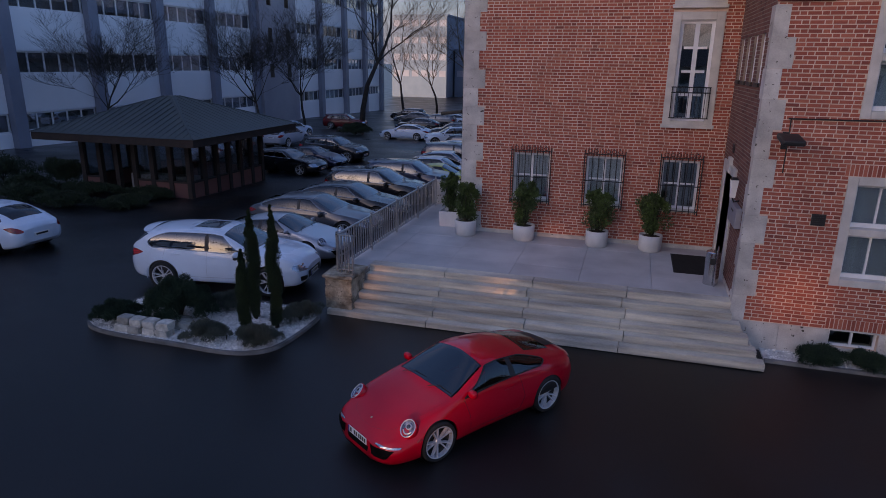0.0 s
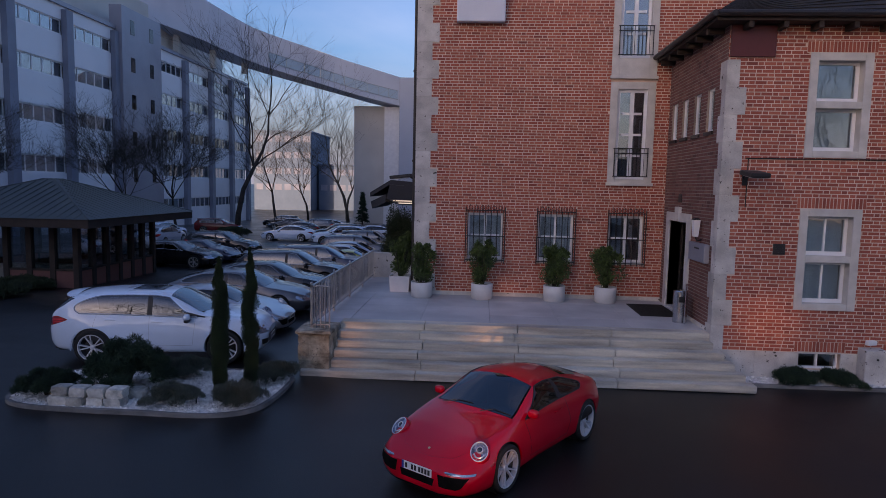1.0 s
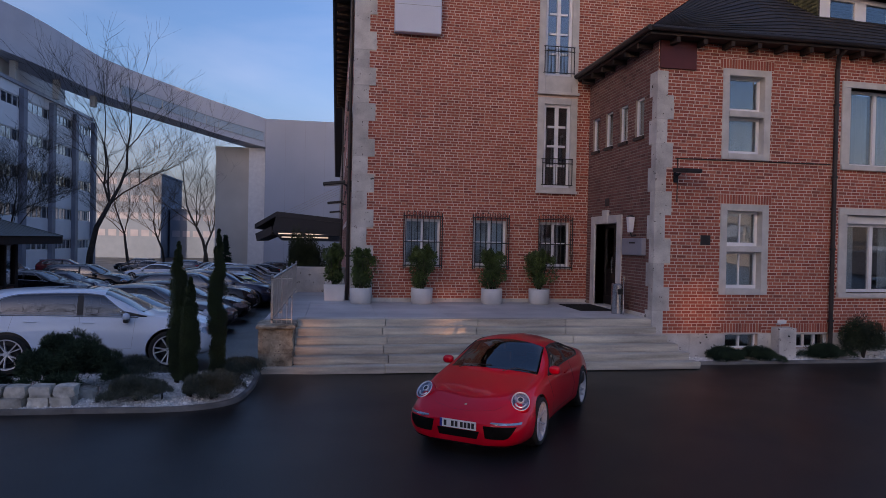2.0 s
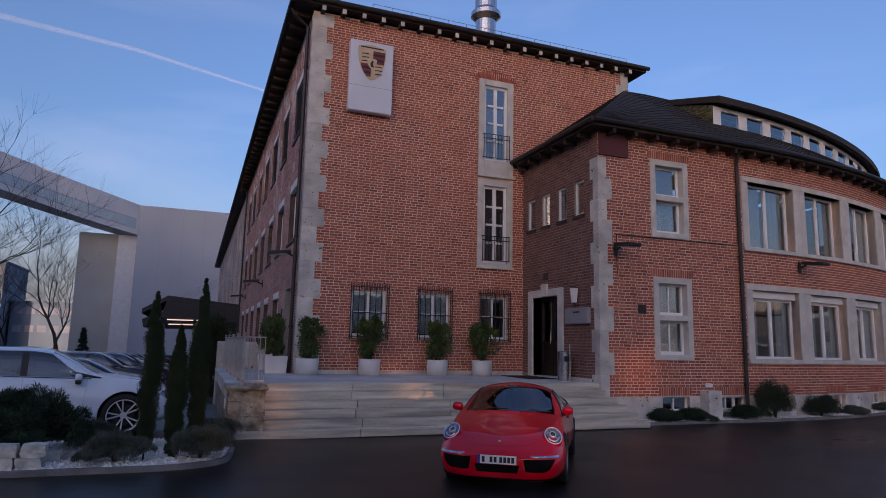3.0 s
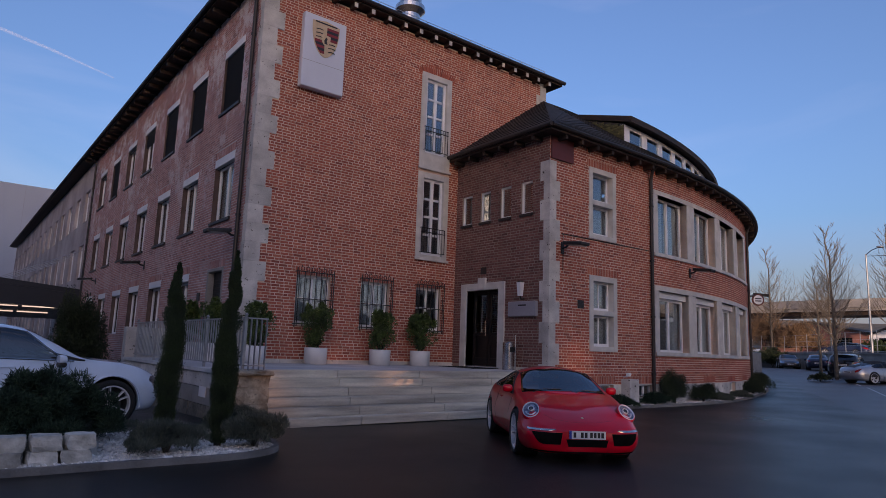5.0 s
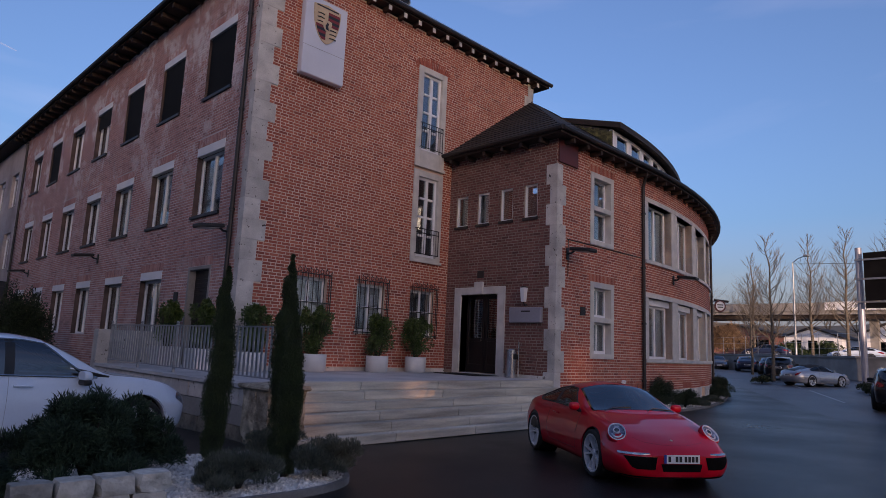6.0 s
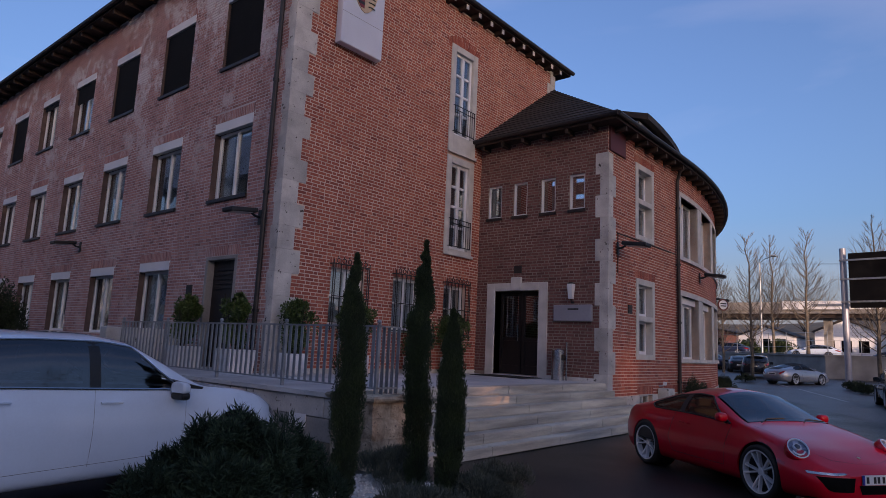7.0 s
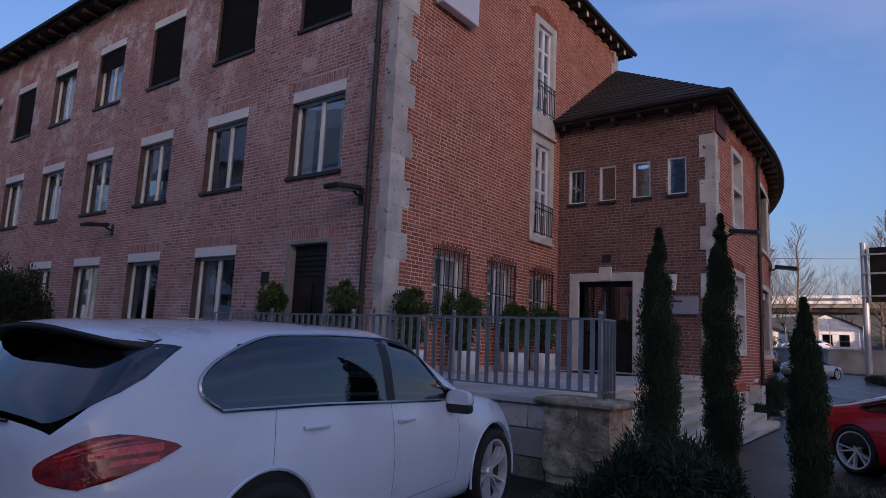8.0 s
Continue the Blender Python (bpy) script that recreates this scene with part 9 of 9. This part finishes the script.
for a, b, d in along_wall(5.2):
    part("panel", wall_piece(a, b, d, 0.0, 0.5, -0.5, 2.35, 0.01), M_CONCRETE, lane, "weathered concrete panel")
for a, b in zip(LINE, LINE[1:]):
    part("coping", wall_piece(a, b, (b - a).normalized(), -0.1, 0.6, 2.35, 2.5), M_CONCRETE, lane)
rim_ = [(45.0, -120.0), (45.0, 15.8), (62.4, 33.8), (62.4, 140.0), (130.0, 140.0), (130.0, -120.0)]
structure("embankment", Geo().add([(x, y, z) for z in (2.3, -2.0) for x, y in rim_], [tuple(range(5, -1, -1)), tuple(range(6, 12))] + [(k, (k + 1) % 6, (k + 1) % 6 + 6, k + 6) for k in range(6)]), M_CONCRETE, "raised street level beyond the retaining wall", "ground")
structure("verge", Geo().box(57.0, 61.0, -100.0, 27.0, 2.28, 2.42), M_GRASS, "strip of dry winter grass along the street", "ground")
structure("lane_east", Geo().add([(x, y, ground_z(x, 0) + 0.006) for x, y in ((12, 4.0), (30, 6.0), (44, 16.2), (52, 24.4), (52, 34.5), (38, 25.0), (24, 16.6), (12, 9.5))], [tuple(range(8))]),
          surface("worn_asphalt", (0.060, 0.060, 0.066), (0.11, 0.11, 0.118), 0.4, 0.42, 0.3, 90), "paler worn asphalt of the lane", "road")
for xa, ya, xb, yb in ((20.0, 11.2, 27.5, 14.6), (29.0, 15.4, 33.5, 17.6), (35.0, 18.6, 38.0, 20.4)):
    d = Vector((xb - xa, yb - ya)).normalized()
    o = Vector((-d.y, d.x)) * 0.05
    structure("lane_line", Geo().add([(xa + o.x, ya + o.y, ground_z(xa, 0) + 0.011), (xa - o.x, ya - o.y, ground_z(xa, 0) + 0.011), (xb - o.x, yb - o.y, ground_z(xb, 0) + 0.011), (xb + o.x, yb + o.y, ground_z(xb, 0) + 0.011)], [(0, 1, 2, 3)]), M_LINE, "worn thin white line on the lane", "road marking")
fen = thing("street_fence", "thin steel mesh fence along the retaining wall", "fence", kind="structure")
for a, b, d in along_wall(2.4):
    o = Vector((d.y, -d.x)) * 0.25
    part("post", Geo().tube([(a.x + o.x, a.y + o.y, 2.4), (a.x + o.x, a.y + o.y, 4.3)], 0.035, 6), M_STEEL, fen)
for a, b in zip(LINE, LINE[1:]):
    o = Vector(((b - a).y, -(b - a).x)).normalized() * 0.25
    g = Geo()
    for z in (2.6, 3.1, 3.6, 4.25):
        g.tube([(a.x + o.x, a.y + o.y, z), (b.x + o.x, b.y + o.y, z)], 0.012, 4)
    part("wire", g, M_STEEL, fen)

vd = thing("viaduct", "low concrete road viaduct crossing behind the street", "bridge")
part("deck", Geo().box(69.0, 75.0, -110.0, 130.0, 7.35, 7.75), M_CONCRETE, vd, "concrete deck")
# dark box standing in for the shade under the deck
part("girder", Geo().box(69.6, 74.4, -110.0, 130.0, 6.9, 7.35), M_EAVE, vd, "dark strip painted as the shade below the deck")
part("parapet", Geo().box(68.8, 69.1, -110.0, 130.0, 7.72, 8.66), M_CONCRETE, vd, "pale parapet")
for k in range(12):
    y = 120 - 20 * k
    part("pillar", Geo().box(71.5, 72.3, y - 0.4, y + 0.4, 1.5, 6.95), M_CONCRETE, vd)
bn_ = thing("banner", "long white banner on the viaduct parapet", "banner")
part("cloth", Geo().box(68.7, 68.78, 14.5, 24.0, 7.80, 8.72), M_WHITE, bn_)
part("writing", Geo().box(68.66, 68.72, 16.0, 21.0, 8.1, 8.4), M_STEEL, bn_, "plain grey bar of writing")
for k, (y, w, h, mt, lab) in enumerate(((20.0, 7.0, 5.2, M_WHITE, "white gabled house beyond the viaduct"), (29.5, 7.0, 4.2, M_WHITE, "white low workshop beyond the viaduct"), (9.0, 9.0, 5.6, M_WHITE, "white low shop building beyond the viaduct"), (-6.0, 12.0, 5.0, M_BRICK_DARK, "red brick building beyond the viaduct"), (40.0, 14.0, 4.5, M_BRICK_DARK, "brown brick building beyond the viaduct"), (62.0, 18.0, 6.0, M_BEIGE, "beige building beyond the viaduct"))):
    hs = thing("house", lab, "building")
    x0 = 84.0
    part("wall", Geo().add([(x0, y - w / 2, 2.3), (x0, y + w / 2, 2.3), (x0, y + w / 2, 2.3 + h * 0.7), (x0, y, 2.3 + h), (x0, y - w / 2, 2.3 + h * 0.7), (x0 + 10, y - w / 2, 2.3), (x0 + 10, y + w / 2, 2.3), (x0 + 10, y + w / 2, 2.3 + h * 0.7), (x0 + 10, y, 2.3 + h), (x0 + 10, y - w / 2, 2.3 + h * 0.7)],
                         [(0, 1, 2, 3, 4), (9, 8, 7, 6, 5), (0, 5, 6, 1), (1, 6, 7, 2), (4, 9, 5, 0)]), mt, hs)
    part("roof", Geo().add([(x0 - 0.3, y - w / 2 - 0.3, 2.3 + h * 0.68), (x0 - 0.3, y, 2.4 + h), (x0 - 0.3, y + w / 2 + 0.3, 2.3 + h * 0.68), (x0 + 10.3, y - w / 2 - 0.3, 2.3 + h * 0.68), (x0 + 10.3, y, 2.4 + h), (x0 + 10.3, y + w / 2 + 0.3, 2.3 + h * 0.68),
                          (x0 - 0.3, y - w / 2 - 0.3, 2.5 + h * 0.68), (x0 - 0.3, y, 2.62 + h), (x0 - 0.3, y + w / 2 + 0.3, 2.5 + h * 0.68), (x0 + 10.3, y - w / 2 - 0.3, 2.5 + h * 0.68), (x0 + 10.3, y, 2.62 + h), (x0 + 10.3, y + w / 2 + 0.3, 2.5 + h * 0.68)],
                         [(0, 1, 4, 3), (1, 2, 5, 4), (6, 9, 10, 7), (7, 10, 11, 8), (0, 6, 7, 1), (1, 7, 8, 2), (3, 4, 10, 9), (4, 5, 11, 10), (0, 3, 9, 6), (2, 8, 11, 5)]), M_ROOF, hs)
    for q in range(3):
        part("window", Geo().box(x0 - 0.04, x0 - 0.01, y - w * 0.36 + q * w * 0.27, y - w * 0.36 + q * w * 0.27 + w * 0.16, 3.4, 4.9), M_CARGLASS, hs)
for k, (y, z) in enumerate(((30.0, 0), (27.0, 0), (12.0, 0), (-2.0, 0))):
    mound("shrub_row", "green roadside shrubs in the sun", pose(78.0 + k, y, 2.3), 3.0, 3.0, 2.6, 2500, 0.3, M_LEAF, 130 + k, 4, 0.4)

M_THICKET = surface("winter_thicket", (0.13, 0.075, 0.042), (0.32, 0.20, 0.115), 1.5, 0.95, 0.1, 20, island=0.5)
for k, (x, y, w, h) in enumerate(((65.4, 33.6, 2.6, 4.4), (65.8, 38.0, 3.2, 5.2), (66.2, 43.0, 3.4, 5.4), (65.6, 48.0, 3.4, 4.6))):
    mound("thicket", "brown leafless thicket below the viaduct", pose(x, y, 2.3), 2.2, w, h, 9000, 0.42, M_THICKET, 230 + k, 12, 0.10, 1.0, 40)
for k, (x, y) in enumerate(((60.6, 34.6), (60.9, 38.6), (60.9, 42.8), (60.9, 47.0))):
    mound("hedge", "dark evergreen hedge at the end of the lane", pose(x, y, ground_z(x, y)), 1.2, 2.9, 2.4, 6000, 0.2, M_HEDGE, 250 + k, 5, 0.35, 0.8, 40)

M_BOARD = surface("board_back", (0.006, 0.006, 0.007), (0.012, 0.012, 0.013), 1.0, 0.95, 0.1, 20)
M_BOARD.node_tree.nodes["Principled BSDF"].inputs["Specular IOR Level"].default_value = 0.0
bb = thing("billboard", "large dark billboard seen from behind on steel posts", "billboard", at=pose(30.6, 12.6, ground_z(30.6, 12.6)))
part("post", Geo().tube([(0, 0, -0.3), (0, 0, 8.1)], 0.17, 14), M_CLADDING, bb, "thick steel post")
part("post", Geo().tube([(-0.6, -4.4, -0.3), (-0.6, -4.4, 8.1)], 0.17, 14), M_CLADDING, bb, "thick steel post")
part("board", Geo().box(-0.34, -0.22, -4.6, -0.35, 4.6, 7.75, pose(0, 0, 0, 0, 0, -7)), M_BOARD, bb, "dark board back")
g = Geo()
for z in (4.9, 6.2, 7.3):
    g.box(-0.42, -0.34, -4.6, 0.1, z, z + 0.1, pose(0, 0, 0, 0, 0, -7))
part("rail", g, M_STEEL, bb)
for k, (x, y, h) in enumerate(((51.8, 22.2, 11.0), (52.0, 8.0, 10.5))):
    sl = thing("street_lamp", "slim steel street lamp post", "street lamp", "street lamps", at=pose(x, y, 2.3))
    part("post", Geo().tube([(0, 0, 0), (0, 0, h - 2.3)], [0.11, 0.06], 10), M_STEEL, sl)
    part("arm", Geo().tube([(0, 0, h - 2.4), (-0.5, -0.6, h - 2.1), (-1.2, -1.4, h - 2.0)], 0.04, 8), M_STEEL, sl)
    part("head", Geo().box(-1.7, -1.1, -1.75, -1.35, h - 2.08, h - 1.96), M_STEEL, sl, bevel=0.03)
wr = thing("street_wire", "thin overhead wire across the street", "cable")
part("wire", Geo().tube([Vector((51.8, 22.2, 10.8)).lerp(Vector((60, -30, 13.0)), i / 12) - Vector((0, 0, 1.2 * math.sin(math.pi * i / 12))) for i in range(13)], 0.025, 4), M_GUTTER, wr)
for (x, y, s, rz) in ((44.8, 23.6, 0.85, 30), (60.5, 23.2, 1.25, 80), (60.5, 20.0, 1.3, 140), (60.0, 13.0, 1.2, 200), (35.5, 11.6, 1.05, 260), (60.0, 6.0, 1.2, 20), (64.0, 30.0, 1.15, 60), (58.0, -4.0, 1.2, 60), (63.6, 36.0, 1.2, 10)):
    copy_thing(t3, pose(x, y, 2.2 if x > 45 else ground_z(x, y) - 0.1, 0, 0, rz) @ Matrix.Scale(s, 4))
for (x, y, s, rz) in ((96.0, 40.0, 1.1, 0), (98.0, 26.0, 1.2, 60), (97.0, 12.0, 1.15, 120), (100.0, 0.0, 1.2, 180), (104.0, 55.0, 1.2, 240), (103.0, 33.0, 1.3, 300), (106.0, 18.0, 1.2, 30)):
    copy_thing(t1, pose(x, y, 2.2, 0, 0, rz) @ Matrix.Scale(s * 0.5, 4))
hill = Geo()
hill.grid([[(x, y, 2.2 + (x - 92) * 0.16 + 1.2 * math.sin(y * 0.07 + x * 0.05)) for y in np.linspace(-140, 160, 40)] for x in np.linspace(92, 150, 8)])
structure("backdrop", hill, M_BROWNHILL, "brown winter slope far behind the street", "backdrop", smooth=True)
for k, (x, y, c) in enumerate(((63.0, 20.0, P_WHITE), (64.0, 12.5, P_BLUE), (64.5, 29.0, P_BLUE))):
    q = copy_thing(sedan, pose(x, y, 2.3, 0, 0, 90))
    repaint(q, P_GREY, c)
    tagged(q, "car standing along the far street", group="cars along the street")
for k, (x, y, w) in enumerate(((29.5, 12.2, 1.2), (31.2, 18.3, 1.6), (27.0, 11.3, 0.9))):
    mound("hedge", "low clipped green hedge at the parking bay", pose(x, y, ground_z(x, y)), w, 0.6, 0.55, 1800, 0.12, M_HEDGE, 150 + k, 3, 0.35)
ut = thing("utility_box", "grey metal cabinet at the lane", "cabinet", at=pose(23.5, 18.6, ground_z(23.5, 18.6)))
part("body", Geo().box(-0.5, 0.5, -0.3, 0.3, -0.05, 1.7), M_STEEL, ut, bevel=0.02)
part("door", Geo().box(-0.52, -0.5, -0.26, 0.26, 0.1, 1.6), M_CLADDING, ut)

# behind the camera: trees and a house across the yard, seen in the window panes
for (x, y, s, rz) in ((-18.0, -16.0, 0.9, 0), (-8.0, -20.0, 1.0, 90), (3.0, -18.0, 0.95, 200), (13.0, -22.0, 1.0, 300), (-30.0, -12.0, 1.0, 40), (24.0, -18.0, 0.9, 130)):
    copy_thing(t1, g_pose(x, y, rz) @ Matrix.Scale(s * 0.7, 4))
op = thing("house_opposite", "long pale house across the yard with a row of windows", "building")
part("wall", Geo().box(-45, 27, -52, -42, -1, 6.2), M_BEIGE, op)
part("roof", Geo().add([(-46, -53, 6.1), (28, -53, 6.1), (28, -41, 6.1), (-46, -41, 6.1), (-43, -47, 8.3), (25, -47, 8.3)], [(3, 2, 1, 0), (0, 1, 5, 4), (2, 3, 4, 5), (1, 2, 5), (3, 0, 4)]), M_ROOF, op)
for k in range(17):
    for z in (0.9, 3.9):
        x = -43.0 + 4.0 * k
        w_ = part("window", Geo().box(x, x + 1.6, -42.0, -41.94, z, z + 1.6), M_WHITE, op, "white window frame")
        part("pane", Geo().box(x + 0.08, x + 1.52, -41.95, -41.93, z + 0.08, z + 1.52), M_CARGLASS, w_)

# a vapour trail high in the sky
M_TRAIL = bpy.data.materials.new("vapour")
_t, _p = nodes_of(M_TRAIL)
_p.inputs["Base Color"].default_value, _p.inputs["Roughness"].default_value, _p.inputs["Alpha"].default_value = (0.9, 0.9, 0.92, 1), 1.0, 0.07
tr_ = thing("backdrop_trail", "thin white vapour trail high in the sky", "backdrop", kind="structure")
part("trail", Geo().tube([(-1500, 2450, 1160), (-767, 2656, 1172), (-318, 2747, 1168), (194, 2786, 1096), (420, 2790, 1050)], [15, 12, 9, 6, 3], 12), M_TRAIL, tr_, smooth=True)
